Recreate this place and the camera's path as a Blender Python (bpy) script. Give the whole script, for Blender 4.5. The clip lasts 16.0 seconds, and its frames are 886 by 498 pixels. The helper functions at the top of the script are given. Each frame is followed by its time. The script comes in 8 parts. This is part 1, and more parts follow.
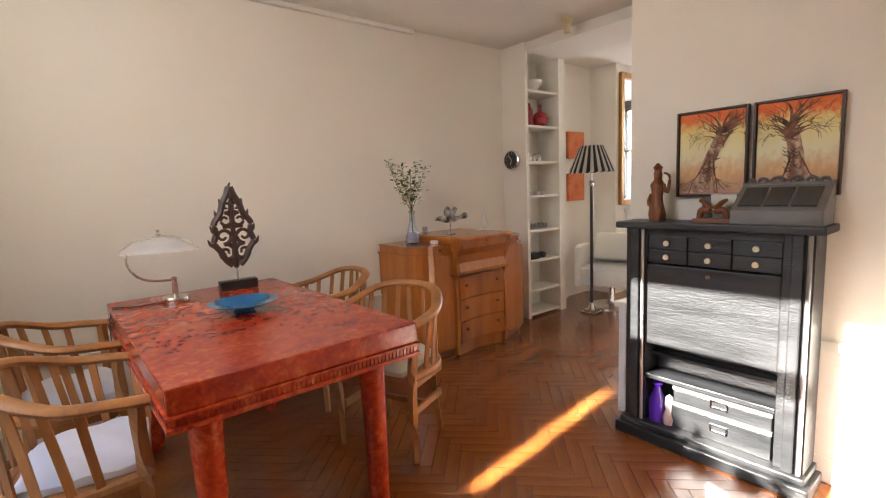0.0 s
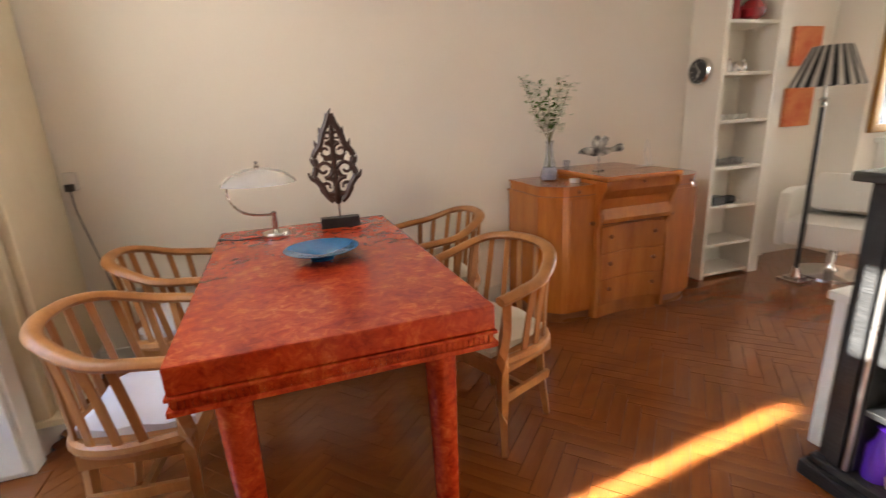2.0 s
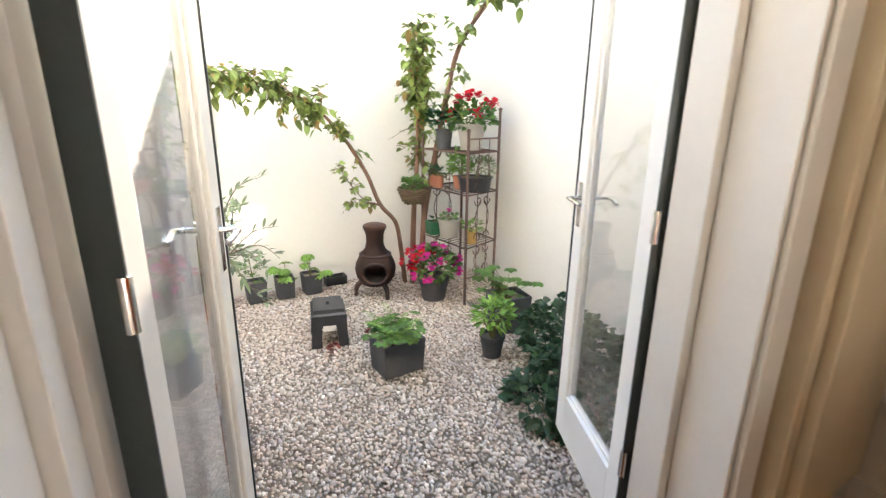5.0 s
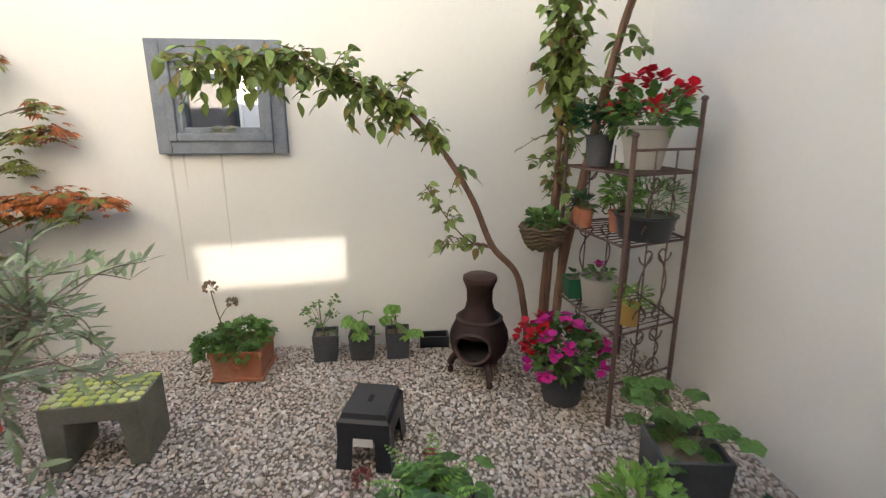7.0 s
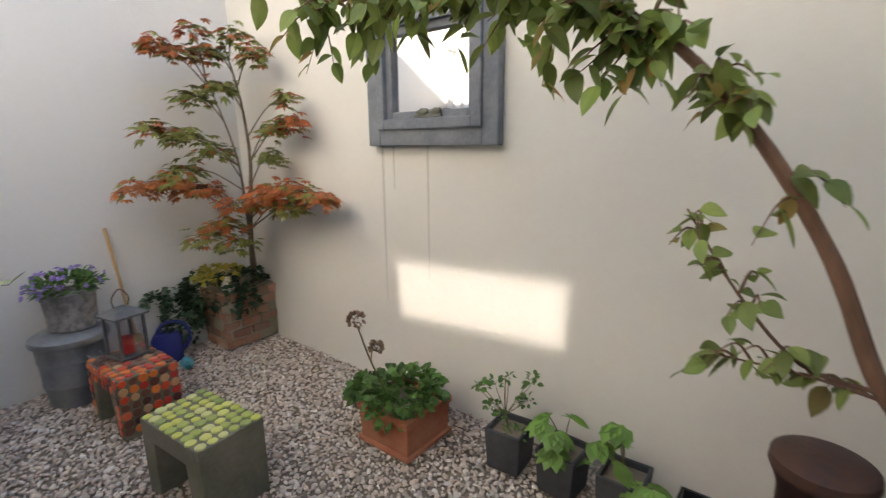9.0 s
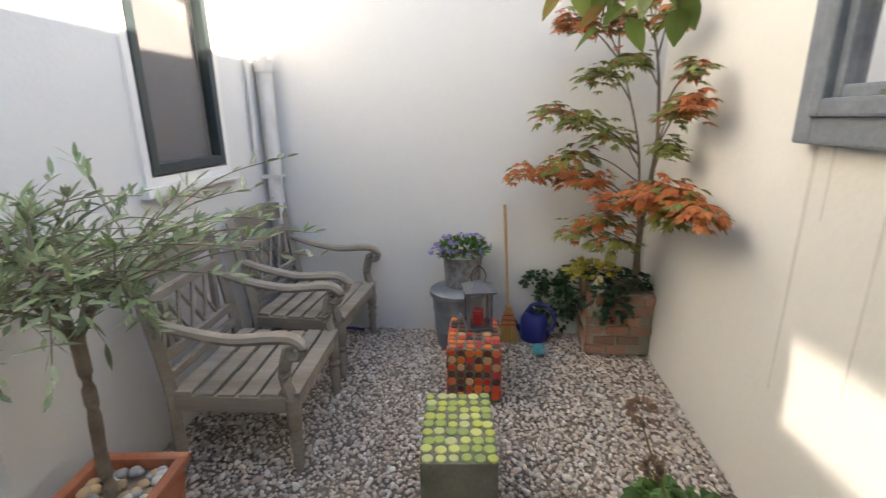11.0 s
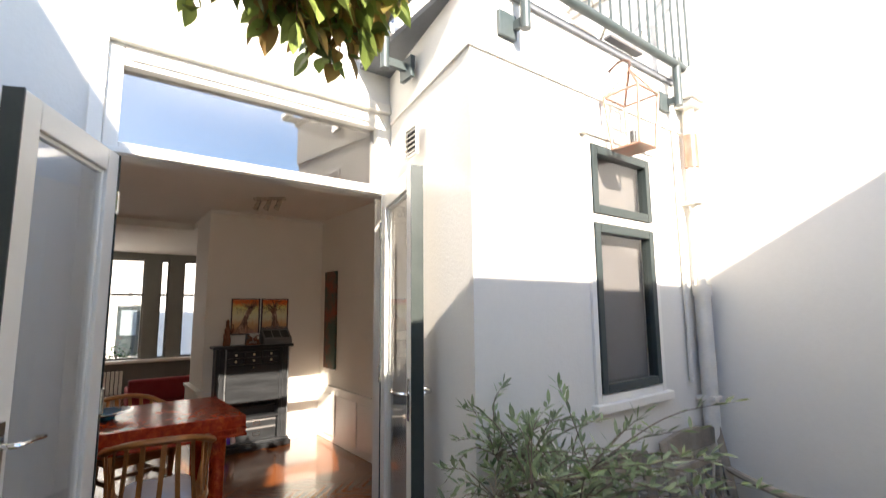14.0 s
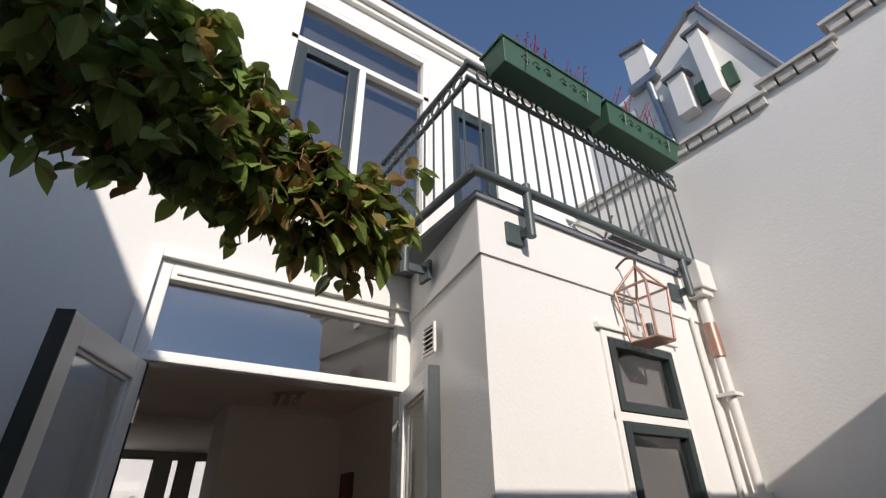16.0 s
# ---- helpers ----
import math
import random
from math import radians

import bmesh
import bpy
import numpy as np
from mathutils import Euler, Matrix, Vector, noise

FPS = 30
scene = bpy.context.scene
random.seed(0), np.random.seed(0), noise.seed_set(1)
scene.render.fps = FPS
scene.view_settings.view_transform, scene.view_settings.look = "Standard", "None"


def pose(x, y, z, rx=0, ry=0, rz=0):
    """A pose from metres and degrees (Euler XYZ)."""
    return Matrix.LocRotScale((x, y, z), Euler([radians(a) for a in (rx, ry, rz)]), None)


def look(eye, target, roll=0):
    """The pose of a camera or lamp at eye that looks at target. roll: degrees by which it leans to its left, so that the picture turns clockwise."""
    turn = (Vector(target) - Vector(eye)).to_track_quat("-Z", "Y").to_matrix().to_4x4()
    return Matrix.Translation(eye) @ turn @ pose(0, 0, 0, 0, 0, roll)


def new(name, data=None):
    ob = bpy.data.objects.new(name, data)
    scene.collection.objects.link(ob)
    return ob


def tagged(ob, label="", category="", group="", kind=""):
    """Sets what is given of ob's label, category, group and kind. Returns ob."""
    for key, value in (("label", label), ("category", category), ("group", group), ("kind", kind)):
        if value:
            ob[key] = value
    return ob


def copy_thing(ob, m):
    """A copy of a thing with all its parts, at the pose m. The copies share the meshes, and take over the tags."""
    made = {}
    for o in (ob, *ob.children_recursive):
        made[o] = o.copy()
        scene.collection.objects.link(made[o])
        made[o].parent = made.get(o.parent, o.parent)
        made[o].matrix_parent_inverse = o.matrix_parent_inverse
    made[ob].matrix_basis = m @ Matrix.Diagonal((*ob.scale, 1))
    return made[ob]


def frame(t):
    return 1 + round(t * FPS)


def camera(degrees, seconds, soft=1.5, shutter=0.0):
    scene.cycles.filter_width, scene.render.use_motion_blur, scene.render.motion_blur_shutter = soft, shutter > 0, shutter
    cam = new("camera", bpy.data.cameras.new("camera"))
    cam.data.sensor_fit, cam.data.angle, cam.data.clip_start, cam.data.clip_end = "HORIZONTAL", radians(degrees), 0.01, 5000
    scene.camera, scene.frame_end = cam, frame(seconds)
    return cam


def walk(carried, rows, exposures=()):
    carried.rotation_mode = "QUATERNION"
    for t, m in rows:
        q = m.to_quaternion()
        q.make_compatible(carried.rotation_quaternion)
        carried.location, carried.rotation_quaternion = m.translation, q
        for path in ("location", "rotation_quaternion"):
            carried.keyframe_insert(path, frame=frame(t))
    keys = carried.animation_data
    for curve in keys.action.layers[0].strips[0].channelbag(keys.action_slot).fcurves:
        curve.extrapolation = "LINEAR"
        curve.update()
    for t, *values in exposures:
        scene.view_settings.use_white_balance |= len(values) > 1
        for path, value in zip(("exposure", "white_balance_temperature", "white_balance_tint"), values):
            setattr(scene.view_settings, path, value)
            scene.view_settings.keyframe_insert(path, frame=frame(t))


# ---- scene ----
cam = camera(86.8, 16.0, soft=1.2, shutter=0.3)
PATH = [
    (0, (-0.047, 0.893, 1.242), (1.2, 2.436, 0.986), -2.5),
    (0.5, (0.011, 0.877, 1.249), (1.261, 2.414, 0.977), -2.6),
    (1, (0.163, 0.929, 1.258), (1.395, 2.473, 0.944), -2.7),
    (1.5, (0.314, 1.036, 1.249), (1.322, 2.709, 0.821), -2.9),
    (2, (0.44, 1.176, 1.262), (1.024, 3.01, 0.717), -2.9),
    (2.5, (0.481, 1.302, 1.289), (0.552, 3.213, 0.703), -2.3),
    (3, (0.5, 1.423, 1.295), (-0.002, 3.264, 0.694), -1.8),
    (3.5, (0.421, 1.529, 1.298), (-0.572, 3.16, 0.703), -0.4),
    (4, (0.208, 1.617, 1.345), (-1.091, 3.011, 0.738), 0.4),
    (4.5, (0.059, 1.792, 1.339), (-1.468, 2.952, 0.769), 0.4),
    (5, (-0.142, 1.981, 1.358), (-1.824, 2.914, 0.81), 0.8),
    (7.5, (-1.507, 2.981, 1.229), (-3.447, 2.904, 0.747), -0.6),
    (8, (-1.848, 3.056, 1.174), (-3.754, 2.672, 0.706), -0.8),
    (8.5, (-2.091, 3.1, 1.158), (-3.881, 2.323, 0.72), -0.2),
    (9, (-2.403, 3.157, 1.157), (-3.93, 1.942, 0.72), -0.5),
    (11.5, (-3.144, 2.902, 1.24), (-2.555, 1.071, 0.692), -0.5),
    (12, (-3.107, 2.943, 1.21), (-2.199, 1.235, 0.703), -0.1),
    (12.5, (-3.076, 3.008, 1.251), (-1.901, 1.456, 0.792), -0.1),
    (13, (-3.077, 3.071, 1.311), (-1.684, 1.667, 1.018), -0.2),
    (13.5, (-3.099, 3.101, 1.364), (-1.567, 1.816, 1.325), -0.4),
    (14, (-3.13, 3.12, 1.409), (-1.543, 1.929, 1.662), -0.5),
    (14.5, (-3.163, 3.114, 1.445), (-1.581, 2.0, 1.953), -0.4),
    (15, (-3.169, 3.12, 1.457), (-1.627, 2.062, 2.166), -0.6),
    (15.5, (-3.182, 3.115, 1.47), (-1.69, 2.106, 2.34), -0.6),
    (16, (-3.188, 3.117, 1.471), (-1.742, 2.14, 2.449), -0.9),
]
EXPOSURES = [(0.0, 3.98, 6650, 10), (2.0, 4.08, 6950, 10), (3.0, 4.32, 7000, 10), (3.8, 4.12, 7050, 10), (5.0, 3.8, 7300, 10), (6.2, 3.0, 7300, 10), (7.5, 2.52, 7300, 13), (9.0, 2.36, 7300, 13),
             (11.5, 2.82, 7450, 11), (12.5, 3.05, 7550, 11), (13.2, 2.68, 7450, 11), (14.0, 2.05, 7250, 12), (15.0, 0.65, 6950, 13), (16.0, 0.0, 6700, 14)]
walk(cam, [(t, look(eye, target, roll)) for t, eye, target, roll in PATH], EXPOSURES)

# ---- world and sun ----
SUN_FROM = Vector((-1.0, 0.35, 0.56))
world = bpy.data.worlds.new("sky")
scene.world = world
world.use_nodes = True
wn = world.node_tree.nodes
sky = wn.new("ShaderNodeTexSky")
sky.sky_type = "NISHITA"
sky.sun_disc = False
sky.dust_density, sky.ozone_density = 0.3, 4.5
sky.sun_elevation = math.atan2(SUN_FROM.z, SUN_FROM.xy.length)
sky.sun_rotation = math.atan2(SUN_FROM.x, SUN_FROM.y)
wn["Background"].inputs["Strength"].default_value = 0.145
world.node_tree.links.new(sky.outputs[0], wn["Background"].inputs["Color"])
sun = new("sun", bpy.data.lights.new("sun", "SUN"))
sun.data.energy, sun.data.angle, sun.data.color = 4.2, radians(0.5), (1.0, 0.95, 0.88)
sun.matrix_world = look(SUN_FROM * 10, (0, 0, 0))

# added fill lamp inside an unseen front window, standing in for street daylight
street_fill = new("street_window_light", bpy.data.lights.new("street_window_light", "AREA"))
street_fill.data.shape, street_fill.data.size, street_fill.data.size_y = "RECTANGLE", 0.36, 1.75
street_fill.data.energy, street_fill.data.color = 4.4, (0.95, 0.97, 1.0)
street_fill.matrix_world = look((6.98, 3.4, 1.46), (0, 2.6, 1.2))
# added fill lamp in the transom opening, lifts the room beyond the sky's light
transom_light = new("transom_light", bpy.data.lights.new("transom_light", "AREA"))
transom_light.data.shape, transom_light.data.size, transom_light.data.size_y = "RECTANGLE", 1.1, 0.28
transom_light.data.energy, transom_light.data.color = 1.05, (1.0, 0.97, 0.93)
transom_light.matrix_world = look((-0.79, 2.48, 2.25), (1.4, 2.48, 2.25))
# added narrow lamp lays the pane's mirrored sun patch on the garden wall
patch_lamp = new("transom_glint", bpy.data.lights.new("transom_glint", "AREA"))
patch_lamp.data.shape, patch_lamp.data.size, patch_lamp.data.size_y = "RECTANGLE", 0.98, 0.23
patch_lamp.data.energy, patch_lamp.data.color, patch_lamp.data.spread = 0.14, (1.0, 0.98, 0.97), radians(1.5)
patch_lamp.matrix_world = look((-0.99, 2.52, 2.27), (-3.99, 1.985, 0.49), -2.5)

# added narrow lamp draws the leaf pane's reflected sun streak on the parquet
streak_lamp = new("leaf_glint", bpy.data.lights.new("leaf_glint", "AREA"))
streak_lamp.data.shape, streak_lamp.data.size, streak_lamp.data.size_y = "RECTANGLE", 0.055, 0.55
streak_lamp.data.energy, streak_lamp.data.color, streak_lamp.data.spread = 0.22, (1.0, 0.95, 0.86), radians(1.5)
streak_lamp.matrix_world = look((-1.1, 1.985, 1.53), (1.75, 2.31, 0.0))

# ---- materials ----


def material(name, color, rough=0.5, metal=0.0, second=None, scale=6.0, fine=60.0, mix=0.5, bump=0.0, bump_scale=None,
             stretch=(1, 1, 1), piece=0.0, spec=0.5, rough_var=0.1, coat=0.0, glow=None):
    """A surface with variation at two scales, fine relief and, for pieces, a shift of tone from one to the next."""
    m = bpy.data.materials.new(name)
    m.use_nodes = True
    t = m.node_tree
    n, l = t.nodes, t.links
    bs = n["Principled BSDF"]
    bs.inputs["Metallic"].default_value = metal
    bs.inputs["Specular IOR Level"].default_value = spec
    bs.inputs["Coat Weight"].default_value = coat
    bs.inputs["Coat Roughness"].default_value = 0.08
    co = n.new("ShaderNodeTexCoord")
    mp = n.new("ShaderNodeMapping")
    mp.inputs["Scale"].default_value = stretch
    l.new(co.outputs["Object"], mp.inputs["Vector"])
    big = n.new("ShaderNodeTexNoise")
    big.inputs["Scale"].default_value, big.inputs["Detail"].default_value = scale, 5
    small = n.new("ShaderNodeTexNoise")
    small.inputs["Scale"].default_value, small.inputs["Detail"].default_value = fine, 4
    for q in (big, small):
        l.new(mp.outputs[0], q.inputs["Vector"])
    add = n.new("ShaderNodeMath")
    add.operation = "MULTIPLY_ADD"
    l.new(small.outputs["Fac"], add.inputs[0])
    add.inputs[1].default_value = 0.4
    l.new(big.outputs["Fac"], add.inputs[2])
    ramp = n.new("ShaderNodeMapRange")
    ramp.inputs["From Min"].default_value, ramp.inputs["From Max"].default_value = 0.5, 0.95
    ramp.inputs["To Max"].default_value = mix
    l.new(add.outputs[0], ramp.inputs["Value"])
    cm = n.new("ShaderNodeMix")
    cm.data_type = "RGBA"
    second = second or tuple(c * 0.8 for c in color)
    cm.inputs["A"].default_value, cm.inputs["B"].default_value = (*color, 1), (*second, 1)
    l.new(ramp.outputs[0], cm.inputs["Factor"])
    out = cm.outputs["Result"]
    if piece:
        info = n.new("ShaderNodeObjectInfo")
        geo = n.new("ShaderNodeNewGeometry")
        both = n.new("ShaderNodeMath")
        both.operation = "ADD"
        l.new(info.outputs["Random"], both.inputs[0])
        l.new(geo.outputs["Random Per Island"], both.inputs[1])
        fr = n.new("ShaderNodeMath")
        fr.operation = "FRACT"
        l.new(both.outputs[0], fr.inputs[0])
        mr = n.new("ShaderNodeMapRange")
        mr.inputs["To Min"].default_value, mr.inputs["To Max"].default_value = 1 - piece, 1 + piece
        l.new(fr.outputs[0], mr.inputs["Value"])
        hs = n.new("ShaderNodeHueSaturation")
        l.new(mr.outputs[0], hs.inputs["Value"])
        l.new(out, hs.inputs["Color"])
        out = hs.outputs["Color"]
    l.new(out, bs.inputs["Base Color"])
    rr = n.new("ShaderNodeMapRange")
    rr.inputs["To Min"].default_value = max(0.02, rough - rough_var)
    rr.inputs["To Max"].default_value = min(1, rough + rough_var)
    l.new(big.outputs["Fac"], rr.inputs["Value"])
    l.new(rr.outputs[0], bs.inputs["Roughness"])
    if bump:
        b = n.new("ShaderNodeBump")
        b.inputs["Strength"].default_value = bump
        b.inputs["Distance"].default_value = 0.01
        src = small
        if bump_scale:
            src = n.new("ShaderNodeTexNoise")
            src.inputs["Scale"].default_value, src.inputs["Detail"].default_value = bump_scale, 6
            l.new(mp.outputs[0], src.inputs["Vector"])
        l.new(src.outputs["Fac"], b.inputs["Height"])
        l.new(b.outputs[0], bs.inputs["Normal"])
    if glow:
        bs.inputs["Emission Color"].default_value = (*color, 1)
        bs.inputs["Emission Strength"].default_value = glow
    return m


def glass(name, tint=(1, 1, 1), rough=0.0, see=0.92, gloss=0.06):
    """Thin clear pane: lets light straight through and mirrors more at grazing angles."""
    m = bpy.data.materials.new(name)
    m.use_nodes = True
    t = m.node_tree
    n, l = t.nodes, t.links
    n.remove(n["Principled BSDF"])
    tr = n.new("ShaderNodeBsdfTransparent")
    tr.inputs["Color"].default_value = (*[c * see for c in tint], 1)
    gl = n.new("ShaderNodeBsdfGlossy")
    gl.inputs["Roughness"].default_value = rough
    lw = n.new("ShaderNodeLayerWeight")
    pw = n.new("ShaderNodeMath")
    pw.operation = "POWER"
    pw.inputs[1].default_value = 4.0
    l.new(lw.outputs["Facing"], pw.inputs[0])
    fr = n.new("ShaderNodeMath")
    fr.operation = "MULTIPLY_ADD"
    fr.inputs[1].default_value, fr.inputs[2].default_value = 0.8, gloss
    l.new(pw.outputs[0], fr.inputs[0])
    mx = n.new("ShaderNodeMixShader")
    l.new(fr.outputs[0], mx.inputs["Fac"])
    l.new(tr.outputs[0], mx.inputs[1])
    l.new(gl.outputs[0], mx.inputs[2])
    l.new(mx.outputs[0], n["Material Output"].inputs["Surface"])
    return m


def leaf_material(name, color, second, rough=0.45, piece=0.35, through_light=0.3):
    m = material(name, color, rough, second=second, scale=5, fine=40, mix=1.0, piece=piece, spec=0.4)
    n, l = m.node_tree.nodes, m.node_tree.links
    bs = n["Principled BSDF"]
    tl = n.new("ShaderNodeBsdfTranslucent")
    src = bs.inputs["Base Color"].links[0].from_socket
    l.new(src, tl.inputs["Color"])
    mx = n.new("ShaderNodeMixShader")
    mx.inputs["Fac"].default_value = through_light
    l.new(bs.outputs[0], mx.inputs[1])
    l.new(tl.outputs[0], mx.inputs[2])
    l.new(mx.outputs[0], n["Material Output"].inputs["Surface"])
    return m


def wood(name, light, dark, rough=0.4, along="x", piece=0.12, coat=0.0, fine=30.0):
    st = {"x": (0.12, 1, 1), "y": (1, 0.12, 1), "z": (1, 1, 0.12)}[along]
    return material(name, light, rough, second=dark, scale=9, fine=fine * 3, mix=1.0, bump=0.08, stretch=st, piece=piece, coat=coat)


M = {}
M["plaster_in"] = material("cream_wall_paint", (0.86, 0.81, 0.725), 0.75, second=(0.82, 0.765, 0.67), scale=1.3, fine=90, mix=0.6, bump=0.06, bump_scale=160)
M["ceiling"] = material("white_ceiling_paint", (0.84, 0.80, 0.73), 0.8, second=(0.78, 0.75, 0.68), scale=1.1, fine=50, bump=0.04, bump_scale=120)
M["stucco"] = material("white_stucco", (0.73, 0.712, 0.675), 0.85, second=(0.66, 0.64, 0.60), scale=0.9, fine=35, mix=0.55, bump=0.12, bump_scale=70)
M["stucco_warm"] = material("cream_garden_wall", (0.75, 0.72, 0.65), 0.85, second=(0.68, 0.64, 0.56), scale=0.8, fine=30, mix=0.6, bump=0.14, bump_scale=55)
M["white_paint"] = material("white_gloss_paint", (0.80, 0.78, 0.73), 0.35, second=(0.72, 0.69, 0.63), scale=4, fine=60, bump=0.03)
M["black_paint"] = material("black_green_paint", (0.025, 0.035, 0.033), 0.35, second=(0.05, 0.06, 0.055), scale=7, fine=90, bump=0.04)
M["green_frame"] = material("dark_green_frame_paint", (0.028, 0.04, 0.04), 0.35, second=(0.045, 0.055, 0.055), scale=6, fine=80)
M["glass"] = glass("window_glass")
M["sky_glass"] = glass("reflective_window_glass", (0.8, 0.8, 0.8), 0.0, 0.9, 0.22)
M["dark_room"] = material("grey_sheet_behind_glass", (0.16, 0.15, 0.145), 0.8, second=(0.13, 0.125, 0.12), scale=3)
M["blue_step"] = material("bluestone_step", (0.22, 0.25, 0.28), 0.6, second=(0.13, 0.15, 0.17), scale=8, fine=60, mix=0.9, bump=0.2)
M["parquet"] = wood("oak_parquet", (0.25, 0.075, 0.017), (0.18, 0.05, 0.012), 0.2, "x", 0.05, coat=0.4)
M["mortar"] = material("floor_joint", (0.12, 0.035, 0.010), 0.4)
M["soil"] = material("gravel_bed_soil", (0.27, 0.22, 0.175), 0.95, second=(0.17, 0.135, 0.10), scale=12, fine=90, mix=1, bump=0.5)
M["zinc"] = material("zinc_metal", (0.36, 0.39, 0.41), 0.42, 0.75, second=(0.22, 0.24, 0.26), scale=7, fine=50, mix=0.9, bump=0.05)
M["grey_pipe"] = material("painted_grey_pipe", (0.72, 0.69, 0.64), 0.5, second=(0.5, 0.48, 0.44), scale=9)
M["chrome"] = material("polished_chrome", (0.75, 0.75, 0.74), 0.12, 1.0, scale=20, rough_var=0.05)
M["roof"] = material("roof_edge_lead", (0.16, 0.17, 0.19), 0.6, second=(0.1, 0.11, 0.12), scale=5)
# Backlit shade of the street wall and sashes is put into this colour.
M["grey_green_paint"] = material("backlit_grey_tone", (0.20, 0.20, 0.18), 0.5, second=(0.15, 0.155, 0.14), scale=4, fine=50)
M["street"] = material("street_clinker", (0.20, 0.14, 0.11), 0.85, second=(0.12, 0.09, 0.08), scale=20)

# ---- shaping helpers ----


def box(bm, x0, x1, y0, y1, z0, z1, m=None):
    r = bmesh.ops.create_cube(bm, size=1)["verts"]
    for v in r:
        v.co = Vector(((x0 + x1) / 2 + v.co.x * (x1 - x0), (y0 + y1) / 2 + v.co.y * (y1 - y0), (z0 + z1) / 2 + v.co.z * (z1 - z0)))
        if m is not None:
            v.co = m @ v.co
    return r


def bar(bm, a, b, r0, r1=None, seg=8, caps=True):
    a, b = Vector(a), Vector(b)
    r1 = r0 if r1 is None else r1
    m = Matrix.Translation((a + b) / 2) @ (b - a).to_track_quat("Z", "Y").to_matrix().to_4x4()
    return bmesh.ops.create_cone(bm, cap_ends=caps, segments=seg, radius1=r0, radius2=r1, depth=(b - a).length, matrix=m)["verts"]


def lathe(bm, profile, seg=20, at=(0, 0, 0), squash=1.0):
    """profile: (radius, height) from the bottom up."""
    rings = []
    for r, h in profile:
        rings.append([bm.verts.new((at[0] + r * math.cos(2 * math.pi * i / seg), at[1] + squash * r * math.sin(2 * math.pi * i / seg), at[2] + h)) for i in range(seg)])
    for a, b in zip(rings, rings[1:]):
        for i in range(seg):
            bm.faces.new((a[i], a[(i + 1) % seg], b[(i + 1) % seg], b[i]))
    if profile[0][0] > 1e-5:
        bm.faces.new(rings[0][::-1])
    if profile[-1][0] > 1e-5:
        bm.faces.new(rings[-1])


def smooth_line(pts, steps=5):
    """Catmull-Rom through the points; each is (x, y, z) or (x, y, z, r)."""
    p = [Vector(q[:3]) for q in pts]
    rr = [q[3] if len(q) > 3 else 1 for q in pts]
    out = []
    for i in range(len(p) - 1):
        a, b, c, d = p[max(i - 1, 0)], p[i], p[i + 1], p[min(i + 2, len(p) - 1)]
        for k in range(steps):
            t = k / steps
            out.append((0.5 * ((2 * b) + (c - a) * t + (2 * a - 5 * b + 4 * c - d) * t * t + (3 * b - a - 3 * c + d) * t ** 3), rr[i] + (rr[i + 1] - rr[i]) * t))
    out.append((p[-1], rr[-1]))
    return out


def tube(bm, line, r, seg=7, flat=1.0, wobble=0.0, rnd=None):
    """A bent rod along smooth_line()'s output; r multiplies its radii; flat squeezes its height."""
    rings = []
    for i, (q, k) in enumerate(line):
        d = (line[min(i + 1, len(line) - 1)][0] - line[max(i - 1, 0)][0]).normalized()
        side = d.cross(Vector((0, 0, 1)))
        side = side.normalized() if side.length > 0.05 else Vector((1, 0, 0))
        up = side.cross(d).normalized()
        w = 1 + (rnd.uniform(-wobble, wobble) if rnd else 0)
        rings.append([bm.verts.new(q + (side * math.cos(2 * math.pi * j / seg) + up * math.sin(2 * math.pi * j / seg) * flat) * r * k * w) for j in range(seg)])
    for a, b in zip(rings, rings[1:]):
        for j in range(seg):
            bm.faces.new((a[j], a[(j + 1) % seg], b[(j + 1) % seg], b[j]))
    bm.faces.new(rings[0][::-1])
    bm.faces.new(rings[-1])


def prism(bm, outline, z0, z1, m=None):
    """An upright prism over an (x, y) outline."""
    lo = [bm.verts.new((x, y, z0)) for x, y in outline]
    hi = [bm.verts.new((x, y, z1)) for x, y in outline]
    n = len(outline)
    for i in range(n):
        bm.faces.new((lo[i], lo[(i + 1) % n], hi[(i + 1) % n], hi[i]))
    bm.faces.new(lo[::-1])
    bm.faces.new(hi)
    if m is not None:
        for v in lo + hi:
            v.co = m @ v.co


def slab(bm, outline, axis, a0, a1):
    """A prism over an outline of (u, z), drawn out along axis from a0 to a1."""
    ends = []
    for a in (a0, a1):
        ends.append([bm.verts.new((u, a, z) if axis == "y" else (a, u, z)) for u, z in outline])
    n = len(outline)
    for i in range(n):
        bm.faces.new((ends[0][i], ends[0][(i + 1) % n], ends[1][(i + 1) % n], ends[1][i]))
    bm.faces.new(ends[0][::-1])
    bm.faces.new(ends[1])


MASSES = ("bark_strokes", "leaves", "twig_mass", "stems", "blossom", "green_leaves", "red_leaves", "rusty_leaves", "yellow_leaves", "ivy_leaves", "fern_fronds", "petals", "dried_flower", "heather", "straw", "stem", "dial_marks", "painted_branches", "painted_trunk", "dentil_band")


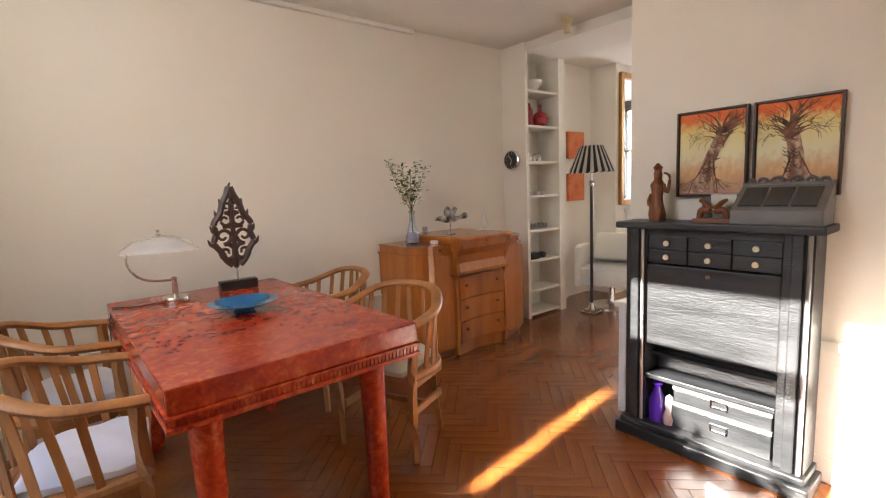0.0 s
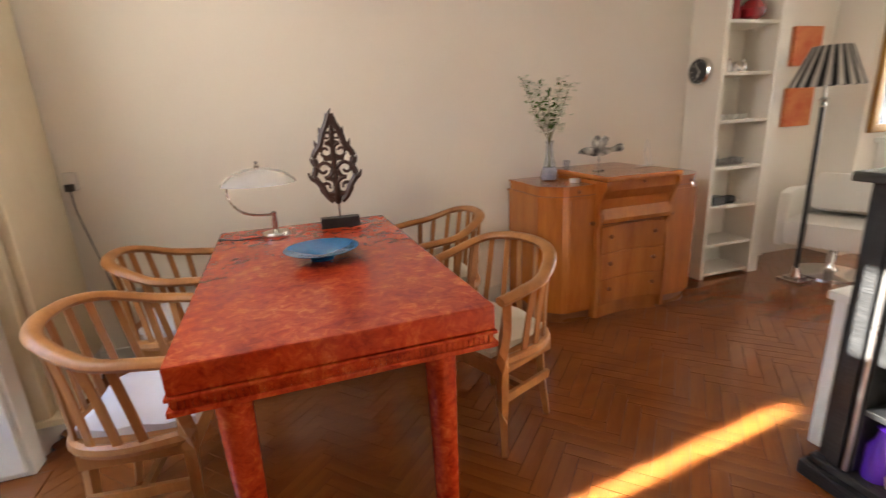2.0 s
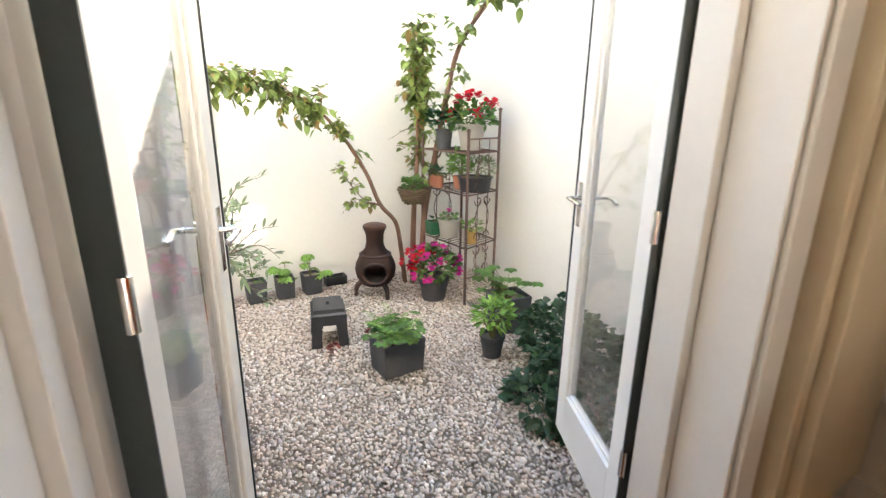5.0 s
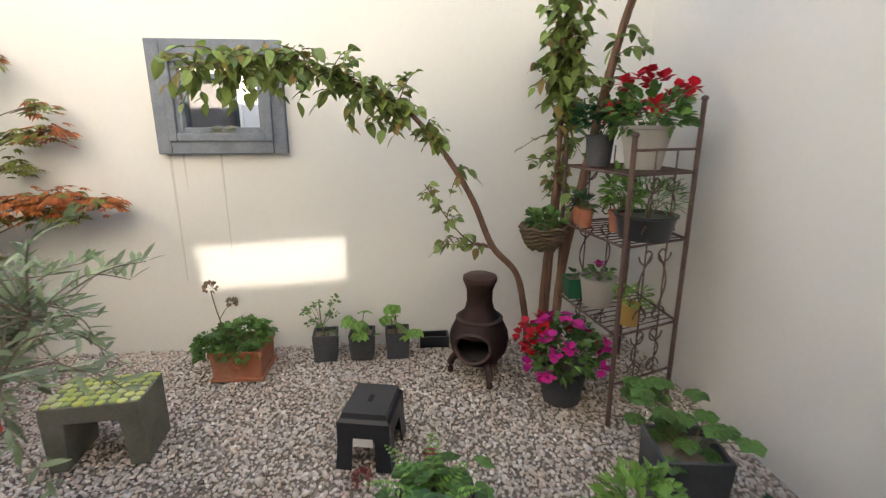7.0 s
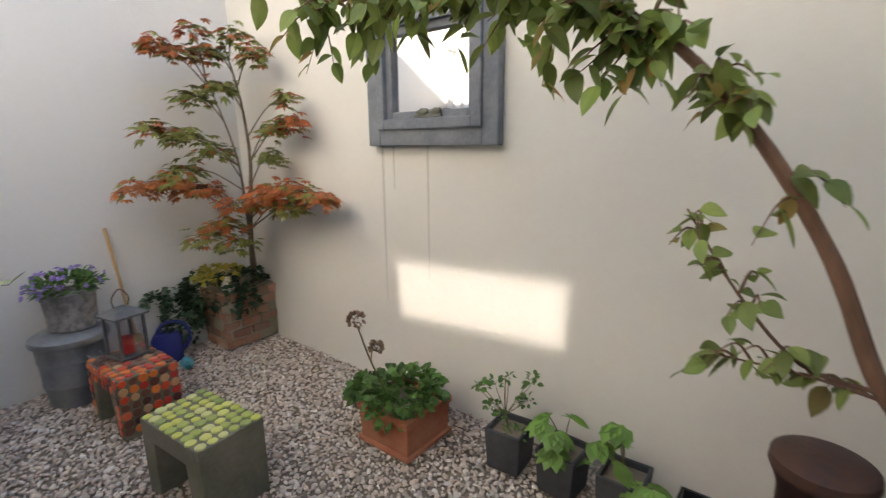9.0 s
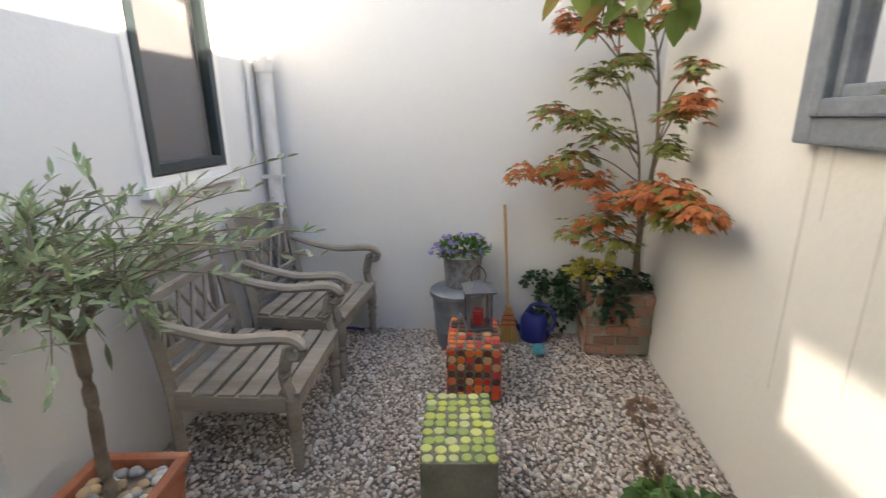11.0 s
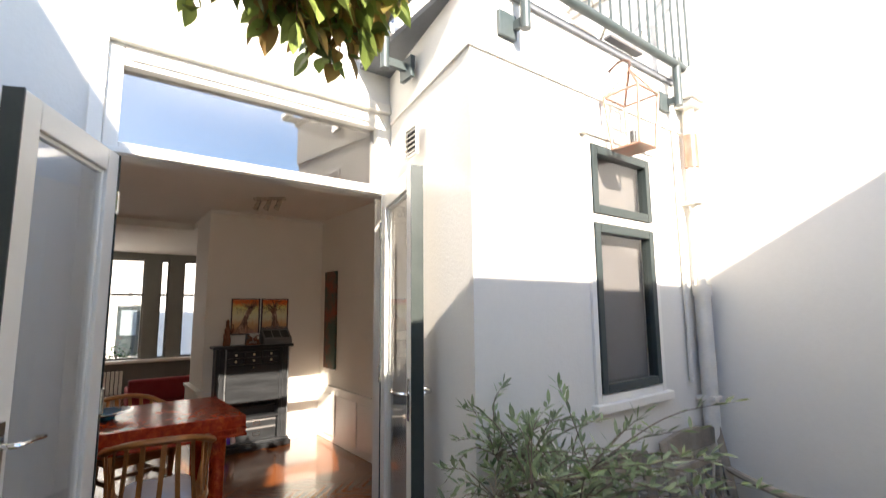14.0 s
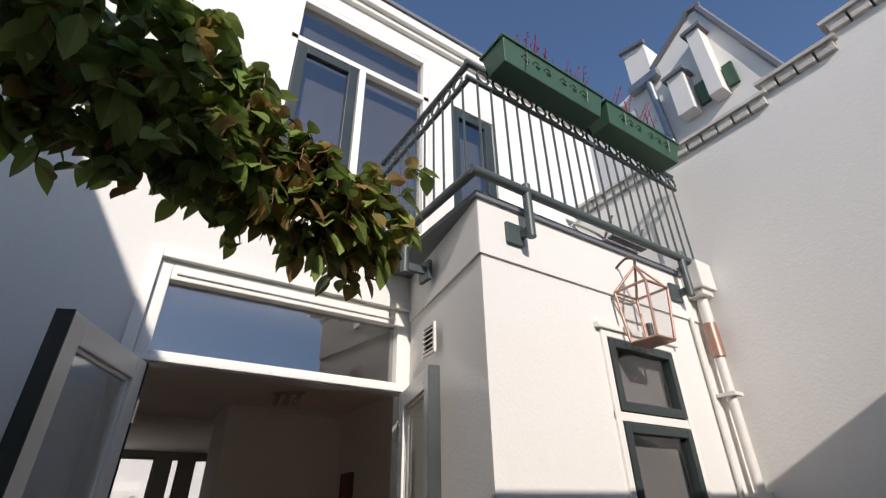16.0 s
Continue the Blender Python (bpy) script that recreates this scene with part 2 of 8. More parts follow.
def part(name, bm, mat, parent=None, label="", bevel=0.0, soft=False, at=None):
    """Links a bmesh as one mesh object, under a thing or a part where one is given."""
    bmesh.ops.recalc_face_normals(bm, faces=bm.faces)
    if bevel:
        es = [e for e in bm.edges if len(e.link_faces) == 2 and e.calc_face_angle(0) > 0.6]
        bmesh.ops.bevel(bm, geom=es, offset=bevel, segments=2, affect="EDGES", profile=0.6, clamp_overlap=True)
    me = bpy.data.meshes.new(name)
    bm.to_mesh(me)
    bm.free()
    for mm in (mat if isinstance(mat, (list, tuple)) else (mat,)):
        me.materials.append(M[mm] if isinstance(mm, str) else mm)
    if soft:
        for p in me.polygons:
            p.use_smooth = True
        me.set_sharp_from_angle(angle=radians(40))
    ob = new(name, me)
    if parent is not None:
        ob.parent = parent
    if at is not None:
        ob.matrix_basis = at
    if label:
        ob["label"] = label
    if name in MASSES:
        ob["kind"] = "stuff"
    return ob


def bx(name, x0, x1, y0, y1, z0, z1, mat, parent=None, label="", bevel=0.0):
    bm = bmesh.new()
    box(bm, x0, x1, y0, y1, z0, z1)
    ob = part(name, bm, mat, parent, label, bevel)
    ob.visible_shadow = name != "pane"
    return ob


def rod(name, a, b, r, mat, parent=None, label="", r1=None, seg=10):
    bm = bmesh.new()
    bar(bm, a, b, r, r1, seg)
    return part(name, bm, mat, parent, label, soft=True)


def turned(name, profile, mat, parent=None, label="", at=(0, 0, 0), seg=24, squash=1.0):
    bm = bmesh.new()
    lathe(bm, profile, seg, at, squash)
    return part(name, bm, mat, parent, label, soft=True)


def bent(name, pts, r, mat, parent=None, label="", seg=7, steps=5, flat=1.0):
    bm = bmesh.new()
    tube(bm, smooth_line(pts, steps), r, seg, flat)
    return part(name, bm, mat, parent, label, soft=True)


def thing(name, m, label, category, group=""):
    """The Empty at a thing's base, at the pose m."""
    ob = new(name)
    ob.empty_display_size = 0.1
    ob.matrix_basis = m
    return tagged(ob, label, category, group)


def setting(ob, label="", category=""):
    return tagged(ob, label, category, kind="structure")


def wall(name, boxes, mat, label, category="wall"):
    bm = bmesh.new()
    for b in boxes:
        box(bm, *b)
    return setting(part(name, bm, mat), label, category)

# ---- structure: the house ----
GR = -0.05          # gravel level
AN_ = 1.84
IN, OUT = -0.66, -0.92   # inner and outer face of the rear facade
DS, DN = 1.76, 3.13      # sides of the garden door opening
TOP = 2.50               # its top
TS = 1.90                # south end of the transom pane
CEIL = 2.47

wall("wall_west", [(OUT, IN, -0.2, DS, -0.3, 2.72), (OUT, IN, DN, 4.35, -0.3, 2.72), (OUT, IN, DS, DN, TOP, 2.72), (OUT, IN, DS, DN, -0.3, -0.03)],
     "stucco", "white stuccoed rear wall with a garden door opening")
wall("wall_north", [(IN, 7.2, 3.98, 4.25, -0.3, 2.72), (4.63, 6.1, 3.67, 3.98, 0, 2.47)], "plaster_in", "plain cream-painted plaster party wall")
wall("wall_south", [(IN, -0.5, 0.65, 0.92, -0.3, 2.72), (0.55, 7.2, 0.65, 0.92, -0.3, 2.72), (-0.5, 0.55, 0.65, 0.92, 2.05, 2.72)], "plaster_in", "plain cream-painted plaster wall with low panelling")
wall("wall_east", [(2.23, 2.95, 0.90, 2.16, 0, CEIL)], "plaster_in", "cream-painted wall block beside the wide room opening")
wall("wall_header", [(3.25, 3.77, 2.16, 3.98, 2.39, CEIL), (2.95, 3.77, 0.9, 2.16, 2.39, CEIL)], "ceiling", "white header over the wide room opening")
# Assumed hall, out of view: opened so the camera's start clears the south wall.
wall("wall_hall", [(-0.66, -0.5, -0.3, 0.65, -0.3, 2.72), (0.55, 0.7, -0.3, 0.65, -0.3, 2.72), (-0.66, 0.7, -0.45, -0.3, -0.3, 2.72), (-0.5, 0.55, -0.3, 0.65, 2.47, 2.72)], "plaster_in", "plain cream walls of an assumed unseen hall behind the doorway")
setting(bx("floor_hall", -0.5, 0.55, -0.3, 0.9, -0.2, -0.002, "parquet"), "plain wooden floor of the assumed hall", "floor")
wall("ceiling", [(IN, 7.2, 0.90, 3.98, CEIL, 2.72)], "ceiling", "flat white painted ceiling", "ceiling")
wall("floor", [(IN, 7.2, 0.90, 3.98, -0.2, -0.016)], "mortar", "warm oak herringbone parquet floor", "floor")
# street front with its tall windows
FW = [(1.45, 1.72), (1.95, 2.1), (2.34, 3.12), (3.2, 3.6)]
wall("wall_street", [(7.0, 7.25, 0.65, 1.45, 0, CEIL), (7.0, 7.25, 3.6, 4.25, 0, CEIL), (7.0, 7.25, 1.45, 3.6, 0, 0.56), (7.0, 7.25, 1.45, 3.6, 2.36, CEIL)]
     + [(7.0, 7.2, a[1], b[0], 0.56, 2.36) for a, b in zip(FW, FW[1:])], "grey_green_paint", "front wall with tall sash windows, coloured dark grey-green for its backlit shade")


def frame_of(bm, axis, at, a0, a1, z0, z1, w, d):
    """A rectangular frame in the plane axis = at; w: width of its members, d: its depth."""
    for p, q, r, s in ((a0, a0 + w, z0, z1), (a1 - w, a1, z0, z1), (a0 + w, a1 - w, z0, z0 + w), (a0 + w, a1 - w, z1 - w, z1)):
        if axis == "x":
            box(bm, at - d / 2, at + d / 2, p, q, r, s)
        else:
            box(bm, p, q, at - d / 2, at + d / 2, r, s)


for i, (a, b) in enumerate(FW):
    w = thing("window_%d" % (i + 1), pose(7.08, 0, 0), "tall sash window to the street, grey-green frame darkened for backlit shade", "window")
    setting(w)
    bm = bmesh.new()
    frame_of(bm, "x", 0, a, b, 0.56, 2.36, 0.03, 0.06)
    box(bm, -0.03, 0.03, a, b, 1.69, 1.73)
    part("window_frame", bm, "grey_green_paint", w, bevel=0.004)
    bx("pane", -0.004, 0.004, a + 0.03, b - 0.03, 0.59, 1.69, "glass", w).visible_shadow = False
    bx("pane", -0.004, 0.004, a + 0.03, b - 0.03, 1.73, 2.33, "glass", w).visible_shadow = False
bx_sill = setting(bx("trim", 6.82, 7.0, 1.4, 3.65, 0.51, 0.56, "white_paint", bevel=0.008), "white painted window sill", "sill")

# low panelling and dado trim in the dining room
bm = bmesh.new()
box(bm, 2.21, 2.23, 0.915, 2.17, 0, 0.11)
box(bm, 2.2, 2.23, 0.915, 2.18, 0.55, 0.585)
box(bm, 2.215, 2.23, 0.915, 2.16, 0.11, 0.55)
box(bm, 2.19, 2.95, 2.16, 2.2, 0, 0.58)
box(bm, 2.18, 2.96, 2.14, 2.22, 0.58, 0.61)
setting(part("baseboard", bm, "white_paint", bevel=0.004), "white painted low panelling and skirting", "panelling")
bm = bmesh.new()
box(bm, IN, 3.24, 3.966, 3.98, 0, 0.12)
box(bm, IN, 3.24, 3.95, 3.98, 0.44, 0.455)
setting(part("baseboard", bm, "white_paint", bevel=0.004), "white painted skirting board with a pipe rail", "skirting")
bm = bmesh.new()
box(bm, 0.65, 2.2, 0.92, 0.945, 0, 0.55)
box(bm, 0.65, 2.2, 0.92, 0.96, 0.55, 0.58)
for k in range(3):
    box(bm, 0.7 + k * 0.5, 1.14 + k * 0.5, 0.945, 0.957, 0.07, 0.5)
setting(part("trim", bm, "white_paint", bevel=0.006), "low white panelled wall cupboards", "panelling")
bm = bmesh.new()
box(bm, IN, 2.23, 3.945, 3.98, CEIL - 0.035, CEIL)
box(bm, 2.195, 2.23, 0.9, 2.16, CEIL - 0.035, CEIL)
setting(part("trim", bm, "ceiling", bevel=0.008), "small plaster cove along the ceiling", "cove")

# shelf niche in the room divider
niche = thing("shelf_niche", pose(3.22, 3.70, 0), "cream built-in shelf niche in the room divider, half full", "shelves")
bx("side_panel", 0, 0.035, 0, 0.28, 0, 2.44, "plaster_in", niche)
bx("side_panel", 0.46, 0.55, -0.01, 0.28, 0, 2.44, "plaster_in", niche)
bx("back_panel", 0.035, 0.46, 0.25, 0.28, 0, 2.44, "plaster_in", niche)
bx("top", 0.0, 0.55, 0.0, 0.28, 2.44, CEIL - 0.002, "plaster_in", niche)
for z in (0.02, 0.24, 0.52, 0.80, 1.12, 1.43, 1.75, 2.06):
    bx("shelf", 0.035, 0.46, 0.005, 0.25, z, z + 0.022, "plaster_in", niche, bevel=0.003)

# ---- structure: garden door ----
fr = thing("door_1", pose(0, 0, 0), "white French door frame with a wide transom window", "door frame")
setting(fr)
XD = -0.86
bm = bmesh.new()
box(bm, XD - 0.05, XD + 0.05, DS, DS + 0.045, 0, 2.03)
box(bm, XD - 0.05, XD + 0.05, DS, TS, 2.03, TOP)
box(bm, XD - 0.05, XD + 0.05, DN - 0.055, DN, 0, TOP)
box(bm, XD - 0.05, XD + 0.05, TS, DN - 0.055, 2.03, 2.085)
box(bm, XD - 0.05, XD + 0.05, TS, DN - 0.055, TOP - 0.09, TOP)
box(bm, XD - 0.062, XD - 0.05, TS + 0.02, DN - 0.075, TOP - 0.065, TOP - 0.045)
box(bm, XD - 0.065, XD - 0.05, DS, DN, 2.035, 2.06)
part("frame", bm, "white_paint", fr, bevel=0.006)
bx("sill_board", -0.845, -0.585, DS, DN, -0.029, 0.005, "parquet", fr, "oak board inside the threshold", bevel=0.003)
bx("threshold", -0.93, -0.845, DS, DN, -0.03, 0.03, "white_paint", fr, "worn white wooden threshold", bevel=0.01)
bx("pane", XD - 0.004, XD + 0.004, TS, DN - 0.055, 2.085, TOP - 0.09, "sky_glass", fr).visible_shadow = False
bm = bmesh.new()
frame_of(bm, "x", OUT - 0.012, DS - 0.05, DN + 0.05, 0.0, TOP + 0.05, 0.05, 0.024)
part("casing", bm, "white_paint", fr, bevel=0.004)
bm = bmesh.new()
for a, b in ((DS - 0.09, DS), (DN, DN + 0.09)):
    box(bm, IN, IN + 0.02, a, b, 0, 2.15)
    box(bm, XD + 0.052, IN + 0.003, a - 0.02 if a > 2 else b + 0.003, a - 0.003 if a > 2 else b + 0.02, 0.03, TOP - 0.052)
part("inner_casing", bm, "white_paint", fr, bevel=0.004)
setting(bx("trim", -0.985, -0.93, AN_ + 0.015, DN + 0.02, -0.2, -0.035, "blue_step", bevel=0.015), "weathered blue-grey stone step below the door", "step")


def door_leaf(name, hinge, angle, mirrored, label):
    """A glazed leaf, 0.58 wide, hinged at its local origin and reaching along +x."""
    d = thing(name, pose(hinge[0], hinge[1], 0.035, 0, 0, angle), label, "door")
    setting(d)
    W, H, T = 0.585, 1.985, 0.045
    bm = bmesh.new()
    for a, b, c, e in ((0, 0.085, 0, H), (W - 0.085, W, 0, H), (0.085, W - 0.085, 0, 0.2), (0.085, W - 0.085, H - 0.085, H)):
        box(bm, a, b, -T / 2, T / 2, c, e)
    for a, b, c, e in ((0.085, 0.1, 0.2, H - 0.085), (W - 0.1, W - 0.085, 0.2, H - 0.085), (0.1, W - 0.1, 0.2, 0.215), (0.1, W - 0.1, H - 0.1, H - 0.085)):
        box(bm, a, b, -T / 2 + 0.012, T / 2 - 0.012, c, e)
    part("leaf_frame", bm, "white_paint", d, bevel=0.005)
    bx("pane", 0.1, W - 0.1, -0.004, 0.004, 0.215, H - 0.1, "glass", d).visible_shadow = False
    s = -1 if mirrored else 1
    for a, b in ((-0.006, 0.0), (W, W + 0.006)):
        bx("edge_strip", a, b, -T / 2 - 0.004, T / 2 + 0.004, 0, H, "black_paint", d, "dark green painted leaf edge")
    for z in (0.25, 1.0, 1.75):
        rod("hinge", (-0.004, -s * T / 2, z), (-0.004, -s * T / 2, z + 0.09), 0.011, "chrome", d)
    bm = bmesh.new()
    for q in (-1, 1):
        box(bm, W - 0.062, W - 0.028, q * T / 2 - 0.003, q * T / 2 + 0.003, 0.92, 1.09)
        tube(bm, smooth_line([(W - 0.045, q * T / 2, 1.03), (W - 0.045, q * (T / 2 + 0.045), 1.03), (W - 0.09, q * (T / 2 + 0.055), 1.035), (W - 0.16, q * (T / 2 + 0.045), 1.025)], 4), 0.008, 8)
    part("door_handle", bm, "chrome", d, "worn metal lever handle", soft=True)
    return d


door_leaf("door_2", (-0.925, 3.086), 180 - 24, True, "white glazed French door leaf standing open into the garden")
door_leaf("door_3", (-0.945, 1.866), 180 - 17, False, "white glazed French door leaf folded open against the annexe")

# pipe boxing in the corner beside the door
bm = bmesh.new()
for k, (a, b, d) in enumerate(((3.25, 3.30, 0.06), (3.31, 3.335, 0.09), (3.345, 3.60, 0.075), (3.60, 3.95, 0.03))):
    box(bm, IN, IN + d, a, b, 0.16, CEIL - 0.002)
box(bm, IN, IN + 0.12, 3.24, 3.62, 0.13, 0.16)
setting(part("trim", bm, material("yellowed_cream_boxing", (0.70, 0.60, 0.42), 0.6, second=(0.62, 0.5, 0.34), scale=4, fine=40), bevel=0.006), "yellowed cream pipe boxing in the corner", "boxing")

# ---- structure: upper storey, annexe, garden walls ----
UY0, UY1, UZ0, UZ1 = 1.70, 2.80, 3.02, 4.78
wall("wall_upper", [(OUT, IN, UY1, 4.4, 2.72, 4.95), (OUT, IN, UY0, UY1, UZ1, 4.95), (OUT, IN, UY0, UY1, 2.72, UZ0), (OUT, IN, 1.52, UY0, 2.72, 4.95),
                    (OUT, IN, 1.0, 1.52, 4.45, 4.95), (OUT, IN, -0.3, 1.0, 2.72, 4.95)], "stucco", "white stuccoed upper storey wall")
bm = bmesh.new()
box(bm, OUT - 0.04, IN, -0.3, 4.4, 4.95, 5.0)
box(bm, OUT - 0.08, IN, -0.3, 4.4, 5.0, 5.10)
setting(part("trim", bm, "white_paint", bevel=0.01), "white moulded roof cornice", "cornice")
setting(bx("roof", OUT - 0.1, 7.3, -0.3, 4.4, 5.10, 5.14, "roof"), "flat lead-edged roof", "roof")
wall("wall_upper_back", [(7.0, 7.25, -0.3, 4.4, CEIL + 0.25, 5.10), (IN, 7.25, 4.2, 4.4, 2.72, 5.10), (IN, 7.25, -0.3, -0.1, 2.72, 5.10), (IN, 7.0, -0.1, 4.2, 2.72, 2.8)],
     "stucco", "plain outer walls of the upper storey")
w = setting(thing("window_7", pose(OUT + 0.05, 0, 0), "white upstairs window with a dark green door leaf and transom", "window"))
bm = bmesh.new()
frame_of(bm, "x", 0, UY0, UY1, UZ0, UZ1, 0.05, 0.1)
box(bm, -0.05, 0.05, UY0, UY1, 4.30, 4.35)
box(bm, -0.05, 0.05, 2.24, 2.29, UZ0, 4.30)
part("window_frame", bm, "white_paint", w, bevel=0.005)
bm = bmesh.new()
frame_of(bm, "x", -0.02, 2.30, UY1 - 0.055, UZ0 + 0.055, 4.295, 0.07, 0.05)
part("casement", bm, "green_frame", w, "dark green casement frame", bevel=0.005)
bx("pane", -0.004, 0.004, UY0 + 0.05, 2.24, UZ0 + 0.05, 4.30, "sky_glass", w)
bx("pane", -0.024, -0.016, 2.37, UY1 - 0.125, UZ0 + 0.125, 4.225, "sky_glass", w)
bx("pane", -0.004, 0.004, UY0 + 0.05, UY1 - 0.05, 4.35, UZ1 - 0.05, "sky_glass", w)
# Added grey sheet backs the panes; the blue there is mirrored sky.
bx("blind", 0.1, 0.11, UY0, UY1, UZ0, UZ1, "dark_room", w, "grey sheet added behind the upstairs glass")
bx("window_sill", -0.1, 0.0, UY0 - 0.04, UY1 + 0.04, UZ0 - 0.05, UZ0, "white_paint", w, bevel=0.006)
d = setting(thing("door_4", pose(OUT + 0.05, 0, 0), "dark green balcony door with a glass pane", "door"))
bm = bmesh.new()
frame_of(bm, "x", 0, 1.0, 1.52, 2.72, 4.45, 0.04, 0.1)
part("frame", bm, "white_paint", d, bevel=0.004)
bm = bmesh.new()
frame_of(bm, "x", -0.01, 1.045, 1.475, 2.78, 4.405, 0.08, 0.05)
part("leaf_frame", bm, "green_frame", d, bevel=0.005)
bx("pane", -0.014, -0.006, 1.12, 1.40, 2.86, 4.33, "sky_glass", d)
# Grey sheet added in place of the dark, unseen room behind this door.
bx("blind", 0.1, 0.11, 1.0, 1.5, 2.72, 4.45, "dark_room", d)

AX, AN, AS, AF = -1.81, 1.99, 0.25, 1.82   # annexe faces; its north side is skewed to suit the camera's view
WY0, WY1, WZ0, WZ1 = 0.70, 1.29, 0.98, 2.23
wall("wall_annexe", [(AX, AX + 0.2, WY1, AN - 0.1, -0.3, 2.70), (AX, AX + 0.2, AS, WY0, -0.3, 2.70), (AX, AX + 0.2, WY0, WY1, -0.3, WZ0), (AX, AX + 0.2, WY0, WY1, WZ1, 2.70),
                     (AX + 0.2, OUT, AS, AF - 0.2, 2.5, 2.70)], "stucco", "white stuccoed single-storey annexe")
bm = bmesh.new()
prism(bm, [(AX + 0.2, AN - 0.23), (OUT, AF - 0.2), (OUT, AF), (AX + 0.2, AN - 0.0382)], -0.3, 2.70)
prism(bm, [(AX, AN - 0.1), (AX + 0.2, AN - 0.1), (AX + 0.2, AN - 0.0382), (AX, AN)], -0.3, 2.70)
setting(part("wall_annexe_side", bm, "stucco"), "white stuccoed side wall of the annexe", "wall")
bm = bmesh.new()
box(bm, AX - 0.012, AX, AS, AN + 0.012, 2.44, 2.72)
prism(bm, [(AX, AN), (OUT, AF), (OUT, AF + 0.012), (AX, AN + 0.012)], 2.44, 2.72)
setting(part("trim", bm, "stucco"), "raised white parapet band of the annexe", "parapet")
setting(bx("roof_edge", AX - 0.03, OUT, AS, AN + 0.03, 2.72, 2.75, "roof"), "thin lead balcony floor edge", "balcony floor")
w = setting(thing("window_8", pose(AX, 0, 0), "narrow annexe window, two dark green casements in a white frame", "window"))
bm = bmesh.new()
frame_of(bm, "x", 0.03, WY0, WY1, WZ0, WZ1, 0.035, 0.09)
box(bm, -0.01, 0.07, WY0, WY1, 1.81, 1.85)
part("window_frame", bm, "white_paint", w, bevel=0.004)
for z0, z1 in ((1.02, 1.805), (1.855, 2.19)):
    bm = bmesh.new()
    frame_of(bm, "x", 0.005, WY0 + 0.04, WY1 - 0.04, z0, z1, 0.042, 0.05)
    part("casement", bm, "green_frame", w, "dark green casement", bevel=0.004)
    bx("pane", 0.005, 0.012, WY0 + 0.082, WY1 - 0.082, z0 + 0.042, z1 - 0.042, "glass", w)
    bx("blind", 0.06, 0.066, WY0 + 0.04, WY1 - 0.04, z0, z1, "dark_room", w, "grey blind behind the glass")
bm = bmesh.new()
box(bm, -0.04, 0.0, WY0 - 0.03, WY1 + 0.03, WZ0 - 0.04, WZ0)
box(bm, -0.03, 0.0, WY0 - 0.03, WY1 + 0.03, WZ1, WZ1 + 0.03)
part("window_sill", bm, "white_paint", w, bevel=0.004)

wall("wall_garden_west", [(-4.22, -3.99, -0.2, 4.5, -0.3, 2.75)], "stucco_warm", "cream rendered garden wall")
wall("wall_garden_north", [(-6.0, OUT, 4.30, 4.5, -0.3, 4.1)], "stucco_warm", "tall cream rendered neighbouring wall")
bm = bmesh.new()
slab(bm, [(OUT, -0.3), (OUT, 3.64), (-2.58, 3.64), (-2.58, 3.72), (-2.98, 3.72), (-2.98, 3.84), (-5.5, 3.84), (-5.5, -0.3)], "y", 0.05, 0.25)
setting(part("wall_garden_south", bm, "stucco"), "tall white rendered garden wall with a stepped top", "wall")
# ground
bm = bmesh.new()
box(bm, -300, 300, -300, 300, -0.6, -0.3)
setting(part("ground", bm, "street"), "plain ground round the houses", "ground")
setting(bx("ground_garden", -3.99, AX, 0.25, 4.30, -0.3, GR - 0.012, "soil"), "earth under the gravel", "ground")
setting(bx("ground_garden_strip", AX, OUT, AN, 4.30, -0.3, GR - 0.012, "soil"), "earth under the gravel", "ground")

# ---- things: dining room ----
M["red_lacquer"] = material("red_marbled_lacquer", (0.42, 0.045, 0.012), 0.13, scale=20, fine=80, rough_var=0.02)


def marbled(m, tones, scale):
    """Cloudy mottling through several tones, with small flecks over it."""
    n, l = m.node_tree.nodes, m.node_tree.links
    co = n.new("ShaderNodeTexCoord")
    a, b = n.new("ShaderNodeTexNoise"), n.new("ShaderNodeTexNoise")
    a.inputs["Scale"].default_value, a.inputs["Detail"].default_value, a.inputs["Roughness"].default_value = scale, 6, 0.65
    a.inputs["Distortion"].default_value = 0.6
    b.inputs["Scale"].default_value, b.inputs["Detail"].default_value = scale * 0.22, 3
    for q in (a, b):
        l.new(co.outputs["Object"], q.inputs["Vector"])
    mx = n.new("ShaderNodeMath")
    mx.operation = "MULTIPLY_ADD"
    mx.inputs[1].default_value = 0.35
    l.new(b.outputs["Fac"], mx.inputs[0])
    l.new(a.outputs["Fac"], mx.inputs[2])
    rp = n.new("ShaderNodeValToRGB")
    el = rp.color_ramp.elements
    for i, (p, c) in enumerate(tones):
        e = el[i] if i < 2 else el.new(p)
        e.position, e.color = p, (*c, 1)
    l.new(mx.outputs[0], rp.inputs["Fac"])
    l.new(rp.outputs[0], n["Principled BSDF"].inputs["Base Color"])


lacquer = M["red_lacquer"].node_tree
lacquer.links.remove(lacquer.nodes["Principled BSDF"].inputs["Roughness"].links[0])
lacquer.nodes["Principled BSDF"].inputs["Roughness"].default_value = 0.19
marbled(M["red_lacquer"], ((0.50, (0.25, 0.018, 0.006)), (0.60, (0.34, 0.028, 0.008)), (0.72, (0.43, 0.046, 0.012)), (0.83, (0.54, 0.09, 0.022)), (0.93, (0.60, 0.16, 0.05))), 26)
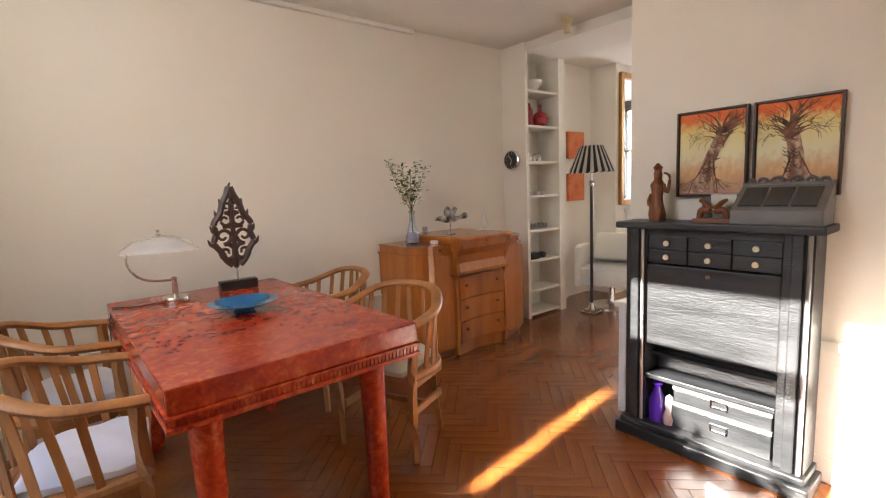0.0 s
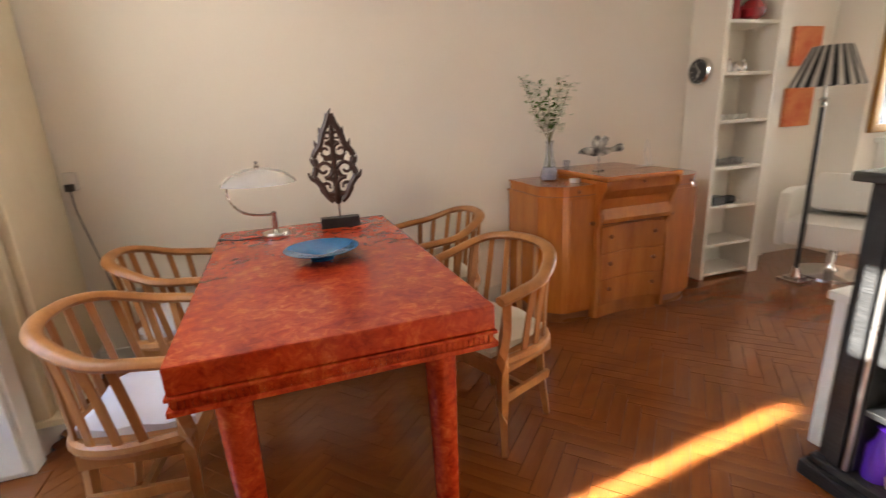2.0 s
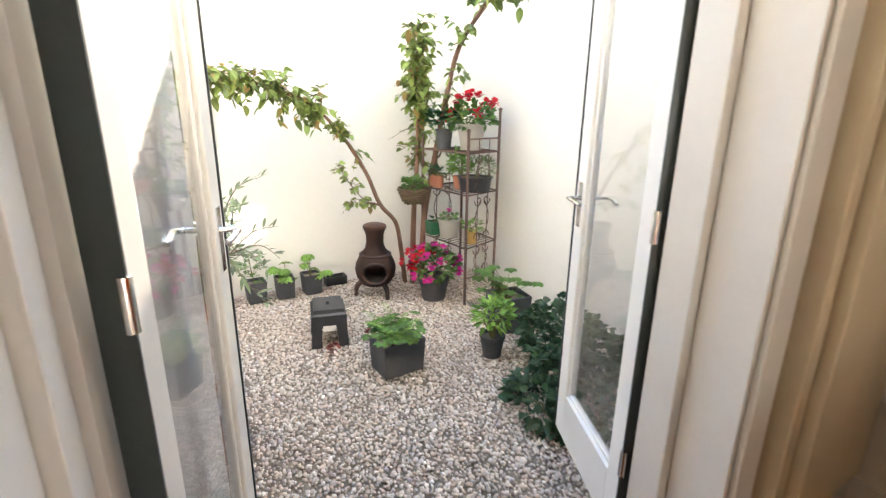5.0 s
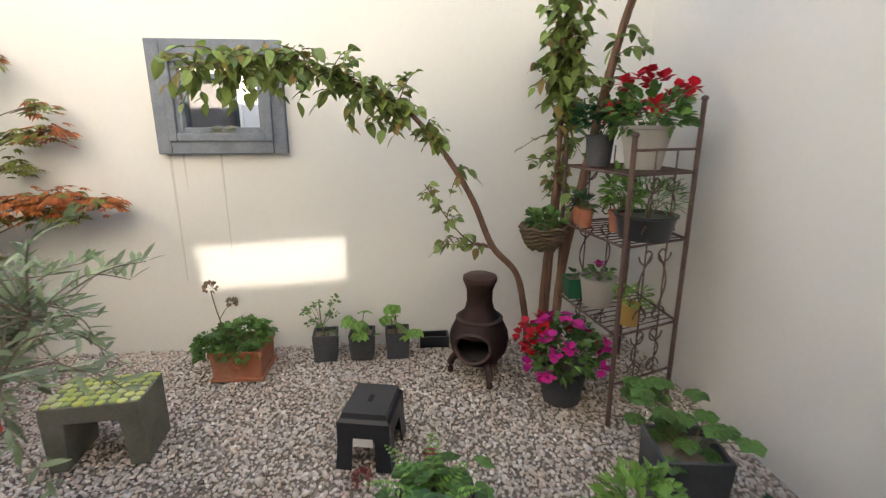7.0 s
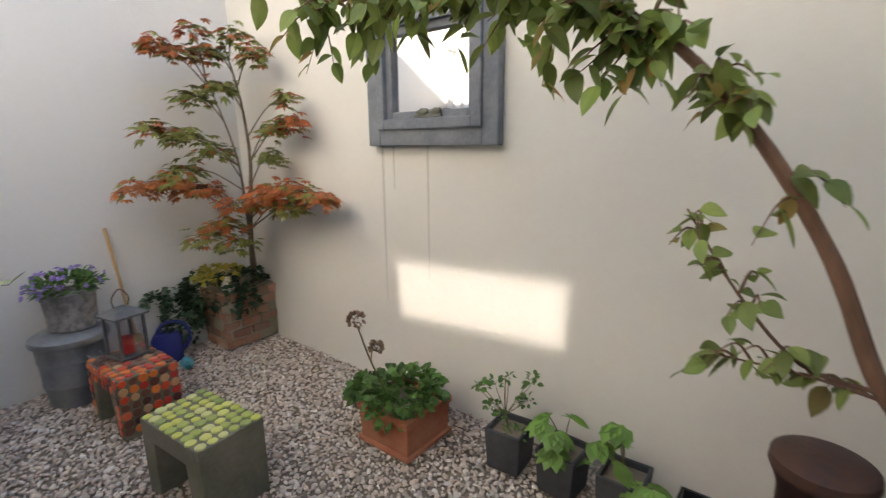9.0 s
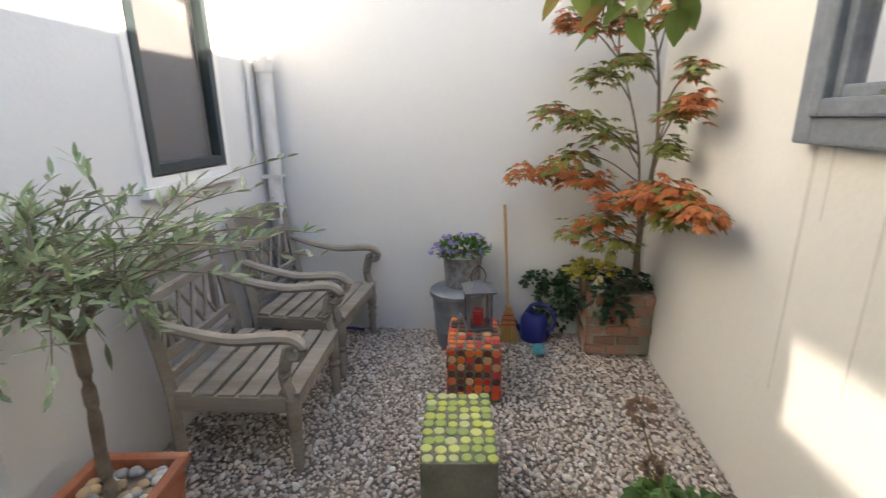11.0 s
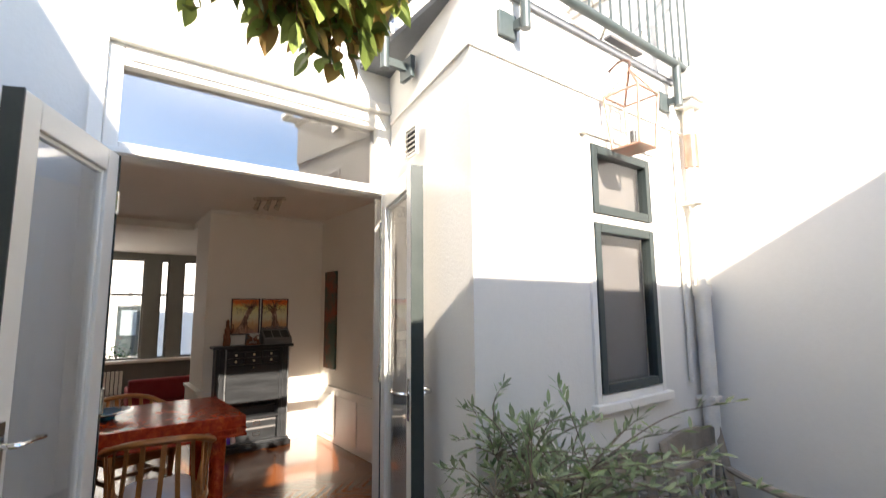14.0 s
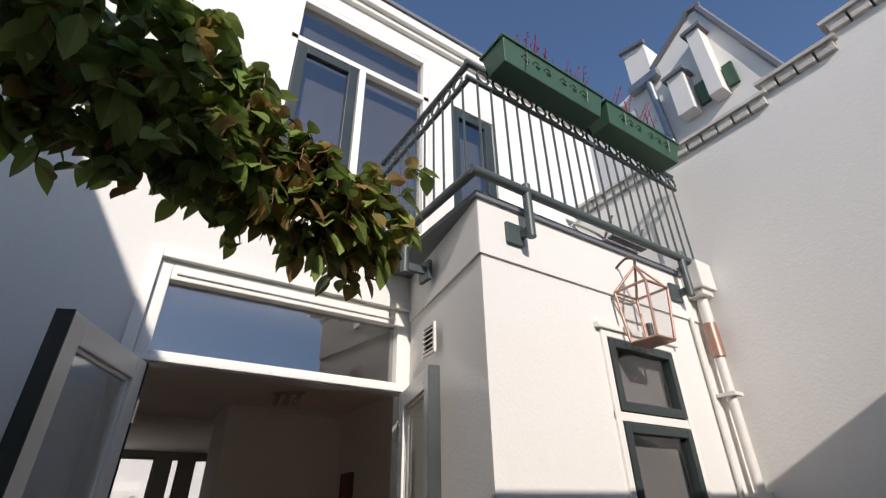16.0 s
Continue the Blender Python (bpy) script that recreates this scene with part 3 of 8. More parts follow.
M["teak"] = wood("teak_chair_wood", (0.45, 0.19, 0.055), (0.28, 0.105, 0.028), 0.36, "z", 0.1)
M["birch"] = wood("honey_birch_veneer", (0.52, 0.175, 0.03), (0.35, 0.095, 0.016), 0.22, "z", 0.06, coat=0.35)
M["birch_dark"] = wood("brown_birch_edge", (0.26, 0.085, 0.02), (0.16, 0.05, 0.012), 0.28, "x", 0.05, coat=0.3)
M["linen"] = material("white_linen", (0.74, 0.72, 0.74), 0.9, second=(0.62, 0.60, 0.64), scale=8, fine=300, bump=0.2)
M["beige_linen"] = material("beige_cushion", (0.66, 0.60, 0.48), 0.9, second=(0.55, 0.49, 0.38), scale=8, fine=300, bump=0.2)
M["nickel"] = material("brushed_nickel", (0.62, 0.58, 0.52), 0.25, 1.0, scale=25)
M["white_glass"] = material("white_opal_glass", (0.78, 0.78, 0.76), 0.15, second=(0.72, 0.72, 0.7), scale=6)
wgn, wgl = M["white_glass"].node_tree.nodes, M["white_glass"].node_tree.links
wgm, wgt = wgn.new("ShaderNodeMixShader"), wgn.new("ShaderNodeBsdfTransparent")
wgm.inputs["Fac"].default_value = 0.62
wgl.new(wgn["Principled BSDF"].outputs[0], wgm.inputs[1])
wgl.new(wgt.outputs[0], wgm.inputs[2])
wgl.new(wgm.outputs[0], wgn["Material Output"].inputs["Surface"])
M["dark_wood"] = wood("dark_carved_wood", (0.075, 0.028, 0.016), (0.03, 0.012, 0.008), 0.4, "z", 0.05)
M["carved_wood"] = wood("reddish_carved_wood", (0.26, 0.085, 0.03), (0.13, 0.04, 0.015), 0.4, "z", 0.05)
M["blue_glaze"] = material("blue_glaze", (0.015, 0.17, 0.36), 0.15, second=(0.01, 0.10, 0.24), scale=14, fine=80, mix=0.9, coat=0.5)
M["black_wood"] = material("black_stained_oak", (0.013, 0.014, 0.015), 0.38, second=(0.034, 0.036, 0.039), scale=16, fine=150, mix=1.0, bump=0.22, stretch=(1, 0.12, 1))
M["ivory"] = material("ivory_knob", (0.74, 0.68, 0.5), 0.3)
M["grey_paint"] = material("grey_painted_wood", (0.17, 0.16, 0.155), 0.5, second=(0.12, 0.115, 0.11), scale=9, fine=70, bump=0.05)
M["silver_trim"] = material("grey_metal_rail", (0.42, 0.43, 0.44), 0.3, 0.8)
M["purple_glass"] = glass("purple_glass", (0.25, 0.06, 0.75), 0.0, 0.9)
M["clear_glass"] = glass("clear_glass", (0.93, 0.95, 0.97), 0.0, 0.95)
M["red_glass"] = material("red_glaze", (0.36, 0.012, 0.02), 0.12, coat=0.6)
M["white_china"] = material("white_china", (0.78, 0.75, 0.7), 0.25)
M["black_plastic"] = material("black_plastic", (0.02, 0.02, 0.022), 0.4, second=(0.035, 0.035, 0.037), scale=10)
M["orange_canvas"] = material("orange_red_canvas", (0.62, 0.13, 0.05), 0.7, second=(0.75, 0.3, 0.12), scale=9, fine=30, mix=1.0)
M["white_leather"] = material("white_leather", (0.78, 0.75, 0.69), 0.5, second=(0.72, 0.68, 0.62), scale=6)
M["red_fabric"] = material("dark_red_fabric", (0.25, 0.015, 0.02), 0.85)
M["leaf_dark"] = leaf_material("dark_green_leaf", (0.028, 0.085, 0.03), (0.05, 0.13, 0.045))
M["leaf_mid"] = leaf_material("mid_green_leaf", (0.075, 0.17, 0.035), (0.13, 0.24, 0.06))
M["leaf_light"] = leaf_material("fresh_green_leaf", (0.15, 0.30, 0.05), (0.22, 0.36, 0.09))
M["petal_white"] = leaf_material("white_petals", (0.75, 0.75, 0.66), (0.65, 0.68, 0.55), piece=0.1)
M["stem"] = material("green_brown_stem", (0.16, 0.13, 0.05), 0.7, second=(0.1, 0.14, 0.04), scale=30)


def leaf(bm, at, d, length, width, roll=0.0, fold=0.25, shape=(0.0, 0.8, 1.0, 0.65, 0.0), droop=0.0):
    """One leaf blade folded along its midrib, from its base at `at` along d."""
    d = Vector(d).normalized()
    side = d.cross(Vector((0, 0, 1)))
    side = side.normalized() if side.length > 0.1 else Vector((1, 0, 0))
    side = (Matrix.Rotation(roll, 3, d) @ side).normalized()
    up = side.cross(d).normalized()
    n = len(shape) - 1
    mid = [bm.verts.new(Vector(at) + d * (length * i / n) - Vector((0, 0, droop * length * (i / n) ** 2))) for i in range(n + 1)]
    for s in (-1, 1):
        edge = [None] + [bm.verts.new(mid[i].co + side * s * shape[i] * width / 2 + up * fold * shape[i] * width / 2) for i in range(1, n)] + [None]
        for i in range(n):
            a, b = mid[i], mid[i + 1]
            c, e = edge[i + 1], edge[i]
            f = [v for v in (a, b, c, e) if v is not None]
            if len(f) > 2:
                bm.faces.new(f if s > 0 else f[::-1])


# table
TA = pose(0.508, 3.0, 0, 0, 0, 1.2)
table = thing("dining_table", TA, "red marbled lacquered square-edged dining table with round legs", "table", "")
bx("tabletop", -0.415, 0.415, -0.721, 0.721, 0.676, 0.75, "red_lacquer", table, "glossy red marbled top", bevel=0.006)
bm = bmesh.new()
box(bm, -0.421, 0.421, -0.727, 0.727, 0.664, 0.675)
box(bm, -0.412, 0.412, -0.718, 0.718, 0.640, 0.664)
box(bm, -0.422, 0.422, -0.728, 0.728, 0.624, 0.640)
part("moulding", bm, "red_lacquer", table, bevel=0.004)
bm = bmesh.new()
for k in range(88):
    for s in (-1, 1):
        y = -0.70 + k * 1.4 / 87
        box(bm, s * 0.413 - 0.004, s * 0.413 + 0.004, y - 0.005, y + 0.005, 0.6405, 0.6635)
for k in range(52):
    for s in (-1, 1):
        x = -0.40 + k * 0.8 / 51
        box(bm, x - 0.005, x + 0.005, s * 0.719 - 0.004, s * 0.719 + 0.004, 0.6405, 0.6635)
part("dentil_band", bm, "red_lacquer", table, "small toothed band under the top")
for sx in (-0.30, 0.29):
    for sy in (-0.585, 0.585):
        turned("leg", [(0.038, 0), (0.04, 0.02), (0.044, 0.3), (0.05, 0.6), (0.05, 0.625)], "red_lacquer", table, at=(sx, sy, 0), seg=18)


def horseshoe(z_end, z_back, r, half, front, back):
    return [(front, -half * 0.96, z_end), (front * 0.55, -half, z_end + 0.012), (-0.02, -half * 0.98, z_end + 0.03), (back * 0.72, -half * 0.72, z_back - 0.02), (back, -half * 0.3, z_back),
            (back, half * 0.3, z_back), (back * 0.72, half * 0.72, z_back - 0.02), (-0.02, half * 0.98, z_end + 0.03), (front * 0.55, half, z_end + 0.012), (front, half * 0.96, z_end)]


def captain_chair(m, cushion):
    """Horseshoe-backed teak armchair facing its local +x."""
    c = thing("dining_chair", m, "teak armchair with a slatted horseshoe back and %s seat cushion" % ("a white" if cushion == "linen" else "a beige"), "chair", "chairs round the table")
    rail = smooth_line(horseshoe(0.655, 0.755, 0, 0.3, 0.24, -0.235), 5)
    bm = bmesh.new()
    tube(bm, rail, 0.031, 10, 0.55)
    part("armrest", bm, "teak", c, "bent top rail, worn pale on the arms", soft=True)
    low = smooth_line([(0.22, -0.25, 0.405), (0.0, -0.27, 0.40), (-0.16, -0.2, 0.40), (-0.215, 0, 0.40), (-0.16, 0.2, 0.40), (0.0, 0.27, 0.40), (0.22, 0.25, 0.405)], 6)
    bm = bmesh.new()
    tube(bm, low, 0.024, 8, 0.9)
    part("seat_rail", bm, "teak", c, soft=True)
    bm = bmesh.new()
    prism(bm, [(p.x * 0.97, p.y * 0.97) for p, k in low], 0.392, 0.412)
    part("seat", bm, "teak", c)
    n = len(rail) - 1
    for k in range(11):
        u = 0.17 + 0.66 * k / 10
        a = rail[round(u * n)][0]
        b = low[round((0.10 + 0.80 * k / 10) * (len(low) - 1))][0]
        bm = bmesh.new()
        d = (a - b).normalized()
        across = Vector((-b.y, b.x, 0)).normalized()
        o = across.cross(d).normalized()
        vs = [bm.verts.new(q + across * s * 0.014 + o * t * 0.005) for q in (b, (a + b) / 2 - o * 0.006, a) for s, t in ((-1, -1), (1, -1), (1, 1), (-1, 1))]
        for r in (0, 4):
            for j in range(4):
                bm.faces.new((vs[r + j], vs[r + (j + 1) % 4], vs[r + 4 + (j + 1) % 4], vs[r + 4 + j]))
        part("slat", bm, "teak", c)
    for s in (-1, 1):
        bm = bmesh.new()
        tube(bm, smooth_line([(0.185, s * 0.25, 0, 0.75), (0.19, s * 0.25, 0.2, 0.95), (0.205, s * 0.262, 0.42, 1.15), (0.2, s * 0.282, 0.56, 1.0), (0.20, s * 0.289, 0.66, 1.0)], 4), 0.025, 4)
        part("leg", bm, "teak", c)
        bm = bmesh.new()
        tube(bm, smooth_line([(-0.20, s * 0.19, 0, 0.8), (-0.165, s * 0.18, 0.2, 1.0), (-0.15, s * 0.175, 0.40, 1.1)], 4), 0.023, 4)
        part("leg", bm, "teak", c)
        bx("stretcher", -0.17, 0.19, s * 0.215 - 0.01, s * 0.215 + 0.01, 0.2, 0.235, "teak", c, bevel=0.003)
        bx("apron", -0.15, 0.2, s * 0.235 - 0.01, s * 0.235 + 0.01, 0.34, 0.39, "teak", c, bevel=0.003)
    bx("stretcher", 0.0, 0.025, -0.21, 0.21, 0.21, 0.235, "teak", c)
    bx("apron", 0.19, 0.212, -0.24, 0.24, 0.335, 0.39, "teak", c, bevel=0.003)
    bm = bmesh.new()
    bmesh.ops.create_grid(bm, x_segments=12, y_segments=12, size=1)
    for v in bm.verts:
        e = (1 - v.co.x ** 4) * (1 - v.co.y ** 4)
        v.co = Vector((0.025 + v.co.x * 0.195, v.co.y * 0.21 * (1 - 0.12 * (v.co.x < 0) * abs(v.co.x)), 0.438 + 0.045 * e ** 0.5 + 0.006 * math.sin(7 * v.co.x + 5 * v.co.y)))
    ext = bmesh.ops.extrude_face_region(bm, geom=bm.faces[:])
    for q in ext["geom"]:
        if isinstance(q, bmesh.types.BMVert):
            q.co.z = 0.414
    part("cushion", bm, cushion, c, "soft %s cushion" % ("white" if cushion == "linen" else "beige"), soft=True)
    for o in c.children:
        o.matrix_basis = Matrix.Diagonal((0.86, 0.84, 1, 1)) @ o.matrix_basis
    return c


ch = captain_chair(pose(-0.085, 2.76, 0, 0, 0, -6), "linen")
copy_thing(ch, pose(-0.115, 3.46, 0, 0, 0, 2))
cr = captain_chair(pose(1.15, 2.81, 0, 0, 0, 203), "beige_linen")
copy_thing(cr, pose(1.175, 3.53, 0, 0, 0, 180))

# reading lamp on the table
lm = thing("table_lamp", pose(0.35, 3.50, 0.75), "nickel desk lamp with a frosted glass dish shade", "lamp")
turned("base", [(0.062, 0), (0.064, 0.012), (0.06, 0.022), (0.02, 0.03), (0.012, 0.034)], "nickel", lm)
turned("stem", [(0.012, 0.03), (0.014, 0.05), (0.011, 0.1), (0.014, 0.115), (0.008, 0.12)], "nickel", lm)
bent("arm", [(0, 0, 0.105), (-0.09, 0.0, 0.112), (-0.15, 0.0, 0.14), (-0.185, 0.0, 0.2), (-0.18, 0, 0.255), (-0.15, 0, 0.268), (-0.045, 0, 0.275)], 0.006, "nickel", lm)
bm = bmesh.new()
lathe(bm, [(0.168, 0.255), (0.162, 0.268), (0.12, 0.302), (0.06, 0.322), (0.012, 0.328)], 32, (-0.045, 0, 0))
part("shade", bm, "white_glass", lm, "white frosted glass dish shade", soft=True)
turned("finial", [(0.01, 0.328), (0.012, 0.335), (0.005, 0.345), (0.01, 0.352), (0.001, 0.36)], "nickel", lm, at=(-0.045, 0, 0), seg=12)
bent("cable", [(-0.06, 0, 0.004), (-0.16, -0.02, 0.004), (-0.24, 0.03, 0.004), (-0.258, 0.04, 0.0), (-0.275, 0.04, -0.06), (-0.28, 0.02, -0.16)], 0.003, "black_plastic", lm, "black cable with a hand switch")
bx("switch", -0.29, -0.27, 0.01, 0.03, -0.21, -0.15, "black_plastic", lm)

# openwork wooden ornament
orn = thing("wooden_ornament", pose(0.66, 3.55, 0.75, 0, 0, -2), "dark openwork wood carving on a black block", "ornament")
bx("block", -0.095, 0.095, -0.03, 0.03, 0, 0.05, "black_wood", orn, bevel=0.003)
rod("pin", (0, 0, 0.05), (0, 0, 0.13), 0.005, "nickel", orn)
bm = bmesh.new()
line = []
N = 40
for k in range(N + 1):
    u = k / N
    half = 0.118 * (math.sin(math.pi * min(1, u * 1.18)) ** 0.75) * (1 - 0.25 * u) if u < 0.62 else 0.118 * 0.74 * max(0.0, (1 - u) / 0.42) ** 1.1
    half *= 1 + 0.08 * math.sin(u * 26)
    line.append((half, 0.12 + u * 0.44))
for s in (-1, 1):
    tube(bm, [(Vector((s * h * 0.9, 0, z)), 1) for h, z in line[1:-1]], 0.017, 6, 1.0)


def scroll(bm, cx, cz, r, turns, start, hand, w):
    pts = []
    n = int(14 * turns)
    for i in range(n + 1):
        a = start + hand * 2 * math.pi * turns * i / n
        q = r * (1 - 0.75 * i / n)
        pts.append((Vector((cx + q * math.cos(a), 0, cz + q * math.sin(a))), 1 - 0.4 * i / n))
    tube(bm, pts, w, 6, 1.0)


for s in (-1, 1):
    scroll(bm, s * 0.045, 0.20, 0.05, 1.3, math.pi / 2, s, 0.013)
    scroll(bm, s * 0.052, 0.29, 0.045, 1.2, -math.pi / 2, -s, 0.012)
    scroll(bm, s * 0.035, 0.375, 0.04, 1.2, math.pi / 2, s, 0.011)
    scroll(bm, s * 0.022, 0.445, 0.028, 1.1, -math.pi / 2, -s, 0.009)
    for z, w in ((0.32, 0.1), (0.40, 0.075), (0.25, 0.115), (0.46, 0.05)):
        tube(bm, smooth_line([(s * w * 0.7, 0, z - 0.02, 1), (s * w, 0, z, 0.8), (s * w * 1.12, 0, z + 0.03, 0.15)], 4), 0.014, 6)
tube(bm, smooth_line([(0, 0, 0.115, 0.5), (0, 0, 0.15, 1.2), (0, 0, 0.26, 0.7), (0, 0, 0.42, 0.8), (0.004, 0, 0.50, 0.9), (-0.006, 0, 0.54, 0.6), (0.008, 0, 0.575, 0.1)], 5), 0.018, 6)
bar(bm, (-0.05, 0, 0.34), (0.05, 0, 0.34), 0.01, 0.01, 6)
bar(bm, (-0.05, 0, 0.165), (0.05, 0, 0.165), 0.014, 0.014, 6)
part("carving", bm, "dark_wood", orn, "dark carved scrollwork", soft=True)

bowl = thing("bowl", pose(0.525, 2.99, 0.751), "shallow blue glazed ceramic bowl on the table", "bowl")
turned("dish", [(0.045, 0), (0.047, 0.007), (0.04, 0.012), (0.08, 0.026), (0.139, 0.043), (0.143, 0.047), (0.137, 0.047), (0.078, 0.031), (0.03, 0.019), (0.001, 0.016)], "blue_glaze", bowl, seg=40)

# secretaire
sec = thing("secretaire", pose(0, 0, 0), "honey-coloured birch secretaire with a fold-down desk and curved doors", "cabinet")


def bowed(x0, x1, yb, yf, bulge, round_l=0.0, round_r=0.0, n=10):
    """Outline with a bowed front from x0 to x1."""
    pts = [(x1, yb), (x0, yb)]
    for k in range(n + 1):
        u = k / n
        x = x0 + (x1 - x0) * u
        y = yf - bulge * math.sin(math.pi * u)
        if round_l and u < 0.45:
            y += round_l * (1 - u / 0.45) ** 2
        if round_r and u > 0.55:
            y += round_r * ((u - 0.55) / 0.45) ** 2
        pts.append((x, y))
    return pts


for name, x0, x1, z0, z1, rl, rr, bulge in (("left_cabinet", 1.80, 2.13, 0.07, 0.775, 0.12, 0, 0.0), ("right_cabinet", 2.60, 2.95, 0.07, 0.775, 0, 0.13, 0.0)):
    bm = bmesh.new()
    prism(bm, bowed(x0, x1, 3.96, 3.455, bulge, rl, rr), z0, z1)
    b = part(name, bm, "birch", sec)
    bm = bmesh.new()
    prism(bm, bowed(x0 + 0.005, x1 - 0.005, 3.95, 3.475, 0, rl, rr), 0.0, 0.07)
    part("plinth", bm, "birch_dark", b)
    bm = bmesh.new()
    prism(bm, bowed(x0 - 0.008, x1 + 0.0, 3.965, 3.445, 0, rl, rr), 0.775, 0.785)
    prism(bm, bowed(x0 + 0.012, x1, 3.96, 3.465, 0, rl, rr), 0.785, 0.835)
    prism(bm, bowed(x0 + 0.004, x1, 3.962, 3.455, 0, rl, rr), 0.835, 0.843)
    part("drawer_top", bm, "birch", b)
    bx("door", x0 + (0.14 if rl else 0.02), x1 - (0.02 if rl else 0.1), 3.449, 3.457, 0.09, 0.765, "birch", b, "veneered cupboard door", bevel=0.003)
    kx = x1 - 0.05 if rl else x0 + 0.05
    turned("knob", [(0.006, 0), (0.008, 0.01), (0.013, 0.016), (0.011, 0.024), (0.001, 0.027)], "birch_dark", b, at=(0, 0, 0), seg=12).matrix_basis = pose(kx, 3.45, 0.62, 90)
    turned("knob", [(0.006, 0), (0.013, 0.012), (0.001, 0.02)], "birch_dark", b, seg=12).matrix_basis = pose((x0 + x1) / 2 + 0.03, 3.463, 0.81, 90)
bm = bmesh.new()
prism(bm, bowed(2.132, 2.598, 3.96, 3.43, -0.035, 0, 0, 14), 0.09, 0.60)
prism(bm, bowed(2.14, 2.59, 3.95, 3.45, -0.035, 0, 0, 14), 0.0, 0.09)
part("desk_body", bm, "birch", sec)
bm = bmesh.new()
prof = [(3.96, 0.60), (3.44, 0.60), (3.405, 0.615), (3.40, 0.64), (3.415, 0.70), (3.40, 0.76), (3.37, 0.81), (3.365, 0.865), (3.96, 0.865)]
vs = [[bm.verts.new((x, y, z)) for y, z in prof] for x in (2.13, 2.60)]
for k in range(len(prof)):
    j = (k + 1) % len(prof)
    bm.faces.new((vs[0][k], vs[0][j], vs[1][j], vs[1][k]))
bm.faces.new(vs[0])
bm.faces.new(vs[1][::-1])
part("desk_flap", bm, "birch", sec, "curved fold-down desk flap")
bx("desk_top", 2.10, 2.625, 3.34, 3.965, 0.865, 0.895, "birch", sec, "flat top with rounded edge", bevel=0.01)
for x0, x1 in ((2.102, 2.1295), (2.6005, 2.628)):
    bm = bmesh.new()
    edge = smooth_line([(0, 3.425, 0.02), (0, 3.415, 0.25), (0, 3.418, 0.45), (0, 3.425, 0.56), (0, 3.405, 0.63), (0, 3.41, 0.70), (0, 3.385, 0.78), (0, 3.352, 0.83), (0, 3.352, 0.864)], 4)
    slab(bm, [(3.955, 0.0)] + [(p.y, p.z) for p, k in edge] + [(3.955, 0.864)], "x", x0, x1)
    part("side_panel", bm, "birch", sec, "S-curved side panel", bevel=0.003)
for z0, z1 in ((0.10, 0.255), (0.262, 0.42), (0.427, 0.59)):
    bm = bmesh.new()
    prism(bm, bowed(2.136, 2.594, 3.52, 3.418, -0.034, 0, 0, 16), z0, z1)
    d = part("drawer", bm, "birch", sec, "bow-fronted veneered drawer", bevel=0.004)
    for x in (2.205, 2.525):
        turned("knob", [(0.006, 0), (0.008, 0.008), (0.014, 0.014), (0.012, 0.022), (0.001, 0.025)], "birch_dark", d, seg=12).matrix_basis = pose(x, 3.434, (z0 + z1) / 2 + 0.02, 90)
turned("knob", [(0.005, 0), (0.009, 0.008), (0.001, 0.014)], "birch_dark", sec, seg=10).matrix_basis = pose(2.365, 3.366, 0.85, 90)

# things on the secretaire
vase = thing("vase", pose(1.97, 3.74, 0.843), "clear glass vase with white blossom and green stems", "vase")
turned("glass_body", [(0.05, 0), (0.056, 0.01), (0.054, 0.05), (0.036, 0.1), (0.022, 0.17), (0.02, 0.22), (0.027, 0.245), (0.025, 0.245), (0.018, 0.22), (0.02, 0.17), (0.034, 0.1), (0.05, 0.05), (0.05, 0.012), (0.001, 0.01)], "clear_glass", vase, seg=28)
turned("water", [(0.047, 0.012), (0.049, 0.05), (0.04, 0.085), (0.001, 0.085)], material("vase_water", (0.42, 0.42, 0.52), 0.1), vase, seg=20)
rnd = random.Random(5)
stem, fol, pet = bmesh.new(), bmesh.new(), bmesh.new()
for k in range(9):
    a = rnd.uniform(0, 6.28)
    lean = rnd.uniform(0.03, 0.17)
    tip = Vector((lean * math.cos(a) * 1.2, lean * math.sin(a) * 0.7, rnd.uniform(0.42, 0.60)))
    ln = smooth_line([(0.01 * math.cos(a), 0.01 * math.sin(a), 0.03, 1), (0, 0, 0.22, 0.9), (tip.x * 0.5, tip.y * 0.5, 0.38, 0.7), (*tip, 0.4)], 5)
    tube(stem, ln, 0.0028, 5)
    for q, r in ln[8:]:
        for j in range(2):
            d = Vector((rnd.uniform(-1, 1), rnd.uniform(-1, 1), rnd.uniform(-0.2, 0.9)))
            leaf(fol, q + d * 0.006, d, rnd.uniform(0.022, 0.04), 0.016, rnd.uniform(0, 3))
        if k % 3 != 2:
            for j in range(4):
                o = q + Vector((rnd.uniform(-0.04, 0.04), rnd.uniform(-0.05, 0.02), rnd.uniform(-0.03, 0.03)))
                for p in range(5):
                    leaf(pet, o, (math.cos(p * 1.257), math.sin(p * 1.257), 0.35 + rnd.uniform(-0.2, 0.3)), 0.019, 0.017, 0.3, shape=(0, 1, 0.9, 0))
part("stems", stem, "stem", vase)
part("leaves", fol, "leaf_mid", vase)
part("blossom", pet, "petal_white", vase, "small white blossom")
bird = thing("bird_figure", pose(2.24, 3.62, 0.895), "black and white wooden bird figure on a stand", "figurine")
bm = bmesh.new()
lathe(bm, [(0.035, 0), (0.035, 0.006), (0.004, 0.008), (0.004, 0.09)], 14)
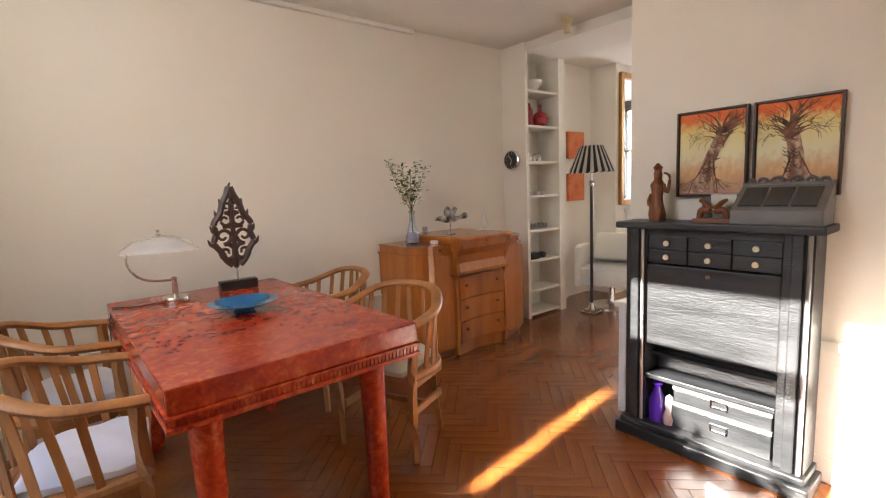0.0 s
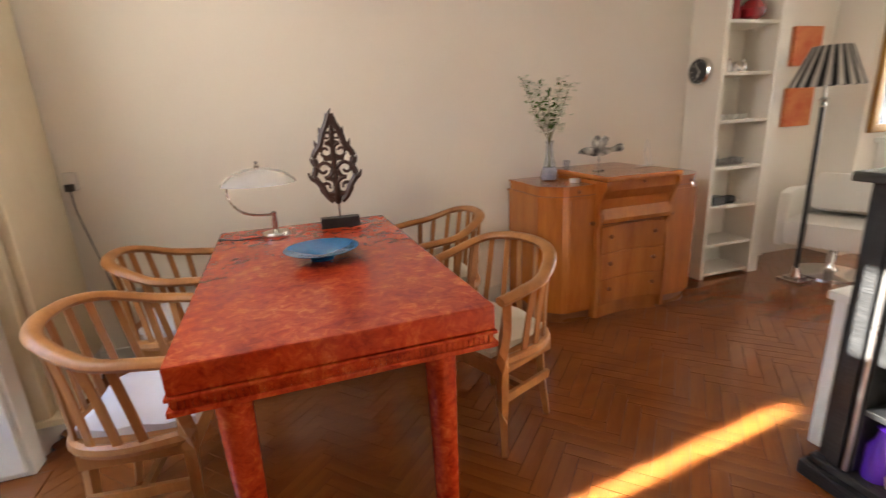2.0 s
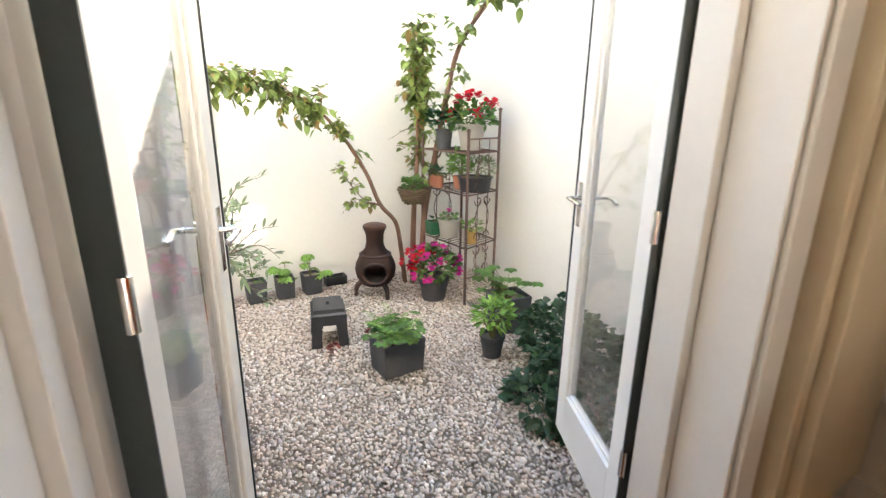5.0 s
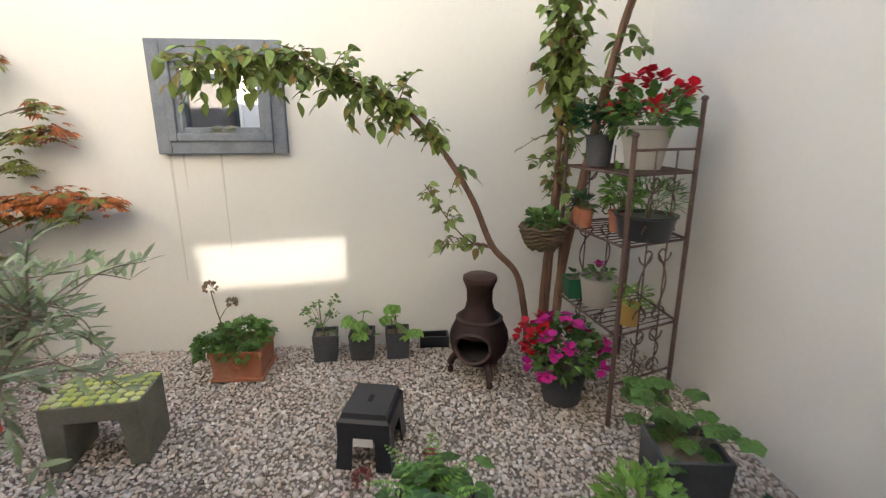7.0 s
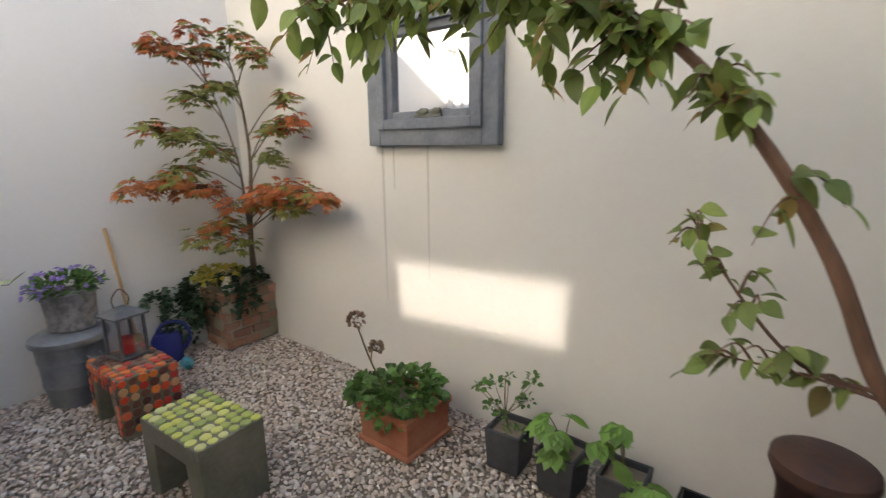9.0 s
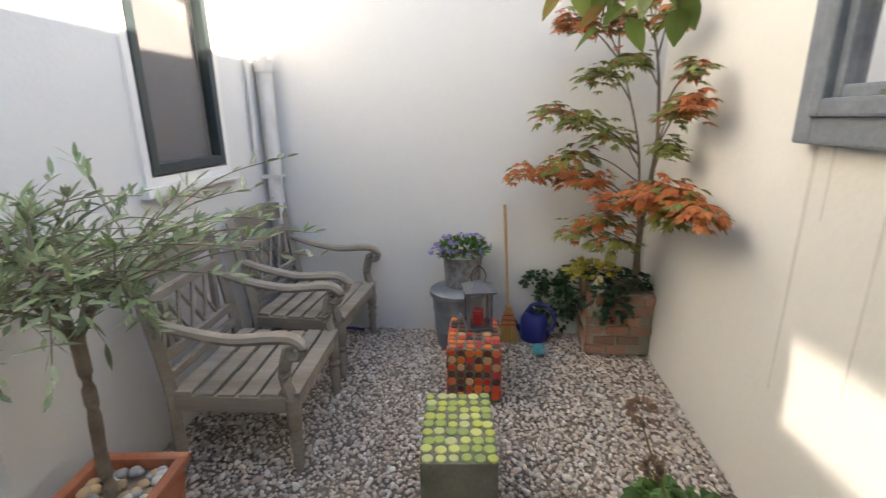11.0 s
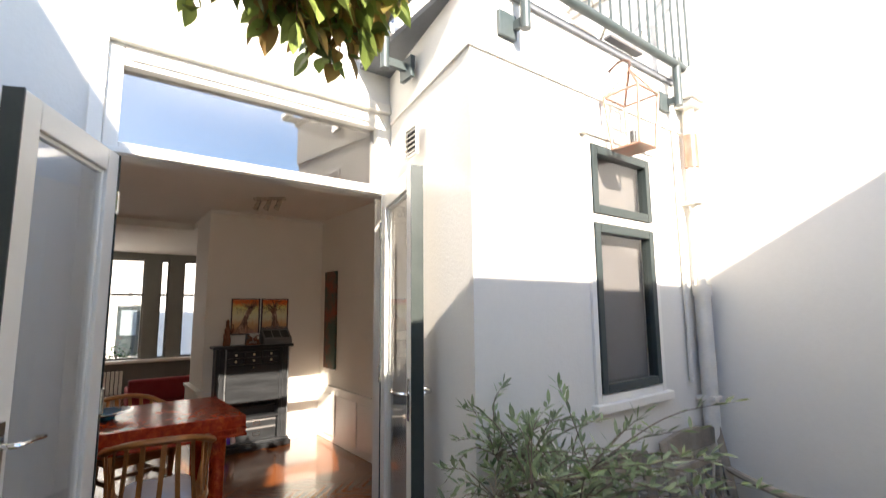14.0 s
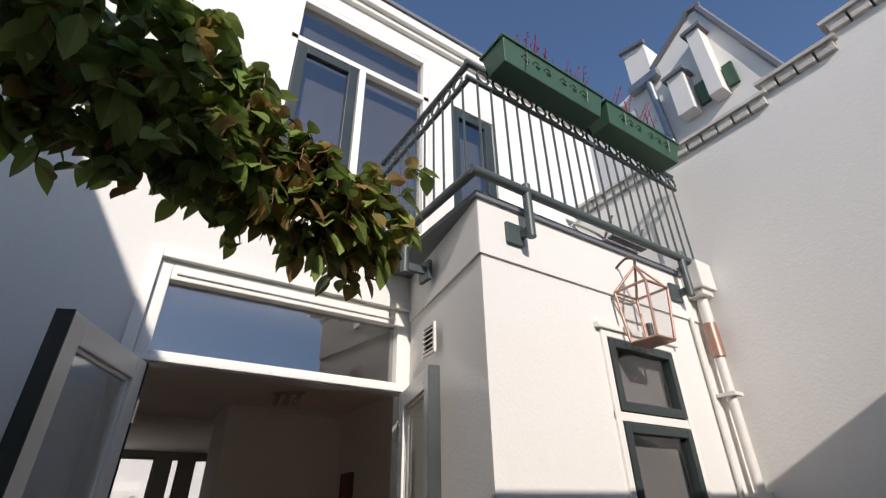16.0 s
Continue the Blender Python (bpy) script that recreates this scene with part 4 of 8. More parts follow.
tube(bm, smooth_line([(-0.15, 0, 0.115, 0.1), (-0.11, 0, 0.125, 0.8), (-0.04, 0, 0.12, 1.3), (0.03, 0, 0.115, 1.1), (0.09, 0, 0.12, 0.6), (0.15, 0, 0.13, 1.1), (0.17, 0, 0.12, 0.6)], 4), 0.024, 10)
for s in (-1, 1):
    tube(bm, smooth_line([(-0.01, s * 0.02, 0.12, 0.5), (0.0, s * 0.035, 0.17, 1.0), (0.02, s * 0.04, 0.2, 0.7)], 4), 0.026, 8)
part("figure", bm, material("black_white_feathers", (0.7, 0.68, 0.62), 0.5, second=(0.02, 0.02, 0.02), scale=16, fine=30, mix=1.3), bird, soft=True)
boat = thing("sail_figure", pose(2.56, 3.6, 0.895), "small clear glass sailing boat figure", "figurine")
bm = bmesh.new()
tube(bm, smooth_line([(-0.06, 0, 0.01, 0.4), (0, 0, 0.006, 1), (0.08, 0, 0.012, 0.4)], 4), 0.012, 8, 0.5)
tube(bm, smooth_line([(0.03, 0, 0.01, 1), (0.0, 0, 0.08, 1), (0.012, 0, 0.17, 0.5)], 5), 0.006, 6)
tube(bm, smooth_line([(0.05, 0, 0.015, 0.6), (0.045, 0, 0.08, 1), (0.015, 0, 0.17, 0.4)], 5), 0.005, 6)
part("sail", bm, "white_china", boat, soft=True)
tin = thing("round_tin", pose(2.06, 3.60, 0.843), "small white round tin with a blue stripe", "tin")
turned("tin_body", [(0.03, 0), (0.031, 0.018), (0.028, 0.022), (0.001, 0.022)], "white_china", tin, seg=18)
jar = thing("glass_jar", pose(2.13, 3.80, 0.895), "small clear glass jar", "jar")
turned("jar_body", [(0.02, 0), (0.022, 0.05), (0.02, 0.06), (0.018, 0.05), (0.016, 0.005), (0.001, 0.004)], "clear_glass", jar, seg=14)

# clock on the shelf side
ck = thing("wall_clock", pose(3.214, 3.845, 1.47, 0, -90), "round black-faced wall clock with a steel rim", "clock")
turned("rim", [(0.075, 0), (0.09, 0.01), (0.09, 0.035), (0.078, 0.042), (0.074, 0.03), (0.074, 0.001)], "chrome", ck, seg=32)
turned("face", [(0.074, 0.0), (0.074, 0.026), (0.001, 0.027)], "black_plastic", ck, seg=32)
bm = bmesh.new()
for k in range(12):
    a = k * math.pi / 6
    box(bm, -0.002, 0.002, 0.058, 0.068, 0.027, 0.029, Matrix.Rotation(a, 4, "Z"))
part("dial_marks", bm, "white_china", ck, "white hour marks")
for w, h, a in ((0.003, 0.045, 1.2), (0.002, 0.06, -0.9)):
    bm = bmesh.new()
    box(bm, -w, w, -0.005, h, 0.029, 0.031, Matrix.Rotation(a, 4, "Z"))
    part("pointer", bm, "white_china", ck)

# shelf contents
def pot(name, x, y, z, profile, mat, label, cat, seg=18):
    t = thing(name, pose(x, y, z), label, cat)
    turned(cat.replace(" ", "_") + "_body", profile, mat, t, seg=seg)
    return t


pot("bowl", 3.44, 3.82, 2.082, [(0.04, 0), (0.05, 0.01), (0.1, 0.07), (0.105, 0.1), (0.098, 0.1), (0.09, 0.07), (0.001, 0.02)], "white_china", "wide white china bowl on the top shelf", "bowl")
pot("bottle", 3.30, 3.80, 1.772, [(0.03, 0), (0.034, 0.02), (0.03, 0.13), (0.012, 0.17), (0.014, 0.2), (0.001, 0.2)], "red_glass", "slim dark red glass bottle on a shelf", "bottle")
pot("bottle", 3.385, 3.80, 1.772, [(0.034, 0), (0.04, 0.02), (0.036, 0.15), (0.014, 0.18), (0.018, 0.21), (0.001, 0.21)], "red_glass", "dark red glass bottle with a narrow neck", "bottle")
pot("bottle", 3.53, 3.79, 1.772, [(0.03, 0), (0.075, 0.03), (0.085, 0.075), (0.06, 0.12), (0.018, 0.145), (0.015, 0.18), (0.025, 0.2), (0.001, 0.21)], "red_glass", "round-bellied red glass carafe", "bottle")
for x, h in ((3.36, 0.1), (3.42, 0.075), (3.49, 0.09)):
    pot("shaker", x, 3.78, 1.452, [(0.025, 0), (0.028, 0.02), (0.02, h * 0.6), (0.012, h * 0.75), (0.016, h * 0.9), (0.001, h)], "chrome", "small polished metal shaker on a shelf", "shaker", 12)
for x in (3.36, 3.46, 3.54):
    pot("cup", x, 3.79, 1.142, [(0.025, 0), (0.04, 0.035), (0.037, 0.035), (0.001, 0.008)], "white_china", "small white cup on a shelf", "cup", 14)
for x, h in ((3.30, 0.06), (3.37, 0.05), (3.44, 0.055), (3.5, 0.06), (3.56, 0.05)):
    pot("drinking_glass", x, 3.78, 0.822, [(0.022, 0), (0.028, h), (0.026, h), (0.02, 0.005), (0.001, 0.004)], "clear_glass", "small drinking glass on a shelf", "glass", 12)
pot("jug", 3.40, 3.87, 0.822, [(0.04, 0), (0.05, 0.05), (0.025, 0.12), (0.03, 0.17), (0.026, 0.17), (0.001, 0.01)], "clear_glass", "clear glass jug at the back of a shelf", "jug", 14)
cam_t = thing("camera_toy", pose(3.44, 3.78, 0.542), "black old bellows device lying on a shelf", "device")
bm = bmesh.new()
box(bm, -0.12, 0.0, -0.04, 0.05, 0, 0.06)
lathe(bm, [(0.03, 0), (0.045, 0.02), (0.04, 0.05), (0.001, 0.06)], 12, (0.07, 0, 0))
part("device_body", bm, "black_plastic", cam_t, bevel=0.006)
pot("vase", 3.29, 3.80, 0.262, [(0.03, 0), (0.045, 0.05), (0.04, 0.13), (0.02, 0.19), (0.024, 0.2), (0.001, 0.2)], "red_glass", "red-brown vase on the lower shelf", "vase")

# black cabinet
bc = thing("fireplace_cabinet", pose(0, 0, 0), "black stained oak cabinet with six small drawers and an open base", "cabinet")
Y0, Y1, XF = 1.345, 2.075, 2.045
bx("base", XF - 0.05, 2.195, Y0 - 0.03, Y1 + 0.03, 0, 0.055, "black_wood", bc, bevel=0.008)
bx("base_step", XF - 0.03, 2.195, Y0 - 0.012, Y1 + 0.012, 0.055, 0.085, "black_wood", bc, bevel=0.008)
bx("top", XF - 0.04, 2.2, Y0 - 0.035, Y1 + 0.035, 1.02, 1.05, "black_wood", bc, bevel=0.006)
for a, b in ((Y0, Y0 + 0.1), (Y1 - 0.1, Y1)):
    bx("side_panel", XF, 2.195, a, b, 0.085, 1.02, "black_wood", bc, bevel=0.004)
    bx("pilaster", XF - 0.018, XF, a + 0.03, b - 0.03, 0.085, 1.02, "black_wood", bc, bevel=0.006)
    rod("rail", (XF - 0.014, (a + 0.012), 0.09), (XF - 0.014, (a + 0.012), 1.015), 0.008, "silver_trim", bc, "thin grey metal edge rail")
bx("back_panel", 2.17, 2.19, Y0 + 0.1, Y1 - 0.1, 0.085, 1.02, "black_wood", bc)
bx("head_rail", XF + 0.01, 2.17, Y0 + 0.1, Y1 - 0.1, 0.985, 1.02, "black_wood", bc)
DW = (Y1 - Y0 - 0.2) / 3
for k in range(3):
    for z0 in (0.86, 0.923):
        a = Y0 + 0.1 + k * DW
        d = bx("drawer", XF + 0.012, 2.17, a + 0.003, a + DW - 0.003, z0, z0 + 0.06, "black_wood", bc, bevel=0.003)
        turned("knob", [(0.005, 0), (0.006, 0.006), (0.013, 0.009), (0.012, 0.016), (0.001, 0.017)], "ivory", d, "cream ceramic knob", seg=14).matrix_basis = pose(XF + 0.012, a + DW / 2, z0 + 0.03, 0, -90)
bx("flap", XF + 0.006, 2.17, Y0 + 0.1, Y1 - 0.1, 0.47, 0.852, "black_wood", bc, "grained black fold-down panel", bevel=0.004)
turned("keyhole", [(0.012, 0), (0.01, 0.004), (0.001, 0.004)], "nickel", bc, seg=14).matrix_basis = pose(XF + 0.006, (Y0 + Y1) / 2, 0.82, 0, -90)
bx("shelf", XF + 0.0, 2.17, Y0 + 0.1, Y1 - 0.1, 0.30, 0.322, "black_wood", bc, bevel=0.003)
bx("ledge", XF + 0.06, 2.17, Y0 + 0.1, Y1 - 0.1, 0.40, 0.415, "black_wood", bc)
# in the cabinet's open base
for z, h, w in ((0.085, 0.125, 0.4), (0.212, 0.075, 0.39)):
    b = thing("storage_box", pose(2.07, 1.66, z), "black cardboard storage box with metal corners and label holder", "box", "storage boxes")
    bx("box_body", 0, 0.1, -0.2, -0.2 + w, 0, h - 0.018, "black_wood", b, bevel=0.003)
    bx("lid", -0.004, 0.1, -0.204, -0.196 + w, h - 0.018, h - 0.001, "grey_paint", b, "grey-edged lid", bevel=0.003)
    bm = bmesh.new()
    frame_of(bm, "x", -0.003, -0.04, 0.03, h * 0.35, h * 0.35 + 0.035, 0.005, 0.006)
    part("label_holder", bm, "chrome", b)
bt = thing("bottle", pose(2.09, 1.935, 0.085), "purple glass bottle with a stopper", "bottle")
turned("bottle_body", [(0.038, 0), (0.04, 0.01), (0.038, 0.11), (0.02, 0.14), (0.016, 0.17), (0.022, 0.18), (0.001, 0.185)], material("deep_purple_glass", (0.09, 0.02, 0.42), 0.08, coat=0.8), bt, seg=20)
fg = thing("pink_figurine", pose(2.085, 1.875, 0.085), "small pink and white porcelain figurine", "figurine")
turned("figure", [(0.025, 0), (0.03, 0.03), (0.016, 0.07), (0.022, 0.1), (0.018, 0.13), (0.001, 0.145)], material("pink_porcelain", (0.72, 0.45, 0.42), 0.3, second=(0.75, 0.7, 0.65), scale=25, mix=1), fg, seg=14)

# things on the cabinet
st = thing("carved_statue", pose(2.12, 1.965, 1.05), "reddish carved wooden statue", "statue")
bm = bmesh.new()
rnd = random.Random(3)
lathe(bm, [(0.035, 0), (0.037, 0.03), (0.033, 0.07), (0.022, 0.11), (0.028, 0.14), (0.03, 0.165), (0.016, 0.19), (0.02, 0.215), (0.016, 0.235), (0.022, 0.245), (0.004, 0.265)], 12)
for v in bm.verts:
    v.co.x += rnd.uniform(-0.004, 0.004)
    v.co.y += rnd.uniform(-0.004, 0.004)
tube(bm, smooth_line([(0, -0.025, 0.17, 1), (0, -0.045, 0.13, 0.9), (0, -0.055, 0.2, 0.7), (0, -0.03, 0.22, 0.5)], 4), 0.009, 6)
tube(bm, smooth_line([(0, 0.025, 0.12, 1), (-0.02, 0.03, 0.08, 0.9), (-0.02, -0.02, 0.06, 0.9)], 4), 0.012, 6)
part("statue_body", bm, "carved_wood", st, soft=True)
cb = thing("carved_bookend", pose(2.10, 1.715, 1.05), "reddish carved wooden animals on a base", "carving")
bm = bmesh.new()
box(bm, -0.02, 0.02, -0.075, 0.075, 0, 0.015)
for s in (-1, 1):
    tube(bm, smooth_line([(0, s * 0.055, 0.015, 0.8), (0, s * 0.045, 0.05, 1.1), (0, s * 0.01, 0.05, 1.0), (0, s * 0.03, 0.08, 0.8), (0, s * 0.055, 0.095, 0.5)], 4), 0.014, 7)
part("carving_body", bm, "carved_wood", cb, soft=True)
pf = thing("photo_frame", pose(2.17, 1.69, 1.05, 0, -12), "clear acrylic photo stand with grey photos", "photo stand")
bx("pane", -0.004, 0.0, -0.09, 0.09, 0, 0.11, "grey_paint", pf)
bx("sheet", -0.006, -0.0045, -0.05, 0.05, 0.015, 0.12, "white_china", pf)
db = thing("display_box", pose(2.11, 1.475, 1.05), "grey painted wooden display box with a sloping glass lid", "display box")
bm = bmesh.new()
prof = [(-0.085, 0.0), (0.07, 0.0), (0.07, 0.15), (0.05, 0.15), (-0.085, 0.055)]
vs = [[bm.verts.new((x, y, z)) for x, z in prof] for y in (-0.15, 0.15)]
for k in range(5):
    j = (k + 1) % 5
    bm.faces.new((vs[0][k], vs[0][j], vs[1][j], vs[1][k]))
bm.faces.new(vs[0])
bm.faces.new(vs[1][::-1])
part("box_body", bm, "grey_paint", db, bevel=0.004)
for k in range(3):
    bm = bmesh.new()
    box(bm, -0.058, 0.058, -0.125 + k * 0.088, -0.048 + k * 0.088, 0.0, 0.004, Matrix.Translation((-0.018, 0, 0.1045)) @ Matrix.Rotation(-math.atan2(0.095, 0.135), 4, "Y"))
    part("pane", bm, material("dark_glass", (0.06, 0.06, 0.055), 0.08), db)
bm = bmesh.new()
for s in (-1, 1):
    for k, r in ((0.03, 0.02), (0.08, 0.016), (0.12, 0.012)):
        scroll2 = [(Vector((0.06, s * k + r * math.cos(a), 0.16 + r * math.sin(a))), 1) for a in [i * 0.6 for i in range(9)]]
        tube(bm, scroll2, 0.007, 5)
box(bm, 0.05, 0.07, -0.15, 0.15, 0.148, 0.16)
part("crest", bm, "grey_paint", db, "scrolled crest")

# paintings
M["bark"] = material("painted_bark", (0.30, 0.14, 0.07), 0.7, second=(0.06, 0.025, 0.015), scale=22, fine=60, mix=1.2)
M["bark_light"] = material("painted_bark_light", (0.66, 0.46, 0.33), 0.7, second=(0.24, 0.11, 0.07), scale=42, mix=1.3, stretch=(1, 1, 0.45))


def sunset_canvas():
    m = material("painted_sunset_sky", (0.70, 0.52, 0.22), 0.6, second=(0.66, 0.36, 0.15), scale=9, fine=40, mix=0.8)
    n, l = m.node_tree.nodes, m.node_tree.links
    bs = n["Principled BSDF"]
    co = n.new("ShaderNodeTexCoord")
    sp = n.new("ShaderNodeSeparateXYZ")
    l.new(co.outputs["Object"], sp.inputs[0])
    nz = n.new("ShaderNodeTexNoise")
    nz.inputs["Scale"].default_value = 11
    ma = n.new("ShaderNodeMath")
    ma.operation = "MULTIPLY_ADD"
    ma.inputs[1].default_value = 0.12
    l.new(nz.outputs["Fac"], ma.inputs[0])
    l.new(sp.outputs["Z"], ma.inputs[2])
    rp = n.new("ShaderNodeValToRGB")
    el = rp.color_ramp.elements
    for i, (p, c) in enumerate(((0.0, (0.50, 0.27, 0.22, 1)), (0.25, (0.70, 0.42, 0.20, 1)), (0.45, (0.78, 0.74, 0.50, 1)), (0.72, (0.80, 0.68, 0.25, 1)), (0.84, (0.80, 0.17, 0.03, 1)))):
        e = el[i] if i < 2 else el.new(p)
        e.position, e.color = p, c
    mr = n.new("ShaderNodeMapRange")
    mr.inputs["From Min"].default_value, mr.inputs["From Max"].default_value = -0.13, 0.27
    l.new(ma.outputs[0], mr.inputs["Value"])
    l.new(mr.outputs[0], rp.inputs["Fac"])
    l.new(rp.outputs[0], bs.inputs["Base Color"])
    return m


M["sunset"] = sunset_canvas()


def tree_painting(y, lean, seed):
    p = thing("painting", pose(2.222, y, 1.345), "square painting of a bare tree against an orange sky, dark frame", "painting", "tree paintings")
    w = 0.145
    bm = bmesh.new()
    frame_of(bm, "x", -0.012, -w, w, -0.19, 0.19, 0.009, 0.026)
    part("frame", bm, "dark_wood", p, bevel=0.002)
    bx("canvas", -0.014, -0.002, -w + 0.012, w - 0.012, -0.178, 0.178, "sunset", p)
    rnd = random.Random(seed)
    tr, tw = bmesh.new(), bmesh.new()

    def stroke(bm, pts, r):
        vs = []
        for i, (q, k) in enumerate(smooth_line([(0, *a) for a in pts], 4)):
            a = Vector((-0.0155 - rnd.uniform(0, 0.001), max(-w + 0.013, min(w - 0.013, q.y)), max(-0.177, min(0.177, q.z))))
            vs.append((bm.verts.new(a + Vector((0, -r * k, 0))), bm.verts.new(a + Vector((0, r * k, 0)))))
        for a, b in zip(vs, vs[1:]):
            bm.faces.new((a[0], a[1], b[1], b[0]))

    top = (lean * -0.045, 0.085)
    stroke(tr, [(lean * 0.03 + 0.015, -0.175, 1.5), (lean * 0.015, -0.06, 0.9), (top[0], top[1], 0.75)], 0.03)
    for s in (-1, 1):
        for k in range(4):
            stroke(tr, [(lean * 0.03 + s * (0.05 + 0.028 * k), -0.176 + 0.012 * k, 0.5), (lean * 0.02 + s * 0.035, -0.11, 0.45), (0, -0.02, 0.25)], 0.012)
            stroke(tw, [(lean * 0.03 + s * (0.062 + 0.028 * k), -0.174 + 0.012 * k, 0.6), (lean * 0.02 + s * 0.043, -0.108, 0.5), (s * 0.012, -0.02, 0.3)], 0.004)
    for k in range(26):
        s = rnd.choice((-1, 1))
        a = rnd.uniform(0.0, 1.25)
        L = rnd.uniform(0.06, 0.16)
        z0 = top[1] - rnd.uniform(0, 0.06)
        e = (top[0] + s * L * math.cos(a), z0 + L * math.sin(a))
        m = (top[0] + s * L * 0.5 * math.cos(a + 0.3), z0 + L * 0.5 * math.sin(a + 0.3))
        stroke(tw, [(top[0], z0, 1.9), (*m, 1.1), (*e, 0.3)], 0.0042)
        for j in range(4):
            b = a + rnd.uniform(-0.8, 0.8)
            q = (m[0] + (e[0] - m[0]) * rnd.random(), m[1] + (e[1] - m[1]) * rnd.random())
            stroke(tw, [(*q, 0.8), (q[0] + s * 0.03 * math.cos(b), q[1] + 0.03 * math.sin(b), 0.5), (q[0] + s * 0.06 * math.cos(b - 0.5), q[1] + 0.06 * math.sin(b - 0.3), 0.2)], 0.002)
    bk = bmesh.new()
    for k in range(70):
        u = rnd.random()
        z = -0.17 + 0.25 * u
        c = lean * (0.03 - 0.075 * u) + 0.01 * (1 - u)
        half = 0.042 - 0.018 * u
        y0 = c + rnd.uniform(-half, half * 0.4)
        stroke(bk, [(y0, z, 0.6), (y0 + 0.010, z - 0.006, 1.0), (y0 + 0.022, z + 0.004, 0.4)], 0.0028)
    for v in bk.verts:
        v.co.x -= 0.0016
    part("bark_strokes", bk, "bark", p)
    part("painted_trunk", tr, "bark_light", p)
    part("painted_crown", tw, "bark", p)


tree_painting(1.772, 1, 4)
tree_painting(1.463, -0.4, 9)
sp_ = thing("painting", pose(1.91, 0.921, 1.30), "tall narrow abstract painting in red and green", "painting")
bx("canvas", -0.15, 0.15, 0, 0.025, -0.54, 0.54, material("abstract_paint", (0.30, 0.06, 0.02), 0.6, second=(0.06, 0.10, 0.07), scale=4, fine=25, mix=1.4), sp_, bevel=0.003)

# ceiling lamps, socket
sl = thing("spot_lamp", pose(1.33, 1.82, 2.44, 0, 0, 50), "ceiling bar with three small metal spots", "ceiling lamp")
bx("bar", -0.15, 0.15, -0.025, 0.025, 0, 0.03, "nickel", sl, bevel=0.004)
for x in (-0.1, 0.0, 0.1):
    rod("spot", (x, 0, 0.0), (x + 0.03, 0.02, -0.09), 0.02, "nickel", sl, r1=0.026)
cl = thing("ceiling_lamp", pose(3.05, 3.13, 2.47), "small white ceiling lamp holder with a bulb", "ceiling lamp")
turned("holder", [(0.001, -0.12), (0.025, -0.11), (0.03, -0.08), (0.018, -0.05), (0.04, -0.03), (0.045, 0.0)], material("yellowed_ceramic", (0.70, 0.58, 0.34), 0.3), cl, seg=18)
so = thing("wall_socket", pose(-0.585, 3.978, 1.035), "white double wall socket with a grey cable", "socket")
bx("plate", -0.028, 0.028, -0.03, 0, -0.04, 0.05, "white_china", so, bevel=0.004)
bx("plug", -0.018, 0.018, -0.06, -0.03, -0.04, -0.005, "black_plastic", so, bevel=0.004)
bent("cable", [(0, -0.045, -0.03), (0.0, -0.03, -0.15), (0.03, -0.015, -0.35), (0.07, -0.012, -0.58), (0.14, -0.012, -0.9)], 0.004, "grey_paint", so)

# ---- things: front room ----
fl = thing("floor_lamp", pose(3.80, 3.42, 0), "standing lamp with a black and white pleated shade", "floor lamp")
bm = bmesh.new()
prism(bm, [(0.11 * math.cos(a), 0.11 * math.sin(a)) for a in [math.pi / 4 + i * math.pi / 2 for i in range(4)]], 0, 0.018)
prism(bm, [(0.075 * math.cos(a), 0.075 * math.sin(a)) for a in [math.pi / 4 + i * math.pi / 2 for i in range(4)]], 0.018, 0.035)
lathe(bm, [(0.04, 0.035), (0.03, 0.06), (0.02, 0.1)], 14)
part("base", bm, "chrome", fl, bevel=0.003)
rod("pole", (0, 0, 0.1), (0, 0, 1.2), 0.014, "black_plastic", fl)
turned("capital", [(0.016, 1.2), (0.026, 1.21), (0.018, 1.23), (0.03, 1.245), (0.01, 1.26), (0.008, 1.36)], "chrome", fl, seg=14)
for k in range(36):
    a0, a1 = 2 * math.pi * k / 36, 2 * math.pi * (k + 1) / 36
    am = (a0 + a1) / 2
    bm = bmesh.new()
    q = [bm.verts.new((r * math.cos(a), r * math.sin(a), z)) for r, a, z in ((0.2, a0, 1.33), (0.208, am, 1.33), (0.2, a1, 1.33), (0.1, a1, 1.57), (0.105, am, 1.57), (0.1, a0, 1.57))]
    bm.faces.new((q[0], q[1], q[4], q[5]))
    bm.faces.new((q[1], q[2], q[3], q[4]))
    bmesh.ops.solidify(bm, geom=bm.faces[:], thickness=0.002)
    part("pleat", bm, "white_leather" if k % 2 else "black_plastic", fl)
ac = thing("armchair", pose(4.15, 3.42, 0, 0, 0, 200), "white leather tub swivel chair on a chrome foot", "armchair")
turned("foot", [(0.22, 0), (0.22, 0.012), (0.05, 0.03), (0.03, 0.06), (0.03, 0.22)], "chrome", ac)
bm = bmesh.new()
pts = [(0.28, -0.30), (0.0, -0.34), (-0.22, -0.26), (-0.32, 0), (-0.22, 0.26), (0.0, 0.34), (0.28, 0.30)]
inner = [(x * 0.78 + 0.03, y * 0.78) for x, y in pts][::-1]
prism(bm, pts + inner, 0.22, 0.62)
part("shell", bm, "white_leather", ac, bevel=0.03, soft=True)
bm = bmesh.new()
box(bm, -0.24, 0.29, -0.25, 0.25, 0.24, 0.42)
part("seat", bm, "white_leather", ac, bevel=0.04, soft=True)
bm = bmesh.new()
box(bm, -0.07, 0.07, -0.2, 0.2, -0.14, 0.14, pose(-0.14, 0, 0.58, 0, -15))
